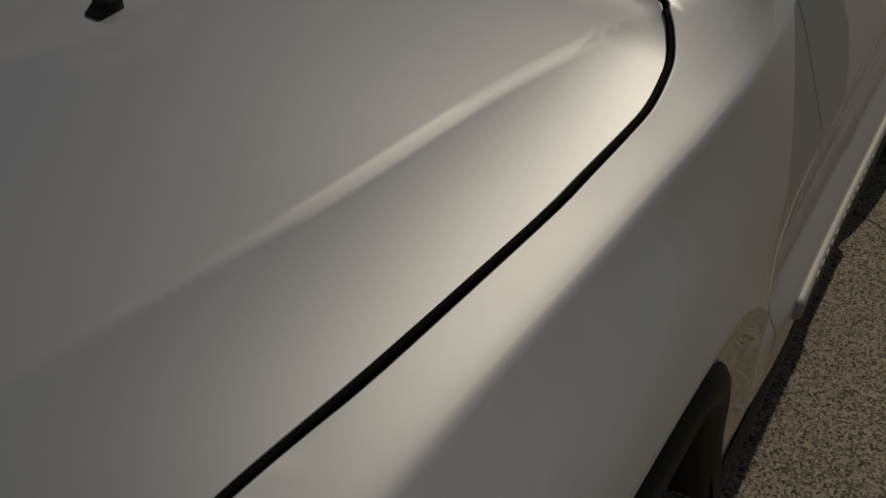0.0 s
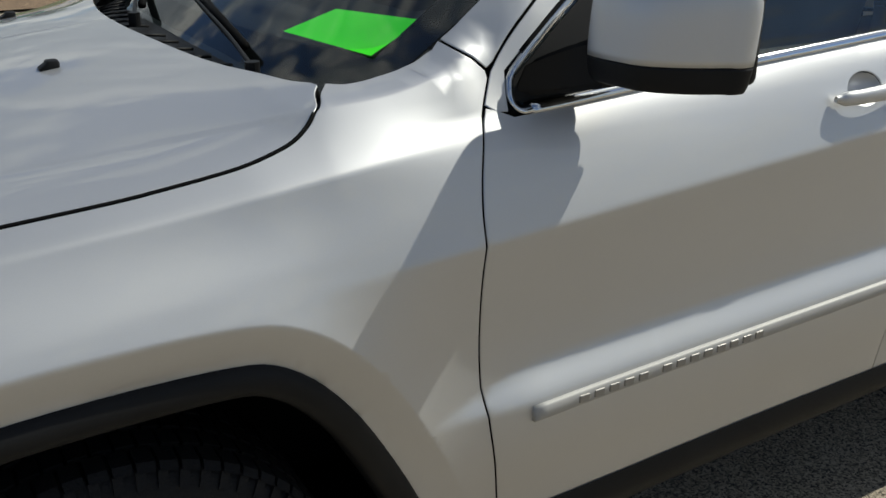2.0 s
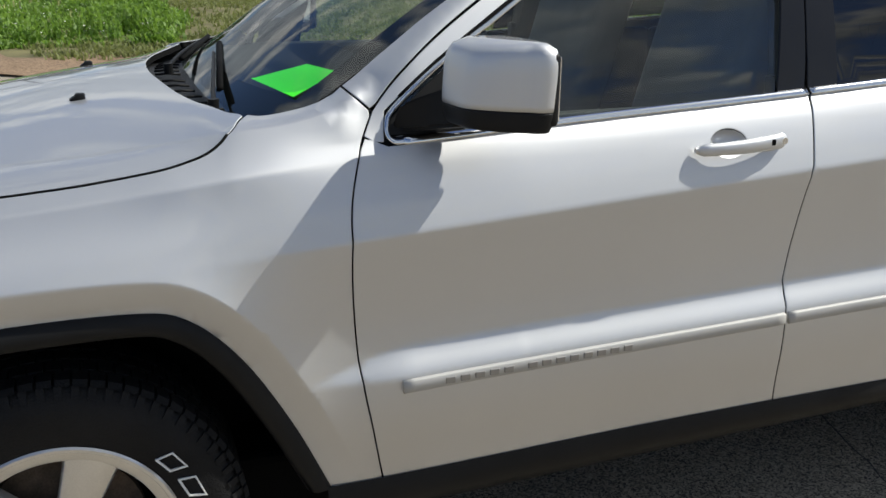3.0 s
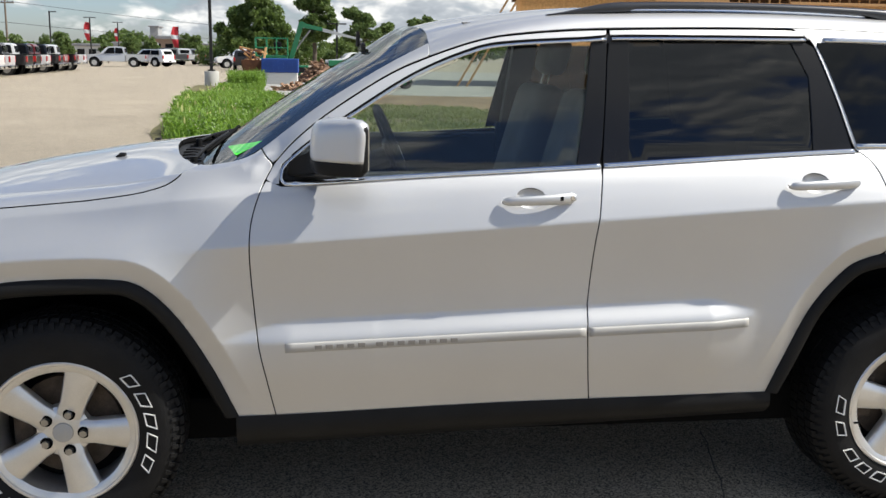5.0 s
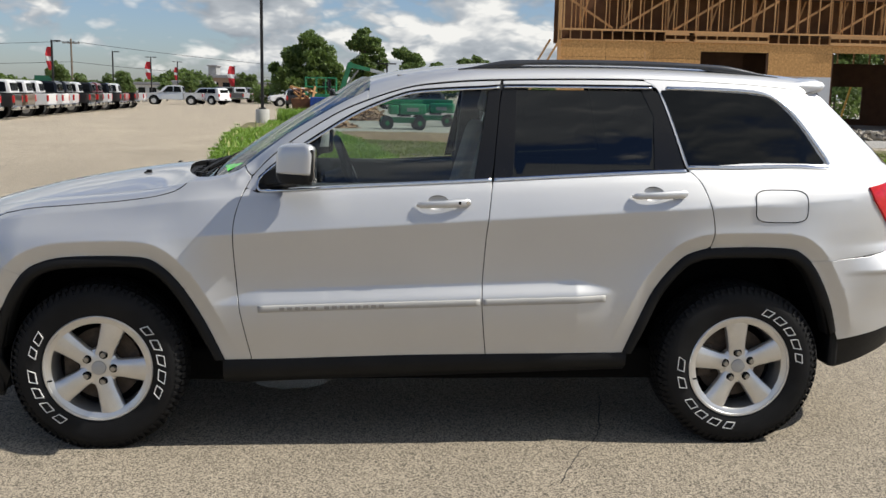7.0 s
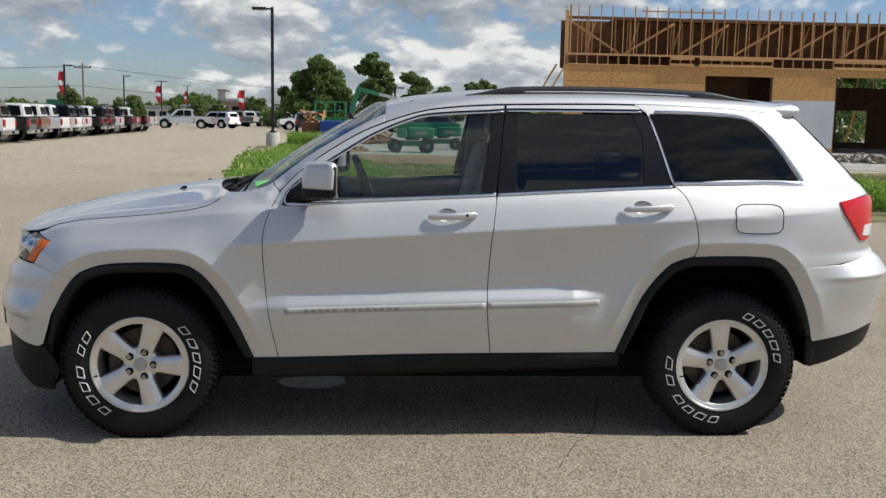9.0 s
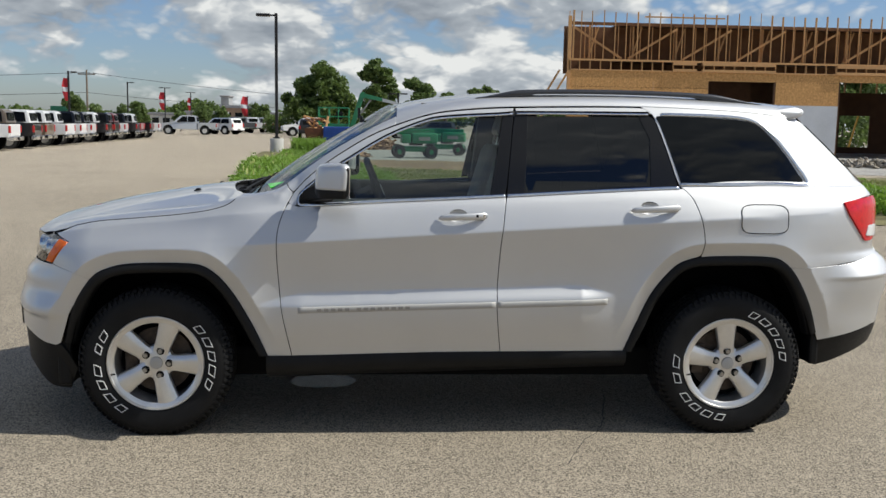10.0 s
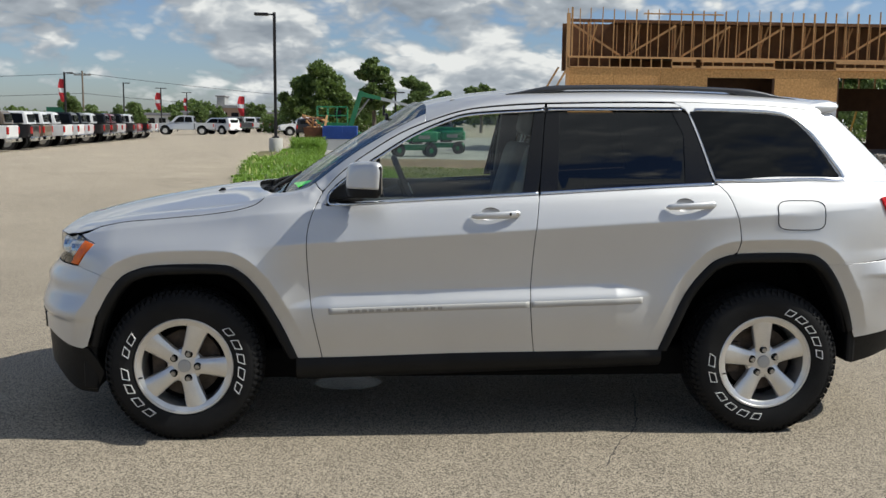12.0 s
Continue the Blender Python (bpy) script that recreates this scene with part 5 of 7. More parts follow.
def mirror_unit(m):
    """Door mirror: silver cap, black lower shell and foot, glass facing rearwards."""
    mm = new("door_mirror")
    mm.parent = car
    sg = (lambda v: Vector(v)) if m is None else (lambda v: Vector((v[0], 2 * m - v[1], v[2])))

    def shell(z0, z1, material, name, label):
        vs, fs, nu, nv = [], [], 40, 12
        c = Vector((0.880, -0.072, 1.298))
        for j in range(nv + 1):
            z = z0 + (z1 - z0) * j / nv
            h = (z - c.z) / (0.082 if z > c.z else 0.096)
            k = max(1e-4, 1 - abs(h) ** 3.8) ** (1 / 3.8)
            for i in range(nu):
                w = 2 * math.pi * i / nu
                ex = math.copysign(abs(math.cos(w)) ** (2 / 3.0), math.cos(w))
                ey = math.copysign(abs(math.sin(w)) ** (2 / 3.2), math.sin(w))
                x = c.x + 0.079 * ex * (k if ex < 0 else 0.55 + 0.45 * k) - 0.016 * ey
                y = c.y + 0.118 * ey * (0.75 + 0.25 * k)
                if ey < 0:
                    y += 0.48 * (0.955 - x) * abs(ey)
                if ex < 0:
                    x -= 0.012 * ey * abs(ey)
                vs.append(sg((x + 0.02 * h * 0.3, y, z)))
        for j in range(nv):
            for i in range(nu):
                f = (j * nu + i, j * nu + (i + 1) % nu, (j + 1) * nu + (i + 1) % nu, (j + 1) * nu + i)
                fs.append(f if m is None else f[::-1])
        fs.append(tuple(range(nu))[::-1] if m is None else tuple(range(nu)))
        fs.append(tuple(nv * nu + i for i in range(nu)) if m is None else tuple(nv * nu + i for i in range(nu))[::-1])
        obj(name, vs, fs, material, mm, label)
    shell(1.256, 1.3797, SILVER, "mirror_cap", "silver mirror cap")
    shell(1.2162, 1.254, BLACK, "mirror_shell", "black lower mirror shell")
    bm = bmesh.new()
    pts = [((0.74, 0.115, 1.178), (0.74, 0.09, 1.24)), ((0.80, 0.06, 1.19), (0.80, 0.05, 1.27)), ((0.84, 0.0, 1.205), (0.85, 0.0, 1.29))]
    secs = []
    for lo, hi in pts:
        secs.append([bm.verts.new(sg(p)) for p in ((lo[0] - 0.03, lo[1], lo[2]), (lo[0] + 0.06, lo[1], lo[2]), (hi[0] + 0.05, hi[1], hi[2]), (hi[0] - 0.02, hi[1], hi[2]))])
    for a, b in zip(secs, secs[1:]):
        for j in range(4):
            bm.faces.new((a[j], a[(j + 1) % 4], b[(j + 1) % 4], b[j]))
    bm.faces.new(secs[0])
    bm.faces.new(secs[-1])
    bmesh.ops.bevel(bm, geom=bm.edges[:], offset=0.008, segments=2, affect="EDGES")
    part("mirror_foot", bm, BLACK, mm, "black mirror foot", True)
    tri = [(0.705, 1.176), (0.715, 1.207), (0.80, 1.272), (0.90, 1.343), (0.885, 1.28), (0.87, z_belt(0.87) + 0.004), (0.80, z_belt(0.8) + 0.004)]
    skin("mirror_sail", dense(tri + tri[:1], 0.02)[:-1], lambda u, z: side_point(u, z) + Vector((0, 0.006, 0)), BLACK, mm, "black corner cover", flange=0.01, mirror=m)
    bm = boxed(0.930, -0.172, 1.226, 0.962, 0.010, 1.366, bevel=0.012, seg=3)
    for v in bm.verts:
        v.co = sg(v.co)
    part("mirror_rim", bm, BLACK, mm, "black rim round the mirror glass", True)
    bm = boxed(0.961, -0.162, 1.236, 0.9645, 0.000, 1.356, bevel=0.001)
    for v in bm.verts:
        v.co = sg(v.co)
    part("mirror_glass", bm, mat("mirror silver", (0.9, 0.9, 0.9), 0.02, 1.0, 0.01) if m is None else bpy.data.materials["mirror silver"], mm, "mirror glass")


both(mirror_unit)


def door_handle(x0, x1, z0, z1, door, lock):
    h = new("door_handle")
    h.parent = door
    h["label"] = "silver pull handle over a finger recess"
    n, verts, faces, k = 26, [], [], 10
    for i in range(n + 1):
        t = i / n
        x, z = x0 + (x1 - x0) * t, z0 + (z1 - z0) * t
        end = min(1.0, math.sin(math.pi * min(max(t, 0.012), 0.988)) * 5) ** 0.5
        y = side_point(x, z).y - 0.010 - 0.021 * math.sin(math.pi * t) ** 0.6
        hz = 0.0170 * end * (0.80 + 0.35 * t)
        for j in range(k):
            w = 2 * math.pi * j / k
            verts.append((x, y + 0.010 * end * math.sin(w), z + hz * math.copysign(abs(math.cos(w)) ** 0.7, math.cos(w))))
    for i in range(n):
        for j in range(k):
            faces.append((i * k + j, i * k + (j + 1) % k, (i + 1) * k + (j + 1) % k, (i + 1) * k + j))
    faces += [tuple(range(k)), tuple(n * k + j for j in range(k))[::-1]]
    obj("grip", verts, faces, SILVER, h)
    cx, cz, c = bowl_line(x0, x1, z0, z1)

    def bowl(u, z):
        r = min(1.0, math.hypot((u - cx) / 0.050, (z - cz) / 0.033))
        return side_point(u, z) + Vector((0, 0.0006 + 0.026 * (1 - r ** 2.0) ** 0.8, 0))
    skin("finger_recess", c, bowl, SILVER, h, "hollow finger recess", grid=0.007, flange=0)
    if lock:
        p = side_point(x1 - 0.016, z1) + Vector((0, -0.026, 0))
        part("lock_barrel", cyl(p + Vector((0, -0.004, 0)), p + Vector((0, 0.01, 0)), 0.008, seg=16), CHROME, h, "chrome lock barrel")
        p = side_point(x1 - 0.052, z1) + Vector((0, -0.037, 0))
        part("handle_button", boxed(p.x - 0.006, p.y - 0.001, p.z - 0.007, p.x + 0.006, p.y + 0.01, p.z + 0.007, bevel=0.002), GAP, h)


door_handle(*GRIP_F, door_f, True)
door_handle(*GRIP_R, door_r, False)


# badge on the door strip: plain raised bars in two words
for x0, n in ((0.812, 5), (1.008, 8)):
    for i in range(n):
        x = x0 + i * 0.0345
        z = zs_(x)
        p = side_point(x, z)
        bm = boxed(x - 0.0115, p.y - 0.0125, z - 0.0075, x + 0.0115, p.y - 0.006, z + 0.0075, bevel=0.002)
        b = part("badge_bar", bm, STRIPDARK, door_f, "grey raised badge bar")
        b.parent = door_f


# underbody, wheel housings, cabin
def underbody():
    u = new("underbody")
    u.parent = car
    # unseen black boxes fill the car and keep light from the ground below
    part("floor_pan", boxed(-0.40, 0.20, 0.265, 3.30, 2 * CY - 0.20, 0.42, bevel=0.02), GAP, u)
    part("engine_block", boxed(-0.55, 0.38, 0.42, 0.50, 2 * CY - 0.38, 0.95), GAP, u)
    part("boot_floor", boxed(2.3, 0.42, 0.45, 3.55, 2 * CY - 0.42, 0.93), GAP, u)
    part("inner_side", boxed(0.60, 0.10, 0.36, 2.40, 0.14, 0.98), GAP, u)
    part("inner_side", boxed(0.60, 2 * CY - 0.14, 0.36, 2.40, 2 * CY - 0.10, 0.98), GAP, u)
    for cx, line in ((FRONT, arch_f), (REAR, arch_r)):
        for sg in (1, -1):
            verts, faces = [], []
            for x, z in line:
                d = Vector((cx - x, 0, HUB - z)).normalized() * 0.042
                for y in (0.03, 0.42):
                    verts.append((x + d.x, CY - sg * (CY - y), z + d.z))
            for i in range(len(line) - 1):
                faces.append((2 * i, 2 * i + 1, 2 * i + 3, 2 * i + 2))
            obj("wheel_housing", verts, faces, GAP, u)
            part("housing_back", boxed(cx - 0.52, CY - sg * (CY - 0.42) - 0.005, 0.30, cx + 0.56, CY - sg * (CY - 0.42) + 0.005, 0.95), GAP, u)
    part("exhaust", cyl((2.3, 1.3, 0.30), (3.75, 1.35, 0.36), 0.035), STEEL, u)


underbody()


def seat(cx, cy, z, parent):
    s = new("seat")
    s.parent = parent
    s["label"] = "grey cloth seat"
    m = Matrix.Translation((cx, cy, z))
    part("cushion", boxed(-0.27, -0.25, -0.08, 0.25, 0.25, 0.09, bevel=0.05, seg=3, m=m), SEATCLOTH, s, "", True)
    back = m @ pose(0.24, 0, 0.36, 0, 16, 0)
    part("backrest", boxed(-0.07, -0.25, -0.36, 0.07, 0.25, 0.32, bevel=0.055, seg=3, m=back), SEATCLOTH, s, "", True)
    part("headrest", boxed(-0.055, -0.13, 0.37, 0.055, 0.13, 0.54, bevel=0.045, seg=3, m=back), SEATCLOTH, s, "", True)
    for y in (-0.06, 0.06):
        part("headrest_post", add_cyl(bmesh.new(), back @ Vector((0, y, 0.30)), back @ Vector((0, y, 0.40)), 0.006, seg=8), CHROME, s)


def cabin():
    part("cabin_floor", boxed(0.62, 0.15, 0.42, 2.30, 2 * CY - 0.15, 0.50), CABIN, car)
    part("roof_lining", boxed(1.32, 0.42, 1.675, 3.2, 2 * CY - 0.42, 1.685), mat("pale roof lining", (0.30, 0.29, 0.27), 0.9), car)
    bm = boxed(0.50, 0.26, 0.86, 0.98, 2 * CY - 0.26, 1.205, bevel=0.05, seg=3)
    part("dashboard", bm, DASH, car, "dark dashboard", True)
    part("instrument_hood", boxed(0.72, 0.40, 1.14, 0.98, 0.78, 1.225, bevel=0.04, seg=3), DASH, car, "", True)
    part("centre_console", boxed(0.9, CY - 0.12, 0.5, 1.9, CY + 0.12, 0.85, bevel=0.04), CABIN, car, "", True)
    for y, s in ((0.15, 1), (2 * CY - 0.15, -1)):
        part("door_lining", boxed(0.66, y - 0.02, 0.5, 1.72, y + 0.03, 1.195, bevel=0.02), CABIN, car)
        part("door_lining", boxed(1.74, y - 0.02, 0.5, 2.34, y + 0.03, 1.22, bevel=0.02), CABIN, car)
        part("door_lining", boxed(2.35, y - 0.02, 1.0, 2.62, y + 0.03, 1.22, bevel=0.02), CABIN, car)
        part("b_pillar_lining", boxed(1.70, y + 0.0 * s, 1.1, 1.84, y + 0.04 * s, 1.25), CABIN, car)
        bm = bmesh.new()
        add_box(bm, -0.055, -0.03, 0, 0.055, 0.03, 0.46)
        bmesh.ops.transform(bm, matrix=Matrix.Translation((1.77, y + 0.01 * s, 1.2)) @ pose(0, 0, 0, -17 * s, 5, 0), verts=bm.verts[:])
        part("b_pillar_lining", bm, CABIN, car)
    sw = new("steering_wheel")
    sw.parent = car
    m = Matrix.Translation((1.10, 0.56, 1.205)) @ pose(0, 0, 0, 0, 68, 0)
    ring = [m @ Vector((0.185 * math.cos(w), 0.185 * math.sin(w), 0)) for w in np.linspace(0, 2 * math.pi, 40, endpoint=False)]
    tube("wheel_rim", ring, 0.016, CABIN, sw, closed=True)
    part("wheel_boss", boxed(-0.07, -0.08, -0.03, 0.07, 0.08, 0.02, bevel=0.02, m=m), CABIN, sw)
    part("wheel_emblem", add_cyl(bmesh.new(), m @ Vector((0, 0, 0.015)), m @ Vector((0, 0, 0.024)), 0.034, seg=20), ALLOY, sw, "round pale emblem")
    for w in (0, math.pi / 2, -math.pi / 2):
        part("wheel_spoke", add_cyl(bmesh.new(), m @ Vector((0.05 * math.cos(w), 0.05 * math.sin(w), 0)), m @ Vector((0.18 * math.cos(w), 0.18 * math.sin(w), 0)), 0.014, seg=8), STRIP, sw)
    part("steering_column", add_cyl(bmesh.new(), m @ Vector((0, 0, -0.02)), m @ Vector((0, 0, -0.25)), 0.05, seg=12), CABIN, sw)
    for y in (0.55, 2 * CY - 0.55):
        seat(1.52, y, 0.78, car)
        seat(2.38, y, 0.82, car)
    bm = cyl((0.98, CY, 1.60), (0.98, CY, 1.66), 0.008)
    add_box(bm, 0.985, CY - 0.13, 1.555, 1.005, CY + 0.13, 1.615, bevel=0.01)
    part("rear_view_mirror", bm, GLOSSBLACK, car, "black cabin mirror")
    # green card lying behind the windscreen
    a, b, c, d = (Vector(p) for p in ((0.546, 0.276, 1.234), (0.647, 0.283, 1.284), (0.655, 0.653, 1.256), (0.497, 0.541, 1.240)))
    card = grid_patch("price_card", lambda s, t: a.lerp(b, s).lerp(d.lerp(c, s), t), 12, 12, LIME, car, "fluorescent green card behind the windscreen", out=UP)
    card.data.polygons.foreach_set("use_smooth", [True] * len(card.data.polygons))


cabin()


# cowl, wipers, washer jets
def cowl():
    c = new("cowl")
    c.parent = car
    def fn(s, t):
        y = 0.20 + (CY - 0.20) * s
        a = Vector((0.40 - 0.128 * (1 - (1 - s) ** 2.2), y, hood_point(0.28, max(y, 0.25)).z - 0.022))
        b = screen_point(max(0.0, (y - 0.22) / (CY - 0.22)), 0.07) + Vector((0, 0, -0.006))
        b.y = y
        return a.lerp(b, t) + Vector((0, 0, -0.020 * math.sin(math.pi * t)))
    both(lambda m: grid_patch("cowl_panel", fn, 20, 6, BLACK, c, "black plastic cowl", m))
    for base, tip in (((0.392, 0.42, 1.205), (0.462, 0.98, 1.246)), ((0.340, 1.02, 1.214), (0.470, 1.50, 1.224))):
        a, b = Vector(base), Vector(tip)
        mid = a.lerp(b, 0.35) + Vector((0.0, 0, 0.010))
        tube("wiper_arm", rounded([a, mid, b + Vector((0, 0, 0.008))], 8), 0.0065, BLACK, c, "black wiper arm", flat=0.6)
        d = (b - a).normalized()
        tube("wiper_blade", [a + d * 0.12 + Vector((0.015, 0, 0.005)), b + d * 0.12 + Vector((0.015, 0, 0.012))], 0.007, SEALSHADE, c, "black wiper blade", flat=1.4)
        part("wiper_pivot", cyl(a + Vector((0, 0, -0.02)), a + Vector((0, 0, 0.010)), 0.013, seg=14), BLACK, c)
    for k in range(16):
        s, m = 0.14 + 0.055 * (k % 8) * 2, None if k < 8 else CY
        p, q = fn(min(s, 0.98), 0.22) + Vector((0, 0, 0.004)), fn(min(s, 0.98), 0.72) + Vector((0, 0, 0.005))
        if m:
            p.y, q.y = 2 * m - p.y, 2 * m - q.y
        tube("cowl_slat", [p, p.lerp(q, 0.5) + Vector((0, 0, 0.003)), q], 0.0032, BLACK, c, "raised cowl rib", seg=6)
    for x, y in ((0.10, 0.665), (0.12, 1.345)):
        z = hood_point(x, y if y < CY else 2 * CY - y).z
        bm = boxed(x - 0.016, y - 0.014, z - 0.004, x + 0.02, y + 0.014, z + 0.014, bevel=0.005)
        for v in bm.verts:
            if v.co.z > z + 0.008 and v.co.x < x:
                v.co.x += 0.012
        part("washer_jet", bm, BLACK, car, "black washer jet on the bonnet", True)


cowl()

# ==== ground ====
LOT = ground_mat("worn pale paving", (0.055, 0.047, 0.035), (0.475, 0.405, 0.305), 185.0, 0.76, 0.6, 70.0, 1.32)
GRASS = mat("rough grass soil", (0.07, 0.065, 0.025), 0.95, 0, 0.5, 1.5, 30, 0.4, other=(0.19, 0.17, 0.07))
DIRT = ground_mat("bare dirt", (0.15, 0.09, 0.05), (0.36, 0.25, 0.15), 60, 0.6)
GRAVEL = ground_mat("pale gravel", (0.22, 0.21, 0.19), (0.50, 0.48, 0.44), 50, 0.75)
CONCRETE = mat("pale concrete", (0.46, 0.45, 0.42), 0.85, 0, 0.15, 3, 90, 0.2)


def sheet(name, outline, z, material, label, kind="structure", cat="ground"):
    bm = bmesh.new()
    bm.faces.new([bm.verts.new((x, y, z)) for x, y in outline])
    o = part(name, bm, material, None)
    return tagged(o, label, cat, kind=kind)


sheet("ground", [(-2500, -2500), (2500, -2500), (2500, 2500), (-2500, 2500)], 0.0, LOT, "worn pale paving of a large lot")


def uneven(name, pts, z, material, label, bulge=0.05):
    line = dense(list(pts) + [pts[0]], 0.6)[:-1]
    wob = [(x + 0.25 * noise.noise(Vector((x * 0.6, y * 0.6, 3.0))), y + 0.25 * noise.noise(Vector((x * 0.6, y * 0.6, 9.0)))) for x, y in line]

    def fn(u, v):
        d = min(1.0, min(math.hypot(p[0] - u, p[1] - v) for p in wob) / 1.2)
        return Vector((u, v, z + bulge * d + 0.05 * d * noise.noise(Vector((u * 0.7, v * 0.7, 0)))))
    o = skin(name, wob, fn, material, None, grid=1.0, flange=0, out=(0, 0, 1))
    return tagged(o, label, "ground", kind="structure")


VERGE = [(-1.5, 11.2), (-2.1, 14.5), (-2.55, 18.5), (-3.1, 24), (-3.75, 31), (-4.5, 39), (-4.9, 44), (-3.2, 46), (-1.5, 35), (2, 31.0), (8, 30.0), (14, 26.5), (30, 26), (30, 19), (16, 17.5), (8, 13), (2, 10.5), (-0.5, 10.2)]
uneven("grass_verge", VERGE, 0.012, GRASS, "rough grass verge", 0.06)
uneven("grass_verge", [(9.3, 10.7), (16, 10), (20, 14), (18, 17.8), (15.5, 17.2), (8.8, 13.2)], 0.012, GRASS, "rough grass verge", 0.05)
uneven("gravel_yard", [(-3.0, 36.5), (2, 32.0), (9, 31.0), (15, 28), (34, 27), (60, 40), (60, 90), (-2, 90), (-3.6, 60)], 0.016, GRAVEL, "pale gravel building yard", 0.02)
uneven("dirt_bank", [(-1.3, 32.5), (-0.5, 27.5), (2, 25.0), (8, 24.5), (13, 23), (13, 26), (8, 31.0), (2, 32.3)], 0.05, DIRT, "bare dirt bank", 0.16)
uneven("dirt_strip", [(-1.7, 11.0), (-2.25, 13.4), (-1.9, 14.2), (-0.6, 12.6), (2, 12.0), (2.2, 10.3), (-0.4, 10.0)], 0.03, DIRT, "bare dirt edge of the verge", 0.05)


def crack(pts, w):
    bm = bmesh.new()
    line = rounded(pts, 14)
    rows = []
    for i, (x, y) in enumerate(line):
        k = noise.noise(Vector((x * 9, y * 9, 1)))
        h = noise.noise(Vector((x * 30, y * 30, 4)))
        ww = w * (0.6 + 0.8 * abs(h))
        rows.append((bm.verts.new((x + 0.02 * k - ww, y, 0.003)), bm.verts.new((x + 0.02 * k + ww, y, 0.003))))
    for a, b in zip(rows, rows[1:]):
        bm.faces.new((a[0], a[1], b[1], b[0]))
    tagged(part("paving_crack", bm, mat("dirt in a crack", (0.06, 0.055, 0.048), 0.95), None), "thin dark crack in the paving", "crack", kind="structure")


crack([(2.0, -0.42), (2.06, -0.27), (2.16, -0.08), (2.26, 0.1), (2.33, 0.3), (2.45, 0.75)], 0.004)


def puddle():
    bm = bmesh.new()
    vs = [bm.verts.new((0.77 + (0.20 + 0.03 * noise.noise(Vector((math.cos(w) * 2, math.sin(w) * 2, 5)))) * math.cos(w), 1.04 + 0.15 * (1 + 0.25 * noise.noise(Vector((math.cos(w) * 3, math.sin(w) * 3, 8)))) * math.sin(w), 0.003)) for w in np.linspace(0, 2 * math.pi, 60, endpoint=False)]
    bm.faces.new(vs)
    m = mat("wet paving", (0.012, 0.012, 0.013), 0.42, 0, 0.6, 70, 160, 1.0, other=(0.13, 0.13, 0.135), spec=0.25)
    tagged(part("puddle", bm, m, None), "small wet patch on paving under the car", "puddle", kind="structure")


puddle()


# ==== plants ====
def leaf_mat(name, dark, light, thin=0.25):
    m = mat(name, dark, 0.6, 0, 0.3, 2, 20, other=light, island=0.9)
    nt = m.node_tree
    b = nt.nodes["Principled BSDF"]
    tr, mx = nt.nodes.new("ShaderNodeBsdfTranslucent"), nt.nodes.new("ShaderNodeMixShader")
    tr.inputs["Color"].default_value = (*[c * 1.6 for c in light], 1)
    mx.inputs[0].default_value = thin
    link(nt, b.outputs[0], mx.inputs[1])
    link(nt, tr.outputs[0], mx.inputs[2])
    link(nt, mx.outputs[0], nt.nodes["Material Output"].inputs["Surface"])
    return m


WEED = leaf_mat("weed leaf", (0.045, 0.090, 0.012), (0.225, 0.36, 0.05), 0.33)
DRYGRASS = leaf_mat("dull grass blade", (0.085, 0.085, 0.030), (0.22, 0.25, 0.075), 0.3)
LEAF = leaf_mat("tree leaf", (0.022, 0.042, 0.009), (0.15, 0.22, 0.05), 0.25)
LEAFLIGHT = leaf_mat("pale tree leaf", (0.05, 0.09, 0.02), (0.15, 0.21, 0.06), 0.25)
BARK = mat("grey bark", (0.10, 0.08, 0.06), 0.9, 0, 0.4, 4, 40, 0.5)
rng = np.random.default_rng(7)


def blades(name, xy, zs, height, width, per, material, label, lean=0.5):
    """Grass and weeds: bent tapering leaves rising in tufts, one mesh."""
    n = len(xy) * per
    base = np.repeat(np.column_stack([xy, zs]), per, axis=0) + np.column_stack([rng.normal(0, 0.05, (n, 2)), np.zeros(n)])
    h = np.repeat(height, per) * rng.uniform(0.5, 1.1, n)
    a = rng.uniform(0, 2 * math.pi, n)
    d = np.column_stack([np.cos(a), np.sin(a)])
    s = np.column_stack([-d[:, 1], d[:, 0]])
    ln = lean * rng.uniform(0.2, 1.0, n) * h
    w = width * rng.uniform(0.6, 1.4, n)
    v = np.zeros((n, 5, 3))
    for k, (t, q) in enumerate(((0, -0.5), (0, 0.5), (0.55, 0.6), (0.55, -0.6))):
        v[:, k, :2] = base[:, :2] + d * (ln * t * t)[:, None] + s * (w * q)[:, None]
        v[:, k, 2] = base[:, 2] + h * t
    v[:, 4, :2] = base[:, :2] + d * ln[:, None]
    v[:, 4, 2] = base[:, 2] + h * (1 - 0.25 * lean)
    i = np.arange(n)[:, None] * 5
    quads, tris = i + np.array([[0, 1, 2, 3]]), i + np.array([[3, 2, 4]])
    o = obj(name, v.reshape(-1, 3).tolist(), quads.tolist() + tris.tolist(), material, smooth=False)
    return tagged(o, label, "plants", kind="stuff")


def scatter(poly, n, keep=None):
    x0, x1 = min(p[0] for p in poly), max(p[0] for p in poly)
    y0, y1 = min(p[1] for p in poly), max(p[1] for p in poly)
    out = []
    while len(out) < n:
        x, y = rng.uniform(x0, x1), rng.uniform(y0, y1)
        if inside(x, y, poly) and (keep is None or rng.random() < keep(x, y)):
            out.append((x, y))
    return np.array(out)


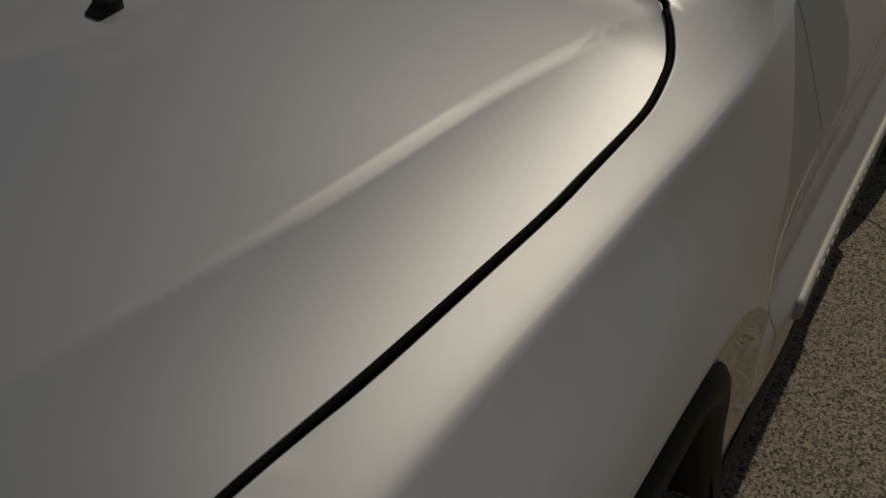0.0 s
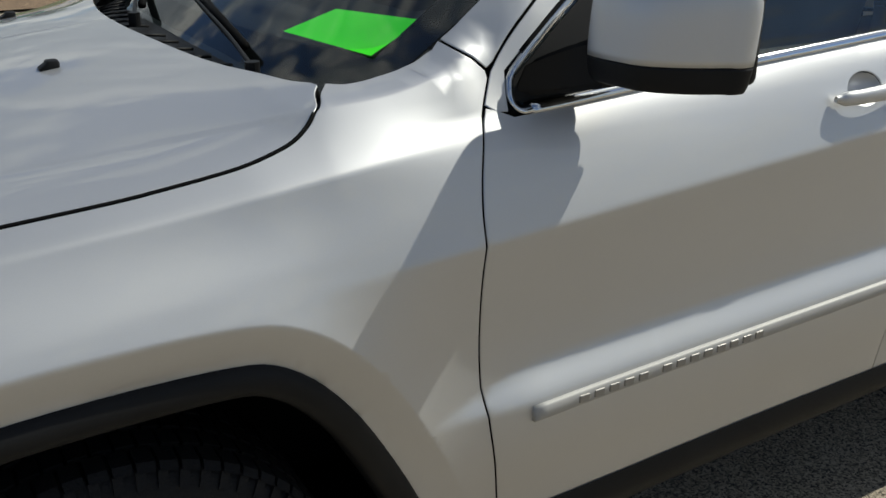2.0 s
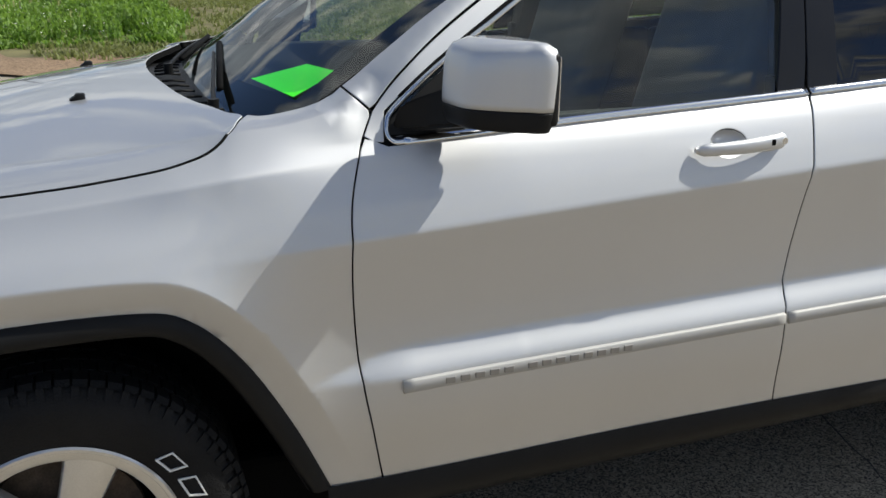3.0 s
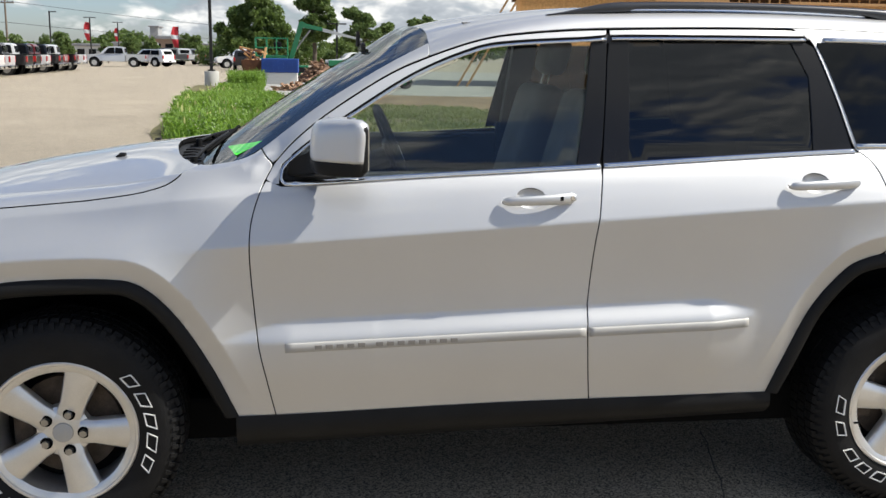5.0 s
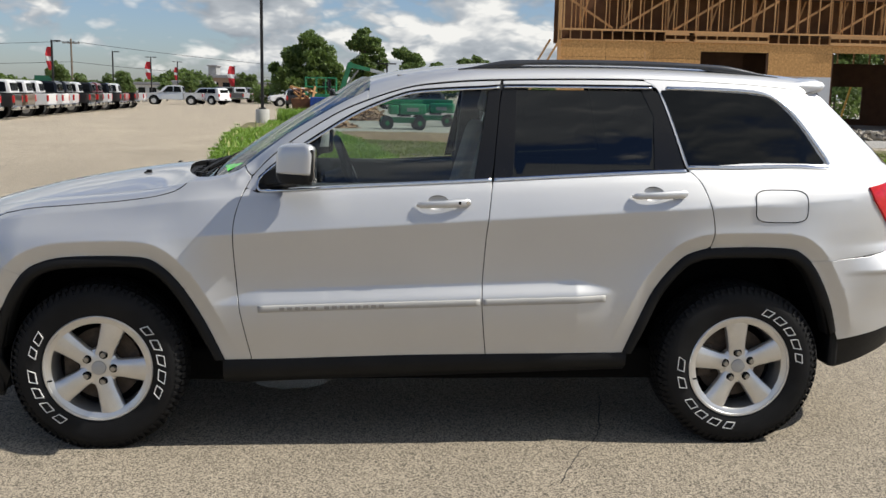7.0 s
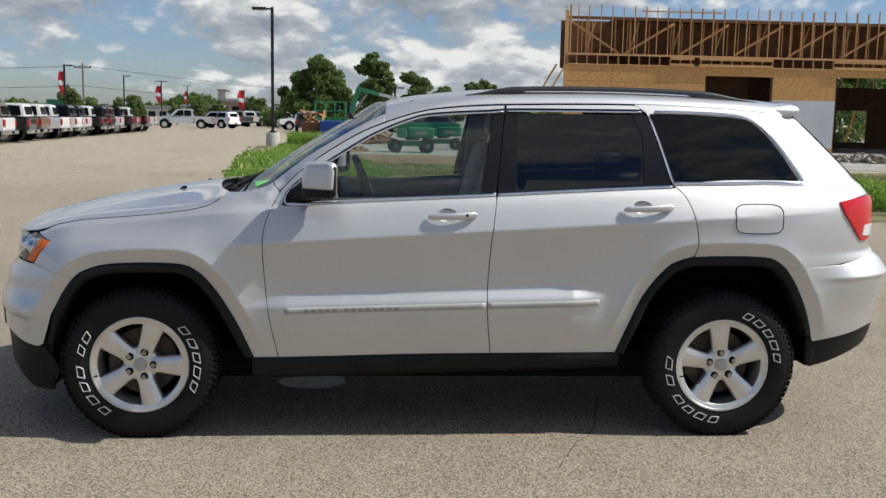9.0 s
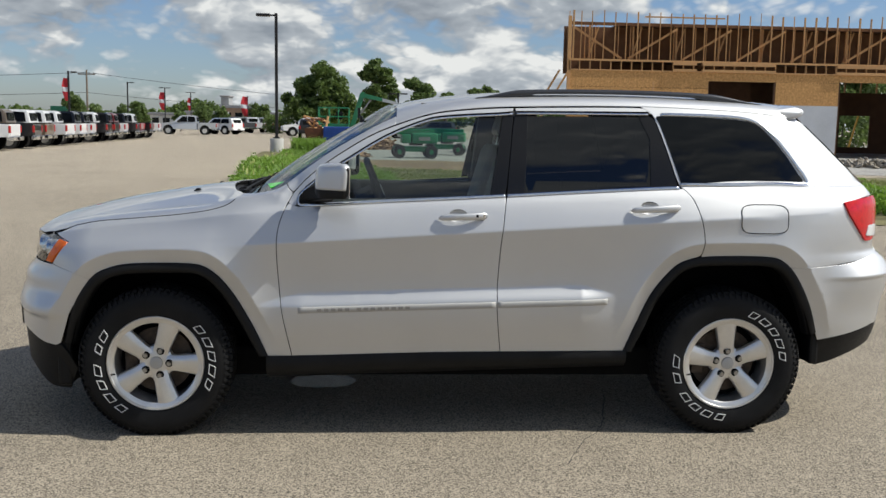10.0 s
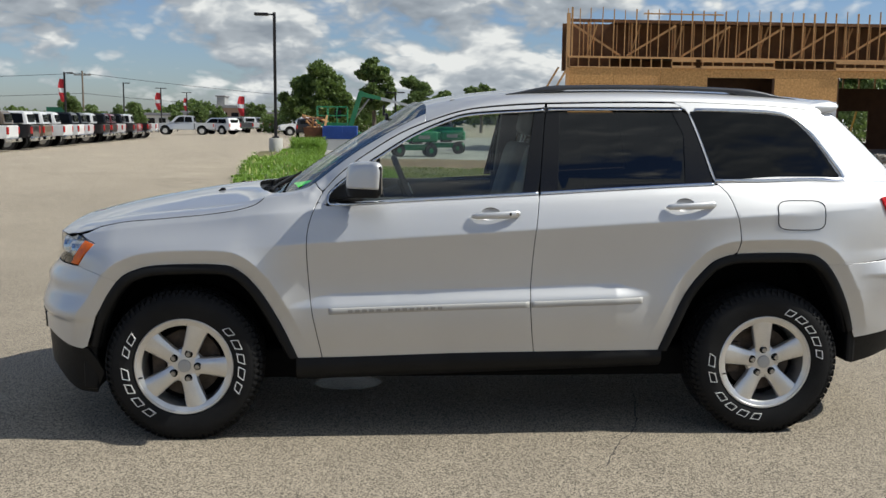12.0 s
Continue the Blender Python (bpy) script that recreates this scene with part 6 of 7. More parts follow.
tall = scatter([(-1.5, 12.9), (-1.9, 14.8), (-2.3, 18.5), (-2.85, 24), (-3.5, 31), (-4.3, 39), (-4.7, 43), (-3.6, 45), (-1.6, 36), (-0.8, 28), (0.6, 22), (1.8, 17), (1.2, 12.5)], 5200, lambda x, y: 0.0 if (y > 33 and x < -3.1) else 0.25 + 0.75 * step(-0.3, 0.35, noise.noise(Vector((x * 0.5, y * 0.35, 2)))))
th = np.array([0.14 + 0.26 * step(-0.4, 0.5, noise.noise(Vector((x * 0.4, y * 0.25, 6)))) + 0.10 * step(16, 26, y) * (1 - step(28, 32, y)) for x, y in tall])
blades("tall_weeds", tall, np.full(len(tall), 0.02), th, 0.045, 10, WEED, "tall bright green weeds at the lot's edge", 0.6)
short = scatter([(-0.8, 11.2), (-1.0, 27), (8, 24), (14, 23), (29, 24), (29, 19.5), (16, 18), (8, 13.5), (2, 11)], 9000, lambda x, y: 0.15 + 0.85 * step(-0.35, 0.3, noise.noise(Vector((x * 0.4, y * 0.4, 4)))))
blades("rough_grass", short, np.full(len(short), 0.03), np.full(len(short), 0.17), 0.022, 7, DRYGRASS, "rough green grass", 0.8)
def clear_of_post(x, y):
    """0 in the strip that stays low before the lamp post's base."""
    return 0.0 if y > 16 and abs(x - (1.0 - 4.95 * (y + 4) / 46.6)) < 0.75 else 1.0


def stalks(poly, n, h0, h1):
    xy = scatter(poly, n, lambda x, y: clear_of_post(x, y) * (0.1 + 0.9 * step(-0.1, 0.4, noise.noise(Vector((x * 0.7, y * 0.5, 12))))))
    h = rng.uniform(h0, h1, len(xy))
    blades("weed_stalks", xy, np.full(len(xy), 0.02), h, 0.022, 6, WEED, "tall thin weed stalks rising from the verge", 0.45)
    for lift in (0.3, 0.5, 0.7, 0.9):
        blades("weed_leaves", xy, 0.02 + h * lift * 0.8, np.full(len(xy), 0.09), 0.028, 8, WEED, "small bright leaves on tall weeds", 1.2)


stalks([(-1.5, 13.2), (-1.9, 14.8), (-2.3, 18.5), (-2.85, 24), (-3.5, 31), (-3.4, 36), (-1.6, 36), (-0.8, 28), (0.6, 22), (1.4, 17), (1.0, 12.5)], 700, 0.30, 0.62)
stalks([(-3.3, 37), (-3.3, 44), (-1.6, 44), (-1.4, 37)], 420, 0.6, 1.0)
stalks([(9.6, 11.2), (12.5, 10.8), (15, 14), (12, 17), (10.0, 15)], 420, 0.35, 0.65)
PETAL = mat("white petals", (0.55, 0.56, 0.44), 0.8, 0, 0.15, 4, 60)
bloom = scatter([(-1.6, 13.4), (-2.3, 18), (-2.6, 22), (0.4, 22), (1.4, 17), (1.0, 13)], 420)
blades("small_flowers", bloom, np.random.default_rng(8).uniform(0.12, 0.36, len(bloom)), np.full(len(bloom), 0.02), 0.02, 2, PETAL, "tiny white flowers among the weeds", 1.5)
SEED = mat("pale seed heads", (0.42, 0.44, 0.16), 0.9, 0, 0.3, 4, 60)
few = scatter([(-1.5, 13.2), (-2.2, 18.5), (-3.3, 31), (-3.1, 36), (-2, 36), (0.5, 22), (1.0, 13)], 60)
blades("seed_heads", few, np.full(len(few), 0.30), np.full(len(few), 0.18), 0.03, 3, SEED, "dry pale seed heads among the weeds", 0.4)


def crown_leaves(blobs, count, size, seed):
    g = np.random.default_rng(seed)
    wts = np.array([b[3] ** 2 for b in blobs])
    pick = g.choice(len(blobs), count, p=wts / wts.sum())
    c = np.array([b[:3] for b in blobs])[pick]
    r = np.array([b[3] for b in blobs])[pick]
    d = g.normal(0, 1, (count, 3))
    d /= np.linalg.norm(d, axis=1)[:, None]
    rad = r * g.uniform(0.15, 1.0, count) ** 0.45
    lump = np.array([1 + 0.35 * noise.noise(Vector(q * 2.2 + p)) for q, p in zip(d, c)])
    p = c + d * (rad * lump)[:, None] * np.array([1, 1, 0.85])
    e1 = g.normal(0, 1, (count, 3))
    e1 /= np.linalg.norm(e1, axis=1)[:, None]
    e2 = np.cross(e1, g.normal(0, 1, (count, 3)))
    e2 /= np.linalg.norm(e2, axis=1)[:, None]
    s = size * g.uniform(0.6, 1.5, count)[:, None]
    v = np.stack([p - e1 * s, p + e2 * s * 0.6, p + e1 * s, p - e2 * s * 0.6], axis=1).reshape(-1, 3)
    f = (np.arange(count)[:, None] * 4 + np.arange(4)[None, :])
    return v.tolist(), f.tolist()


def tree(x, y, height, blobs, count, size, seed, label, leaf=None, trunk=0.22):
    """blobs: (dx, dy, z, r) of the crown's masses; limbs run from the trunk into each."""
    t = thing("tree", label, "tree", (x, y, 0))
    g = random.Random(seed)
    top = height * 0.72
    tube("trunk", rounded([(0, 0, -0.1), (0.1, 0.05, top * 0.3), (-0.08, 0, top * 0.65), (0.05, 0, top)], 6), trunk, BARK, t, seg=8)
    for dx, dy, z, r in blobs:
        z0 = max(0.8, z - 0.6 * math.hypot(dx, dy) - r * 0.6)
        z0 = min(z0, top)
        tube("limb", rounded([(0, 0, z0), (dx * 0.4, dy * 0.4, z0 + (z - z0) * 0.55), (dx * 0.9, dy * 0.9, z + r * 0.2)], 5), 0.07, BARK, t, seg=6)
    clumps = []
    for dx, dy, z, r in blobs:
        clumps.append((dx, dy, z, r * 0.60))
        for k in range(11):
            a, h = 2.4 * k + g.uniform(-0.5, 0.5), g.uniform(-0.75, 1.0)
            w = math.sqrt(max(0.0, 1 - h * h)) * r * 0.72
            clumps.append((dx + w * math.cos(a), dy + w * math.sin(a), z + h * r * 0.70, r * g.uniform(0.24, 0.50)))
    v, f = crown_leaves(clumps, int(count * 2.0), size * 1.0, seed)
    obj("crown", v, f, leaf or LEAF, t, smooth=False)
    return t


tree(-5.6, 110, 8.8, [(-0.6, 0, 6.3, 2.1), (1.0, 0.4, 5.6, 1.9), (-2.2, 0.5, 5.0, 1.7), (2.2, -0.3, 4.0, 1.7), (-3.6, 0, 3.4, 1.7), (0, -0.6, 3.4, 2.2), (-1.8, -0.4, 2.6, 2.0), (3.2, 0, 2.5, 1.5), (-0.3, 0, 7.6, 1.0)], 11500, 0.17, 1, "broad dark green tree beyond the lot")
tree(0.6, 100, 8.6, [(-0.2, 0, 7.4, 1.1), (-0.9, 0, 6.3, 0.9), (0.9, 0, 6.3, 1.2), (1.6, 0, 5.0, 1.0), (-0.2, 0, 5.0, 1.3), (0.8, 0, 3.7, 1.4), (-0.6, 0, 3.4, 1.2), (-1.7, 0, 6.7, 0.35)], 4200, 0.16, 2, "tall sparse green tree beyond the lot")
tree(5.2, 95, 6.4, [(-0.7, 0, 5.3, 0.95), (0.4, 0, 4.6, 1.1), (-0.3, 0, 3.5, 1.3), (1.2, 0, 3.5, 1.0), (-1.3, 0, 5.7, 0.5)], 2900, 0.15, 3, "young green tree beyond the building yard", LEAFLIGHT)
tree(8.3, 102, 5.2, [(0, 0, 4.2, 0.9), (0.5, 0, 3.2, 1.0), (-0.6, 0, 3.0, 0.9)], 1500, 0.17, 4, "young green tree beyond the building yard", LEAFLIGHT)
tree(15.6, 130, 6.8, [(-1.3, 0, 5.6, 1.0), (0.4, 0, 5.8, 1.1), (1.6, 0, 5.2, 1.1), (0, 0, 4.0, 1.8)], 2400, 0.2, 5, "green tree behind the building yard", LEAFLIGHT)
for x, y, h, s in ((-43.5, 140, 4.6, 21), (-27.3, 110, 3.6, 22), (-20.6, 128, 3.4, 23), (-35.0, 120, 3.4, 24), (-17.5, 150, 4.2, 25)):
    tree(x, y, h, [(0, 0, h * 0.72, h * 0.26), (h * 0.14, 0, h * 0.5, h * 0.26), (-h * 0.15, 0, h * 0.48, h * 0.24)], 1300, 0.16, s, "small green street tree at the lot's far side", LEAFLIGHT, 0.09)


def far_woods(name, x0, x1, y, h0, h1, n, seed):
    g = random.Random(seed)
    blobs = []
    for k in range(n):
        x = x0 + (x1 - x0) * (k + g.random()) / n
        h = h0 + (h1 - h0) * abs(noise.noise(Vector((x * 0.05, y * 0.05, seed)))) * 2
        blobs += [(x, y + g.uniform(-4, 4), h * 0.55, h * 0.5), (x + g.uniform(-2, 2), y, h * 0.8, h * 0.28)]
    v, f = crown_leaves(blobs, n * 260, 0.45, seed)
    tagged(obj(name, v, f, LEAF, smooth=False), "dark wooded skyline far behind the lot", "trees", kind="stuff")


far_woods("far_woods", -150, -60, 300, 3.5, 6, 40, 31)
far_woods("far_woods", -58, -18, 270, 3, 5.5, 30, 32)
far_woods("far_woods", -20, 120, 240, 3, 6.5, 70, 33)


def shrubs(x, y, r, n, seed, leaf=LEAFLIGHT, label="green shrubs beyond the half-built building"):
    v, f = crown_leaves([(x, y, r * 0.7, r), (x + r * 1.4, y + 1, r * 0.6, r * 0.8), (x - r * 1.3, y + 1, r * 0.6, r * 0.9), (x + r * 0.4, y, r * 1.5, r * 0.7)], n, 0.16, seed)
    tagged(obj("shrubs", v, f, leaf, smooth=False), label, "shrubs", kind="stuff")


shrubs(36.5, 66, 1.8, 2200, 61)
for x, y, s in ((39.5, 73, 71), (44.0, 75, 72)):
    tree(x, y, 8.0, [(0, 0, 6.2, 1.6), (1.6, 0, 5.2, 1.6), (-1.7, 0, 5.0, 1.6), (0, 0, 3.6, 1.9)], 2600, 0.17, s, "green tree behind the half-built building", LEAFLIGHT, 0.12)
tree(-35.0, 111, 5.0, [(0, 0, 3.9, 0.75), (0.5, 0, 3.1, 0.85), (-0.55, 0, 3.0, 0.8), (0.1, 0, 2.2, 0.9)], 1400, 0.14, 48, "small bright green tree beside a lamp post", LEAFLIGHT, 0.07)
for x, y, r, s in ((-9.5, 113, 1.7, 62), (-5.0, 114, 2.0, 63), (-0.8, 108, 1.8, 64), (3.4, 104, 1.5, 65)):
    shrubs(x, y, r, 2600, s, LEAF, "dark green undergrowth below the trees beyond the lot")
for x, y, h, s in ((-39.5, 150, 4.0, 41), (-31.5, 128, 3.2, 42), (-24.5, 135, 3.6, 43), (-29.0, 160, 4.6, 44), (-21.5, 170, 5.0, 45), (-14.5, 160, 4.6, 46), (-24.0, 118, 2.8, 47)):
    tree(x, y, h, [(0, 0, h * 0.74, h * 0.22), (h * 0.16, 0, h * 0.52, h * 0.24), (-h * 0.17, 0, h * 0.5, h * 0.22), (h * 0.05, 0.2, h * 0.35, h * 0.2)], 1000, 0.15, s, "small green street tree at the lot's far side", LEAFLIGHT, 0.07)

# ==== lamp posts, wires, flags ====
POLE = mat("dark bronze pole", (0.022, 0.02, 0.02), 0.45, 0.3, 0.2, 4, 100)
FLAGRED = mat("red flag cloth", (0.55, 0.03, 0.04), 0.8, 0, 0.1, 3, 60)
FLAGWHITE = mat("white flag cloth", (0.75, 0.75, 0.75), 0.8, 0, 0.05, 3, 60)
WOODPOLE = mat("weathered utility pole", (0.16, 0.13, 0.10), 0.9, 0, 0.3, 3, 40, 0.3)


def lamp_post(x, y, h, heads=(-1,), base=True, thick=0.07):
    t = thing("lamp_post", "dark lot lamp post on a round pale concrete base", "lamp post", (x, y, 0), "lot lamp posts")
    if base:
        part("concrete_base", lathe_z([(0.33, -0.05), (0.33, 0.67), (0.31, 0.70), (0.0, 0.70)], 28), CONCRETE, t, "round concrete base", True, 50)
        part("foot_plate", boxed(-0.16, -0.16, 0.70, 0.16, 0.16, 0.78, bevel=0.01), POLE, t)
    part("post", boxed(-thick, -thick, 0.0 if not base else 0.74, thick, thick, h, bevel=0.015), POLE, t)
    for s in heads:
        part("arm", boxed(min(0, s * 0.35), -0.03, h - 0.14, max(0, s * 0.35), 0.03, h - 0.06), POLE, t)
        bm = boxed(min(s * 0.28, s * 0.95), -0.17, h - 0.16, max(s * 0.28, s * 0.95), 0.17, h - 0.03, bevel=0.03)
        part("lamp_head", bm, POLE, t, "flat dark lamp head")
    return t


def lathe_z(profile, seg):
    bm = bmesh.new()
    rings = [[bm.verts.new((r * math.cos(2 * math.pi * k / seg), r * math.sin(2 * math.pi * k / seg), z)) for k in range(seg)] if r > 0 else [bm.verts.new((0, 0, z))] for r, z in profile]
    for a, b in zip(rings, rings[1:]):
        for k in range(seg):
            if len(b) == 1:
                bm.faces.new((a[k], a[(k + 1) % seg], b[0]))
            else:
                bm.faces.new((a[k], a[(k + 1) % seg], b[(k + 1) % seg], b[k]))
    return bm


def flag(x, y, z, h=1.9, w=0.75):
    t = thing("pennant_flag", "red and white pennant hanging from a post", "flag", (x, y, z), "lot pennants")
    part("staff", cyl((0.03, 0, -z), (0.03, 0, h + 0.1), 0.04), POLE, t)
    cols = (FLAGRED, FLAGRED, FLAGWHITE, FLAGRED, FLAGRED)
    for k, c in enumerate(cols):
        z0, z1 = h * k / 5, h * (k + 1) / 5

        def fn(s, q, z0=z0, z1=z1):
            zz = z0 + (z1 - z0) * q
            ww = w * (0.55 + 0.45 * math.sin(math.pi * min(1, zz / h * 0.9 + 0.1)))
            return Vector((-ww * s, 0.10 * math.sin(3 * s + zz * 2), h - zz + 0.06 * s))
        grid_patch("flag_band", fn, 6, 4, c, t)


lamp_post(-3.95, 42.6, 6.68)
for x, y, h, heads in ((-33.5, 105, 6.6, (1,)), (-36.1, 140, 6.8, (1,)), (-36.2, 165, 6.9, (-1, 1)), (-37.6, 195, 7.0, (-1, 1)), (-9.1, 120, 4.9, (-1, 1)), (2.9, 95, 4.6, (-1, 1))):
    lamp_post(x, y, h, heads, base=False, thick=0.09)
flag(-33.6, 105, 3.3, 2.5, 0.62)
flag(-36.3, 165, 3.0, 3.0, 0.95)
flag(-37.7, 195, 3.2, 2.6, 0.6)
flag(-16.6, 125, 2.0, 2.6, 0.9)

def utility_pole(x, y, h):
    t = thing("utility_pole", "weathered wooden utility pole with a cross arm", "utility pole", (x, y, 0))
    part("pole", cyl((0, 0, 0), (0, 0, h), 0.18, 0.13), WOODPOLE, t)
    part("cross_arm", boxed(-1.3, -0.07, h - 0.75, 1.3, 0.07, h - 0.58), WOODPOLE, t)
    for dx in (-1.15, -0.4, 0.4, 1.15):
        part("insulator", cyl((dx, 0, h - 0.58), (dx, 0, h - 0.40), 0.06), POLE, t)


utility_pole(-44.9, 150, 8.9)


def wire(a, b, sag):
    pts = [Vector(a).lerp(Vector(b), t) - Vector((0, 0, sag * 4 * t * (1 - t))) for t in np.linspace(0, 1, 24)]
    o = tube("power_line", pts, 0.035, POLE, seg=5)
    tagged(o, "thin sagging overhead power line", "wire", kind="structure")


wire((-44.9, 150, 8.5), (10, 230, 6.2), 0.8)
wire((-120, 140, 6.6), (-44.9, 150, 8.5), 0.8)
wire((-120, 140, 3.6), (-44.9, 150, 5.4), 0.6)
wire((-44.9, 150, 5.4), (-10, 220, 4.4), 0.6)


# ==== parked vehicles ====
def car_paint(name, c, metal=0.3):
    return mat(name, c, 0.3, metal, 0.04, 1.5, 200, coat=0.8)


PAINTS = {"white": car_paint("white paint", (0.80, 0.80, 0.79), 0), "black": car_paint("black paint", (0.012, 0.012, 0.013)), "tan": car_paint("tan brown paint", (0.20, 0.155, 0.11)), "silver": car_paint("light silver paint", (0.60, 0.61, 0.62), 0.4), "red": car_paint("dark red paint", (0.16, 0.012, 0.015)), "grey": car_paint("dark grey paint", (0.07, 0.075, 0.08))}
DARKGLASS = mat("dark car window", (0.008, 0.009, 0.010), 0.15, 0, 0.1, 3, 50, spec=0.25)
FARRED = mat("red lamp lens", (0.42, 0.02, 0.02), 0.2, 0, 0.2, 40, 160)
FARTYRE = mat("far tyre", (0.02, 0.02, 0.02), 0.8)


def extruded(outline, y0, y1, taper=None, bevel=0.04):
    """A side outline of (x, z) given width; taper(z) narrows it with height."""
    bm = bmesh.new()
    f = bm.faces.new([bm.verts.new((x, y0, z)) for x, z in outline])
    r = bmesh.ops.extrude_face_region(bm, geom=[f])
    for v in r["geom"]:
        if isinstance(v, bmesh.types.BMVert):
            v.co.y = y1
    if taper:
        for v in bm.verts:
            v.co.y *= taper(v.co.z)
    bmesh.ops.recalc_face_normals(bm, faces=bm.faces[:])
    if bevel:
        bmesh.ops.bevel(bm, geom=bm.edges[:], offset=bevel, segments=2, affect="EDGES")
    return bm


def vehicle(kind, color, at, turn, label, group="parked vehicles"):
    """A parked vehicle; its tail stands at its own x = 0 and its nose points to -x."""
    t = thing("parked_" + kind, label, kind.replace("_", " "), at, group)
    t.rotation_euler = (0, 0, radians(turn))
    p = PAINTS[color]
    tap = lambda z: 1.0 if z < 1.16 else 1.0 - 0.30 * (z - 1.16)
    if kind == "pickup_truck":
        L, wb = 5.75, (-1.15, -4.75)
        part("bed", extruded([(-1.85, 0.55), (-0.03, 0.62), (0.0, 1.20), (-1.85, 1.22)], -0.98, 0.98, None, 0.03), p, t)
        # a flat black lid stands for the shade in the bed's hollow
        part("bed_cavity", boxed(-1.75, -0.85, 1.0, -0.12, 0.85, 1.224), GAP, t)
        part("tailgate", boxed(-0.03, -0.80, 0.68, 0.02, 0.80, 1.17, bevel=0.015), p, t)
        part("cab", extruded([(-1.90, 0.50), (-1.90, 1.22), (-2.02, 1.84), (-2.22, 1.92), (-3.35, 1.92), (-3.62, 1.84), (-4.22, 1.24), (-5.45, 1.12), (-5.70, 0.98), (-5.74, 0.55)], -0.98, 0.98, tap, 0.05), p, t)
        part("rear_window", boxed(-1.99, -0.58, 1.32, -1.890, 0.58, 1.74), DARKGLASS, t)
        glass = [[(-2.06, 1.27), (-2.16, 1.78), (-2.80, 1.82), (-2.80, 1.27)], [(-2.88, 1.27), (-2.88, 1.82), (-3.38, 1.80), (-3.88, 1.27)]]
    else:
        L, wb = 4.8, (-1.0, -3.85)
        part("body", extruded([(-0.05, 0.45), (0.0, 1.05), (-0.22, 1.66), (-0.5, 1.74), (-2.5, 1.74), (-2.8, 1.66), (-3.45, 1.12), (-4.6, 1.0), (-4.8, 0.85), (-4.82, 0.45)], -0.95, 0.95, tap, 0.06), p, t)
        part("rear_window", boxed(-0.20, -0.6, 1.16, -0.06, 0.6, 1.56), DARKGLASS, t)
        glass = [[(-0.42, 1.18), (-0.55, 1.62), (-1.5, 1.64), (-1.5, 1.18)], [(-1.58, 1.18), (-1.58, 1.64), (-2.48, 1.62), (-3.0, 1.18)]]
    for g in glass:
        for s in (-1, 1):
            q = [(x, z) for x, z in g]
            bm = bmesh.new()
            vs = [bm.verts.new((x, s * 0.99 * tap(z) + s * 0.006, z)) for x, z in q]
            bm.faces.new(vs if s < 0 else vs[::-1])
            bmesh.ops.solidify(bm, geom=bm.faces[:], thickness=0.02)
            part("side_window", bm, DARKGLASS, t)
    part("rear_bumper", boxed(-0.12, -0.95, 0.45, 0.14, 0.95, 0.64, bevel=0.03), CHROME if kind == "pickup_truck" else p, t)
    part("number_plate_recess", boxed(0.13, -0.2, 0.48, 0.145, 0.2, 0.60), GAP, t)
    part("front_bumper", boxed(-L - 0.1, -0.95, 0.45, -L + 0.1, 0.95, 0.70, bevel=0.04), CHROME, t)
    for s in (-1, 1):
        part("tail_lamp", boxed(-0.06, s * 0.90 - 0.085, 0.80, 0.035, s * 0.90 + 0.085, 1.13, bevel=0.02), FARRED, t, "red tail lamp")
        part("head_lamp", boxed(-L - 0.02, s * 0.78 - 0.14, 0.80, -L + 0.1, s * 0.78 + 0.14, 1.0, bevel=0.02), LENSWHITE, t)
        part("door_mirror", boxed(-3.75, s * 1.10 - 0.10, 1.22, -3.62, s * 1.10 + 0.10, 1.45, bevel=0.03), POLE, t)
        for x in wb:
            part("wheel_arch", cyl((x, s * 0.70, 0.46), (x, s * 0.985, 0.46), 0.50, seg=24), GAP, t)
            w = part("wheel", cyl((x, s * 0.72, 0.39), (x, s * 0.995, 0.39), 0.39, seg=24), FARTYRE, t)
            part("rim", cyl((x, s * 0.96, 0.39), (x, s * 1.005, 0.39), 0.24, seg=20), ALLOY, w)
    return t


row = [("pickup_truck", "white"), ("pickup_truck", "black"), ("pickup_truck", "tan"), ("pickup_truck", "white"), ("pickup_truck", "white"), ("pickup_truck", "white"), ("pickup_truck", "black"), ("pickup_truck", "black"), ("pickup_truck", "white"), ("pickup_truck", "black"), ("pickup_truck", "red"), ("pickup_truck", "black"), ("pickup_truck", "white")]
for k, (kd, col) in enumerate(row):
    vehicle(kd, col, (-15.6 - 0.13 * k + 0.15 * math.sin(k * 2.3), 40.5 + 2.95 * k, 0), 6 + 2 * math.sin(k * 1.7), f"{col} parked {kd.replace('_', ' ')} in a row across the lot")
vehicle("pickup_truck", "silver", (-15.6, 95, 0), 4, "light silver pickup truck parked side-on")
vehicle("sport_utility", "white", (-14.0, 98.5, 0), -30, "white sport utility car with dark windows")
for k, (kd, col, x, y, a) in enumerate([("pickup_truck", "grey", -14.6, 112, -50), ("pickup_truck", "silver", -14.2, 118, -60), ("pickup_truck", "grey", -12.5, 122, -20), ("sport_utility", "black", -13.2, 134, -70), ("pickup_truck", "white", -11.0, 128, -75), ("pickup_truck", "red", -9.4, 132, -80), ("sport_utility", "grey", -8.3, 134, -80), ("pickup_truck", "white", -7.0, 136, -80)]):
    vehicle(kd, col, (x, y, 0), a, f"{col} {kd.replace('_', ' ')} parked at the lot's far end")
vehicle("sport_utility", "black", (-5.4, 84, 0), -85, "dark parked car beyond the weeds")
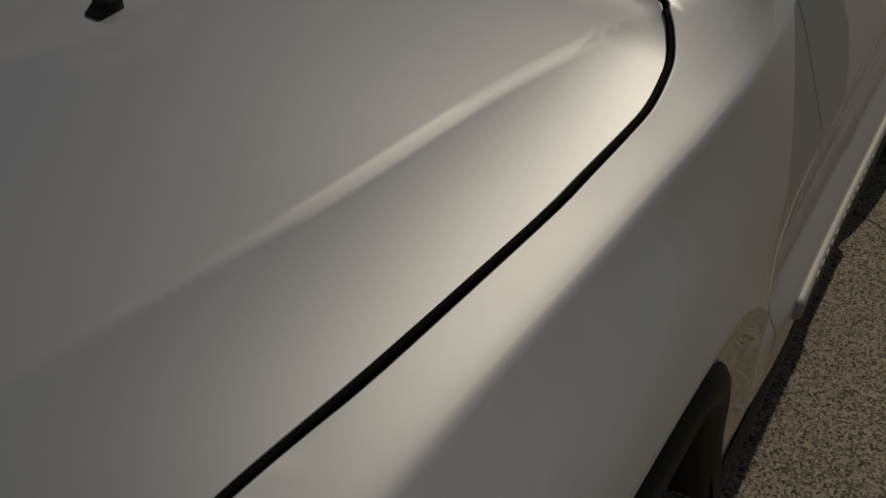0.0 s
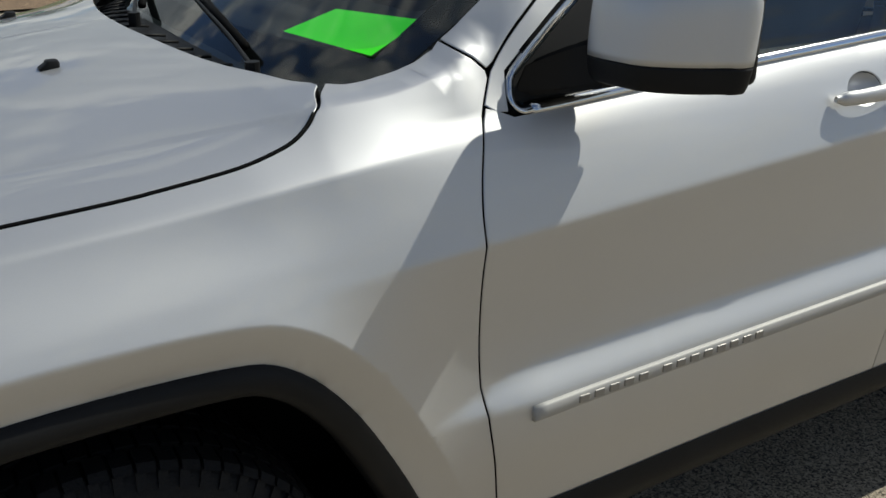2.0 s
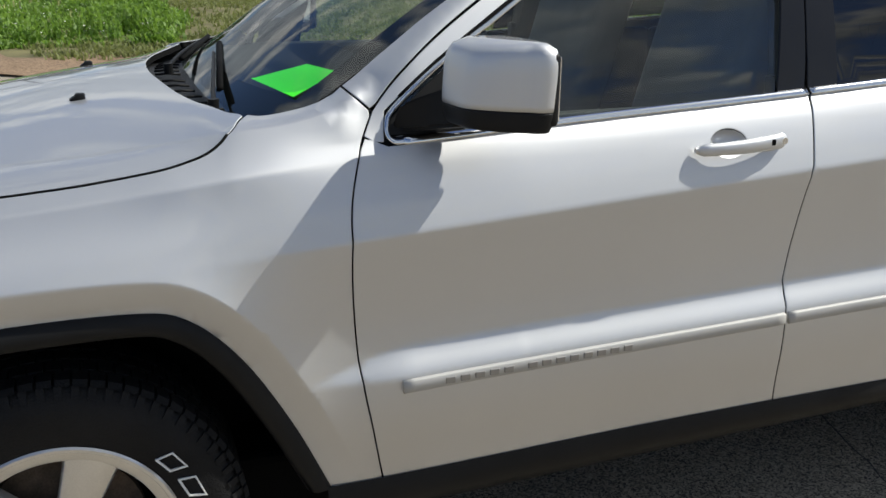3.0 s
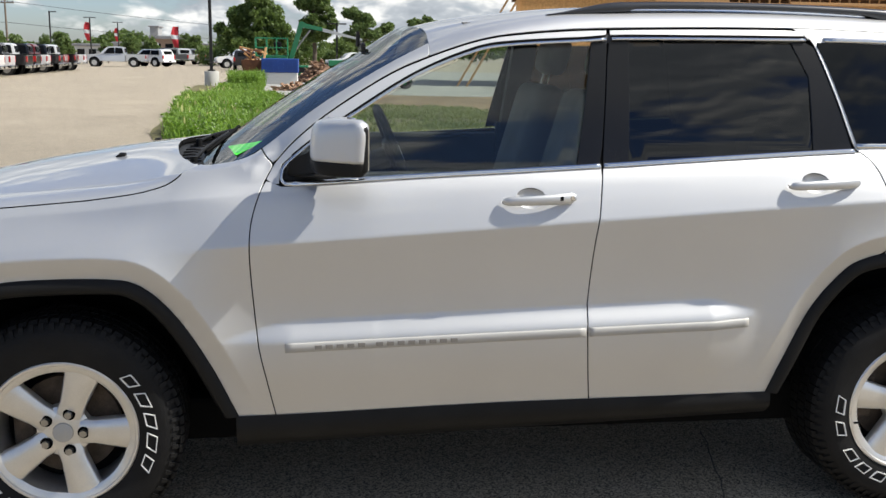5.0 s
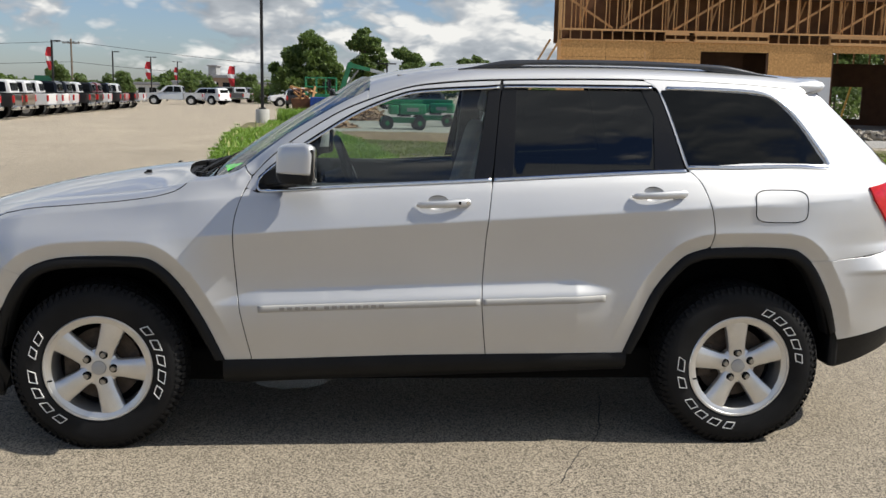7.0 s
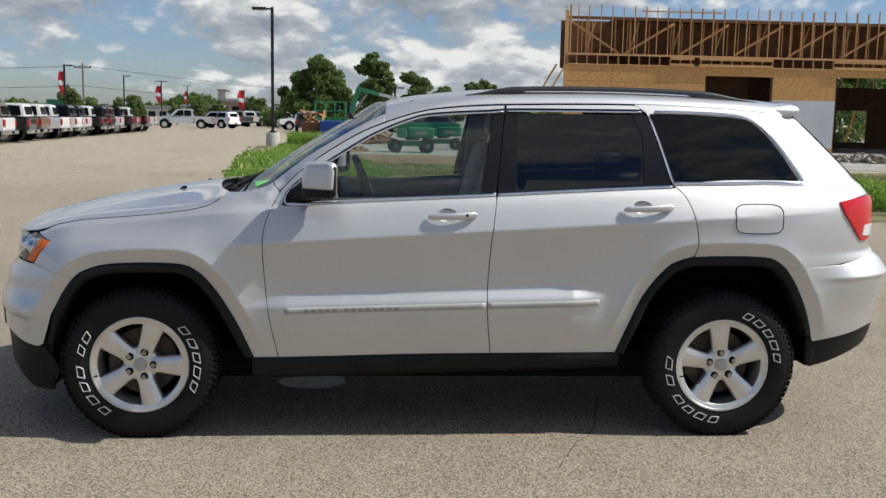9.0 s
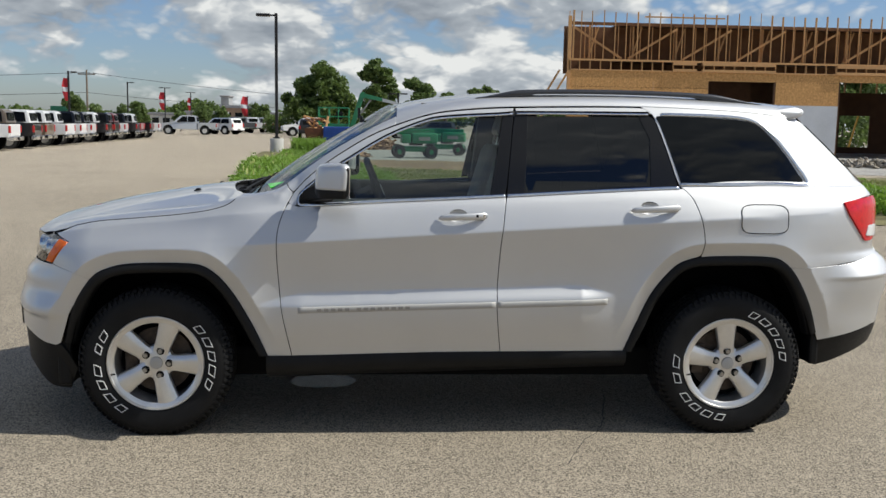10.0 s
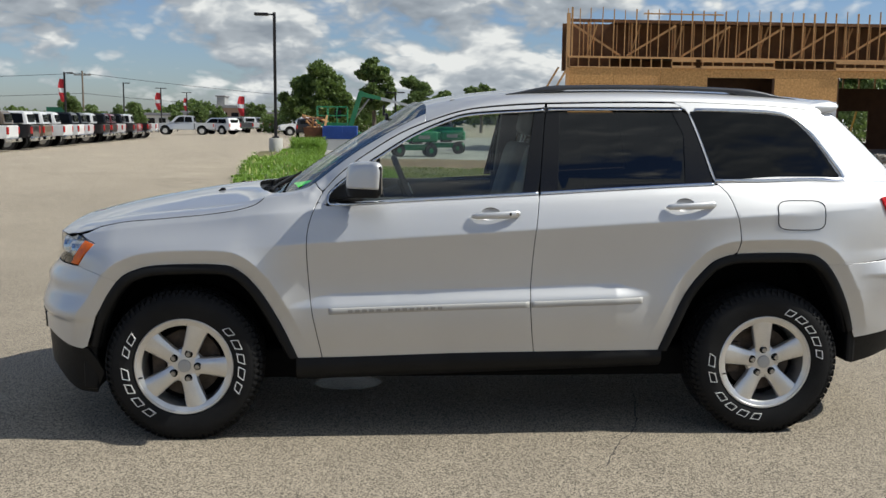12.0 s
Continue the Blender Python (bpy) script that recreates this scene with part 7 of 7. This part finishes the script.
vehicle("pickup_truck", "white", (-3.4, 96, 0), 12, "white pickup truck beyond the weeds")
vehicle("sport_utility", "grey", (8.2, 88, 0), 10, "dark parked car behind the building yard")
vehicle("sport_utility", "white", (6.6, 92, 0), 10, "white parked car behind the building yard")


# ==== far buildings ====
def low_building(x, y, w, d, h, wall, roof_h, label, windows=0):
    t = thing("commercial_building", label, "building", (x, y, 0))
    part("wall", boxed(-w / 2, 0, 0, w / 2, d, h), wall, t)
    part("roof", boxed(-w / 2 - 0.4, -0.4, h, w / 2 + 0.4, d + 0.4, h + roof_h, bevel=0.1), mat("grey roof " + label[:8], (0.25, 0.25, 0.26), 0.8), t)
    for k in range(windows):
        xx = -w / 2 + (k + 0.5) * w / windows
        part("window", boxed(xx - w / windows * 0.32, -0.03, h * 0.25, xx + w / windows * 0.32, 0.05, h * 0.75), DARKGLASS, t)


WALLW = mat("pale render", (0.62, 0.61, 0.58), 0.85, 0, 0.08, 0.4, 10)
WALLB = mat("brown brick far off", (0.30, 0.21, 0.15), 0.9, 0, 0.15, 0.5, 12)
WALLG = mat("grey cladding", (0.33, 0.34, 0.35), 0.7, 0, 0.1, 0.3, 8)
low_building(-82, 235, 42, 18, 1.9, WALLG, 0.9, "long low grey building far behind the lot", 9)
low_building(-47, 215, 12, 12, 2.3, WALLW, 0.6, "low white building far behind the lot", 5)
low_building(-37, 205, 7, 10, 2.4, WALLW, 0.9, "small pale shop far behind the lot", 3)
low_building(-34.5, 240, 8.5, 10, 4.4, WALLB, 0.7, "brown gabled building far behind the lot", 3)
low_building(-24, 245, 11, 10, 3.0, WALLW, 0.6, "pale low building far behind the lot", 4)
low_building(-47.5, 300, 2.4, 8, 8.6, WALLG, 0.4, "grey tower far behind the lot", 0)
sign = thing("road_sign", "green road sign on posts", "sign", (-45.0, 138, 0))
part("sign_board", boxed(-1.6, -0.05, 1.9, 1.6, 0.05, 3.1, bevel=0.03), mat("green sign face", (0.01, 0.11, 0.06), 0.5), sign)
for dx in (-1.3, 1.3):
    part("sign_post", boxed(dx - 0.06, -0.05, 0, dx + 0.06, 0.05, 2.3), STEEL, sign)

# ==== building site ====
OSB = mat("strand board", (0.36, 0.17, 0.050), 0.85, 0, 0.38, 9, 55, 0.2, other=(0.70, 0.39, 0.145))
STUD = mat("yellow pine stud", (0.56, 0.31, 0.13), 0.8, 0, 0.2, 6, 40, 0.1, each=0.6)
WRAP = mat("grey house wrap", (0.55, 0.56, 0.58), 0.6, 0, 0.08, 0.8, 14)
# inside boards: a dark copy of the strand board, with shade in its colour
INNERSHADE = mat("boards darkened for shade", (0.10, 0.05, 0.026), 0.9, 0, 0.25, 2, 20)
# sheathing behind the upper studs, its colour darkened for the shade in the bays
PARAPET = mat("reddish boards darkened for shade", (0.12, 0.052, 0.023), 0.9, 0, 0.3, 1.5, 20, other=(0.22, 0.105, 0.045))
GREEN = mat("lift green paint", (0.008, 0.185, 0.07), 0.4, 0, 0.1, 2, 40, coat=0.4)
BLUE = mat("blue container paint", (0.015, 0.06, 0.27), 0.5, 0, 0.15, 2, 30)


YELLOW = mat("yellow painted prop", (0.55, 0.33, 0.05), 0.6, 0, 0.2, 4, 50)


def site_building():
    b = thing("timber_frame_building", "half-built timber frame building with strand board walls", "building")
    X0, X1, Y0, Y1 = 10.95, 44.0, 46.0, 58.0

    def wood(name, x0, z0, x1, z1, y0=Y0 - 0.04, y1=Y0 + 0.10, material=STUD):
        part(name, boxed(x0, y0, z0, x1, y1, z1), material, b)
    # sheathed front wall with two openings
    for x0, x1, z0, z1 in ((X0, 18.6, 0, 4.5), (18.6, 22.3, 4.05, 4.5), (22.3, 25.8, 2.85, 4.5), (25.8, 33.0, 4.12, 4.5), (33.0, X1, 0, 4.5)):
        n = max(1, round((x1 - x0) / 2.44))
        for k in range(n):
            a, c = x0 + (x1 - x0) * k / n, x0 + (x1 - x0) * (k + 1) / n
            zc = z0
            while zc < z1 - 0.01:
                ze = min(z1, zc + 1.22)
                part("wall_panel", boxed(a + 0.006, Y0, zc + 0.006, c - 0.006, Y0 + 0.09, ze - 0.006), OSB, b)
                zc = ze
    part("wall_panel", boxed(22.3, Y0 - 0.02, 0.3, 25.8, Y0 + 0.09, 2.85), WRAP, b, "grey house wrap")
    wood("sill_plate", 22.3, 0.0, 25.8, 0.3)
    for x in (18.6, 22.25, 25.84, 33.0):
        # jambs take the darkened colour for the shade at the openings' edges
        wood("jamb", x - 0.05, 0, x + 0.04, 4.1, Y0 + 0.005, Y0 + 0.10, INNERSHADE)
    # plates and cripple studs
    wood("plate", X0, 4.50, X1, 4.56)
    wood("plate", X0, 5.00, X1, 5.10, Y0 - 0.08)
    x = X0 + 0.05
    while x < X1:
        wood("cripple_stud", x, 4.56, x + 0.05, 5.00)
        x += 0.56
    for x0, x1 in ((16.6, 17.9), (18.2, 22.2), (25.6, 31.0)):
        wood("header", x0, 4.86, x1, 5.03, Y0 - 0.10)
        wood("header", x0, 4.52, x1, 4.66, Y0 - 0.10)
    # tall upper frame with stud tops running free
    g = random.Random(4)
    x = X0 + 0.03
    k = 0
    while x < X1:
        top = 7.55 + g.uniform(-0.06, 0.10)
        w = 0.038
        bm = boxed(x, Y0 - 0.03, 5.10, x + w, Y0 + 0.05, top)
        for v in bm.verts:
            if v.co.z > 6:
                v.co.x += g.uniform(-0.03, 0.03)
        part("stud", bm, STUD, b)
        x += 0.605
        k += 1
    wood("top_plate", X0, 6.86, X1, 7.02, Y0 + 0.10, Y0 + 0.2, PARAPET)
    wood("corner_stud", X0 + 0.22, 5.1, X0 + 0.30, 7.6)
    wood("corner_post", X0 - 0.02, 0, X0 + 0.16, 7.3)
    wood("loose_plank", 15.0, 7.30, 19.3, 7.37, Y0 - 0.05, Y0 + 0.02)
    x = X0 + 0.3
    s = 1
    while x < X1 - 3:
        w = 2.6
        za, zb = (6.75, 5.15) if s > 0 else (5.15, 6.75)
        bm = boxed(-0.5 * math.hypot(w, 1.6), -0.02, -0.055, 0.5 * math.hypot(w, 1.6), 0.02, 0.055)
        bmesh.ops.transform(bm, matrix=pose(x + w / 2, Y0 + 0.13, 5.95, 0, math.degrees(math.atan2(za - zb, w)), 0), verts=bm.verts[:])
        part("brace", bm, STUD, b)
        x += w + 0.35
        s = -1
    x = X0 + 1.2
    for k in range(54):
        if k % 5 != 3:
            xs = X0 + 0.34 + 0.605 * k + g.uniform(-0.05, 0.05)
            wood("inner_stud", xs, 5.1, xs + 0.035, 6.93, Y0 + 0.42, Y0 + 0.5)
    while x < X1:
        wood("truss_post", x, 5.1, x + 0.09, 6.93, Y0 + 0.5, Y0 + 0.6)
        bm = boxed(-0.9, -0.02, -0.04, 0.9, 0.02, 0.04)
        bmesh.ops.transform(bm, matrix=pose(x + 0.3, Y0 + 0.8, 6.0, 0, -72, 0), verts=bm.verts[:])
        part("truss_web", bm, STUD, b)
        x += 2.35
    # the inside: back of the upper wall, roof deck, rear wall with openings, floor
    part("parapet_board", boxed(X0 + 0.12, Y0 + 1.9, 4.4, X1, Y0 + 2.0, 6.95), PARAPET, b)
    part("roof_deck", boxed(X0 + 2.8, Y0 + 0.25, 5.02, X1, Y1, 5.12), INNERSHADE, b)
    part("deck_top", boxed(X0 + 2.8, Y0 + 0.25, 6.95, X1, Y1, 7.0), INNERSHADE, b)
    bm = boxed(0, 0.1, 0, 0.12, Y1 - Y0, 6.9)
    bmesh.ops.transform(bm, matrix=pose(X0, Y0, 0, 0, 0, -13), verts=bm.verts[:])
    part("side_wall", bm, INNERSHADE, b)
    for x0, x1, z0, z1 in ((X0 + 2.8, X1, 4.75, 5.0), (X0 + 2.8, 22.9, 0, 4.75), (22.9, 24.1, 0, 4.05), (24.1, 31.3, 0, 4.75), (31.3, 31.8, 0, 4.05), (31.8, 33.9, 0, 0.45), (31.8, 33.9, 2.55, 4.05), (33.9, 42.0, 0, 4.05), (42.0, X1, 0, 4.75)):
        part("rear_wall", boxed(x0, Y1 - 0.1, z0, x1, Y1, z1), INNERSHADE, b)
    part("partition", boxed(19.9, 50, 0, 22.5, 50.1, 5.0), INNERSHADE, b)
    for x in (23.25, 23.7, 32.0, 33.1, 34.2, 35.3, 36.4, 37.5, 38.6, 39.7, 40.8):
        wood("rear_stud", x, 4.05, x + 0.09, 4.75, Y1 - 0.08, Y1)
    bm = boxed(-0.05, -0.05, 0, 0.05, 0.05, 2.7)
    bmesh.ops.transform(bm, matrix=pose(33.3, 59.6, 0, 0, 14, 0), verts=bm.verts[:])
    part("prop", bm, YELLOW, b, "yellow slanting prop")
    for dx, dy in ((0.0, 0.0), (0.45, 0.3)):
        bm = boxed(-0.05, -0.03, 0, 0.05, 0.03, 5.2)
        bmesh.ops.transform(bm, matrix=pose(8.4 - dx, 45.8 + dy, 0, 0, 30, 0), verts=bm.verts[:])
        part("wall_brace", bm, STUD, b)


site_building()
st = part("marker_stake", boxed(15.28, 45.0, 0, 15.36, 45.05, 3.95), STUD, None)
tagged(st, "thin upright timber stake before the wall", "stake")


def tyre_wheel(t, x, y, r, w=0.3):
    k = part("wheel", cyl((x, y - w / 2, r), (x, y + w / 2, r), r, seg=28), FARTYRE, t, "rough black tyre")
    bm = bmesh.new()
    for j in range(22):
        a = 2 * math.pi * j / 22
        add_box(bm, -0.03, -w / 2, r - 0.02, 0.03, w / 2, r + 0.02, m=Matrix.Translation((x, y, r)) @ pose(0, 0, 0, 0, math.degrees(a), 0))
    part("lugs", bm, FARTYRE, k)
    part("rim", cyl((x, y - w / 2 - 0.01, r), (x, y + w / 2 + 0.01, r), r * 0.36, seg=20), GREEN, k, "small green wheel hub")


def lift_chassis(x, y, turn, name, label):
    t = thing(name, label, "lift machine", (x, y, 0.02))
    t.rotation_euler = (0, 0, radians(turn))
    t.scale = (0.74, 0.74, 0.86)
    for dx in (-0.95, 0.95):
        for dy in (-0.75, 0.75):
            tyre_wheel(t, dx, dy, 0.34)
        part("axle", cyl((dx, -0.7, 0.40), (dx, 0.7, 0.40), 0.09), GREEN, t)
    part("chassis", boxed(-1.25, -0.5, 0.34, 1.25, 0.5, 0.62, bevel=0.05), GREEN, t)
    part("turntable", cyl((0.1, 0, 0.66), (0.1, 0, 0.80), 0.42, seg=24), BLACK, t)
    part("counterweight", boxed(-0.2, -0.62, 0.76, 1.35, 0.62, 1.30, bevel=0.10, seg=3), GREEN, t, "", True)
    part("engine_cover", boxed(-0.8, -0.60, 0.76, -0.25, 0.60, 1.22, bevel=0.08, seg=3), GREEN, t, "", True)
    part("warning_strip", boxed(0.2, -0.635, 0.92, 0.9, -0.622, 1.10), STRIPDARK, t)
    return t


a = lift_chassis(2.6, 37.8, 4, "telescopic_lift", "green telescopic lift machine on four black tyres")
part("boom", boxed(-1.7, 0.1, 1.22, 1.2, 0.45, 1.50, bevel=0.04), GREEN, a)
b2 = lift_chassis(4.3, 42.5, -10, "telescopic_lift", "green telescopic lift machine standing behind another")
part("boom", boxed(-1.3, 0.1, 1.22, 1.2, 0.45, 1.50, bevel=0.04), GREEN, b2)


def boom_lift():
    t = thing("boom_lift", "green boom lift with a raised railed platform", "lift machine", (0, 52, 0))
    for dx in (-2.0, 0.0):
        for dy in (-0.8, 0.8):
            tyre_wheel(t, dx, dy, 0.40)
    part("chassis", boxed(-2.4, -0.6, 0.4, 0.4, 0.6, 0.9, bevel=0.06), GREEN, t)
    part("platform", boxed(-2.5, -0.5, 1.25, -0.75, 0.5, 1.45, bevel=0.03), GREEN, t)
    for x in (-2.5, -1.9, -1.35, -0.75):
        for y in (-0.5, 0.5):
            part("rail_post", cyl((x, y, 1.4), (x, y, 2.38), 0.03, seg=8), GREEN, t)
    for z in (1.85, 2.36):
        for y in (-0.5, 0.5):
            part("rail", cyl((-2.5, y, z), (-0.75, y, z), 0.03, seg=8), GREEN, t)
        for x in (-2.5, -0.75):
            part("rail", cyl((x, -0.5, z), (x, 0.5, z), 0.03, seg=8), GREEN, t)
    part("control_box", boxed(-1.5, -0.4, 1.7, -1.1, -0.2, 2.15, bevel=0.03), BLACK, t)
    part("lower_arm", extruded([(-0.75, 1.15), (-0.45, 1.15), (0.15, 3.15), (-0.12, 3.2)], -0.14, 0.14, None, 0.02), GREEN, t)
    part("knuckle", cyl((0.05, -0.2, 3.12), (0.05, 0.2, 3.12), 0.19, seg=18), GREEN, t)
    part("upper_boom", extruded([(-0.05, 3.28), (1.2, 2.98), (1.2, 2.78), (0.0, 2.98)], -0.13, 0.13, None, 0.02), GREEN, t)
    part("inner_boom", extruded([(1.1, 2.99), (3.4, 2.42), (3.4, 2.30), (1.1, 2.80)], -0.09, 0.09, None, 0.015), mat("pale boom steel", (0.55, 0.56, 0.55), 0.4, 0.5), t, "pale extended boom")
    part("hydraulic_ram", cyl((-0.5, 0, 1.5), (0.5, 0, 2.85), 0.05), STEEL, t)


boom_lift()
c = thing("site_container", "blue and white open site container beside the weeds", "container", (-0.95, 46, 0))
part("lower_panel", boxed(-0.85, -0.6, 0.0, 0.85, 0.9, 0.62, bevel=0.03), WALLW, c, "white lower half")
part("upper_panel", boxed(-0.9, -0.65, 0.62, 0.9, 0.95, 1.30, bevel=0.03), BLUE, c, "blue upper half")
for k in range(8):
    part("rib", boxed(-0.84 + k * 0.235, -0.68, 0.66, -0.80 + k * 0.235, -0.645, 1.26), BLUE, c)
RUSTY = mat("rusty steel", (0.13, 0.055, 0.025), 0.85, 0.2, 0.4, 4, 40, 0.2)
d = thing("debris_skip", "rusty brown skip loaded with scrap timber", "skip", (-2.05, 47.6, 0))
part("skip_body", extruded([(-0.7, 0.1), (0.6, 0.1), (0.75, 1.2), (-0.9, 1.2)], -0.8, 0.8, None, 0.04), RUSTY, d)
gg = random.Random(9)
for k in range(12):
    L = gg.uniform(0.5, 1.1)
    bm = boxed(-L / 2, -0.05, -0.02, L / 2, 0.05, 0.02)
    bmesh.ops.transform(bm, matrix=pose(gg.uniform(-0.6, 0.4), gg.uniform(-0.6, 0.6), 1.2 + gg.uniform(0, 0.55), gg.uniform(-50, 50), gg.uniform(-60, 60), gg.uniform(0, 180)), verts=bm.verts[:])
    part("scrap_board", bm, STUD if k % 3 else RUSTY, d)


def debris_pile(x, y, w, d, h, n, seed, label, dark=(0.20, 0.11, 0.07), pale=(0.42, 0.28, 0.18)):
    """A heap of broken boards and rubble in one mesh."""
    g = random.Random(seed)
    bm = bmesh.new()
    for k in range(n):
        r, a = math.sqrt(g.random()), g.uniform(0, 2 * math.pi)
        px, py = r * math.cos(a) * w, r * math.sin(a) * d
        z = h * (1 - r) * g.uniform(0.3, 1.0)
        L = g.uniform(0.15, 0.7)
        add_box(bm, -L / 2, -0.07, -0.03, L / 2, 0.07, 0.03, m=pose(x + px, y + py, 0.05 + z, g.uniform(-40, 40), g.uniform(-40, 40), g.uniform(0, 180)))
    tagged(part("debris_pile", bm, mat("broken boards " + str(seed), dark, 0.9, 0, 0.4, 3, 30, other=pale, island=0.6), None), label, "debris", kind="stuff")


debris_pile(0.95, 50, 1.1, 1.0, 1.5, 420, 3, "heap of broken reddish boards on gravel")
debris_pile(-0.1, 38.0, 0.8, 0.5, 0.3, 60, 5, "scattered broken boards on gravel")
debris_pile(23.5, 35.5, 3.6, 2.2, 0.35, 420, 11, "low heap of pale broken stone on gravel", (0.17, 0.15, 0.12), (0.40, 0.35, 0.28))
for x, y in ((5.3, 70), (4.5, 62)):
    t = thing("traffic_cone", "small orange traffic cone on gravel", "cone", (x, y, 0.02), "site cones")
    part("cone", cyl((0, 0, 0.03), (0, 0, 0.7), 0.14, 0.03, seg=16), mat("orange cone " + str(y), (0.75, 0.12, 0.02), 0.6), t)
    part("cone_base", boxed(-0.2, -0.2, 0, 0.2, 0.2, 0.04), BLACK, t)
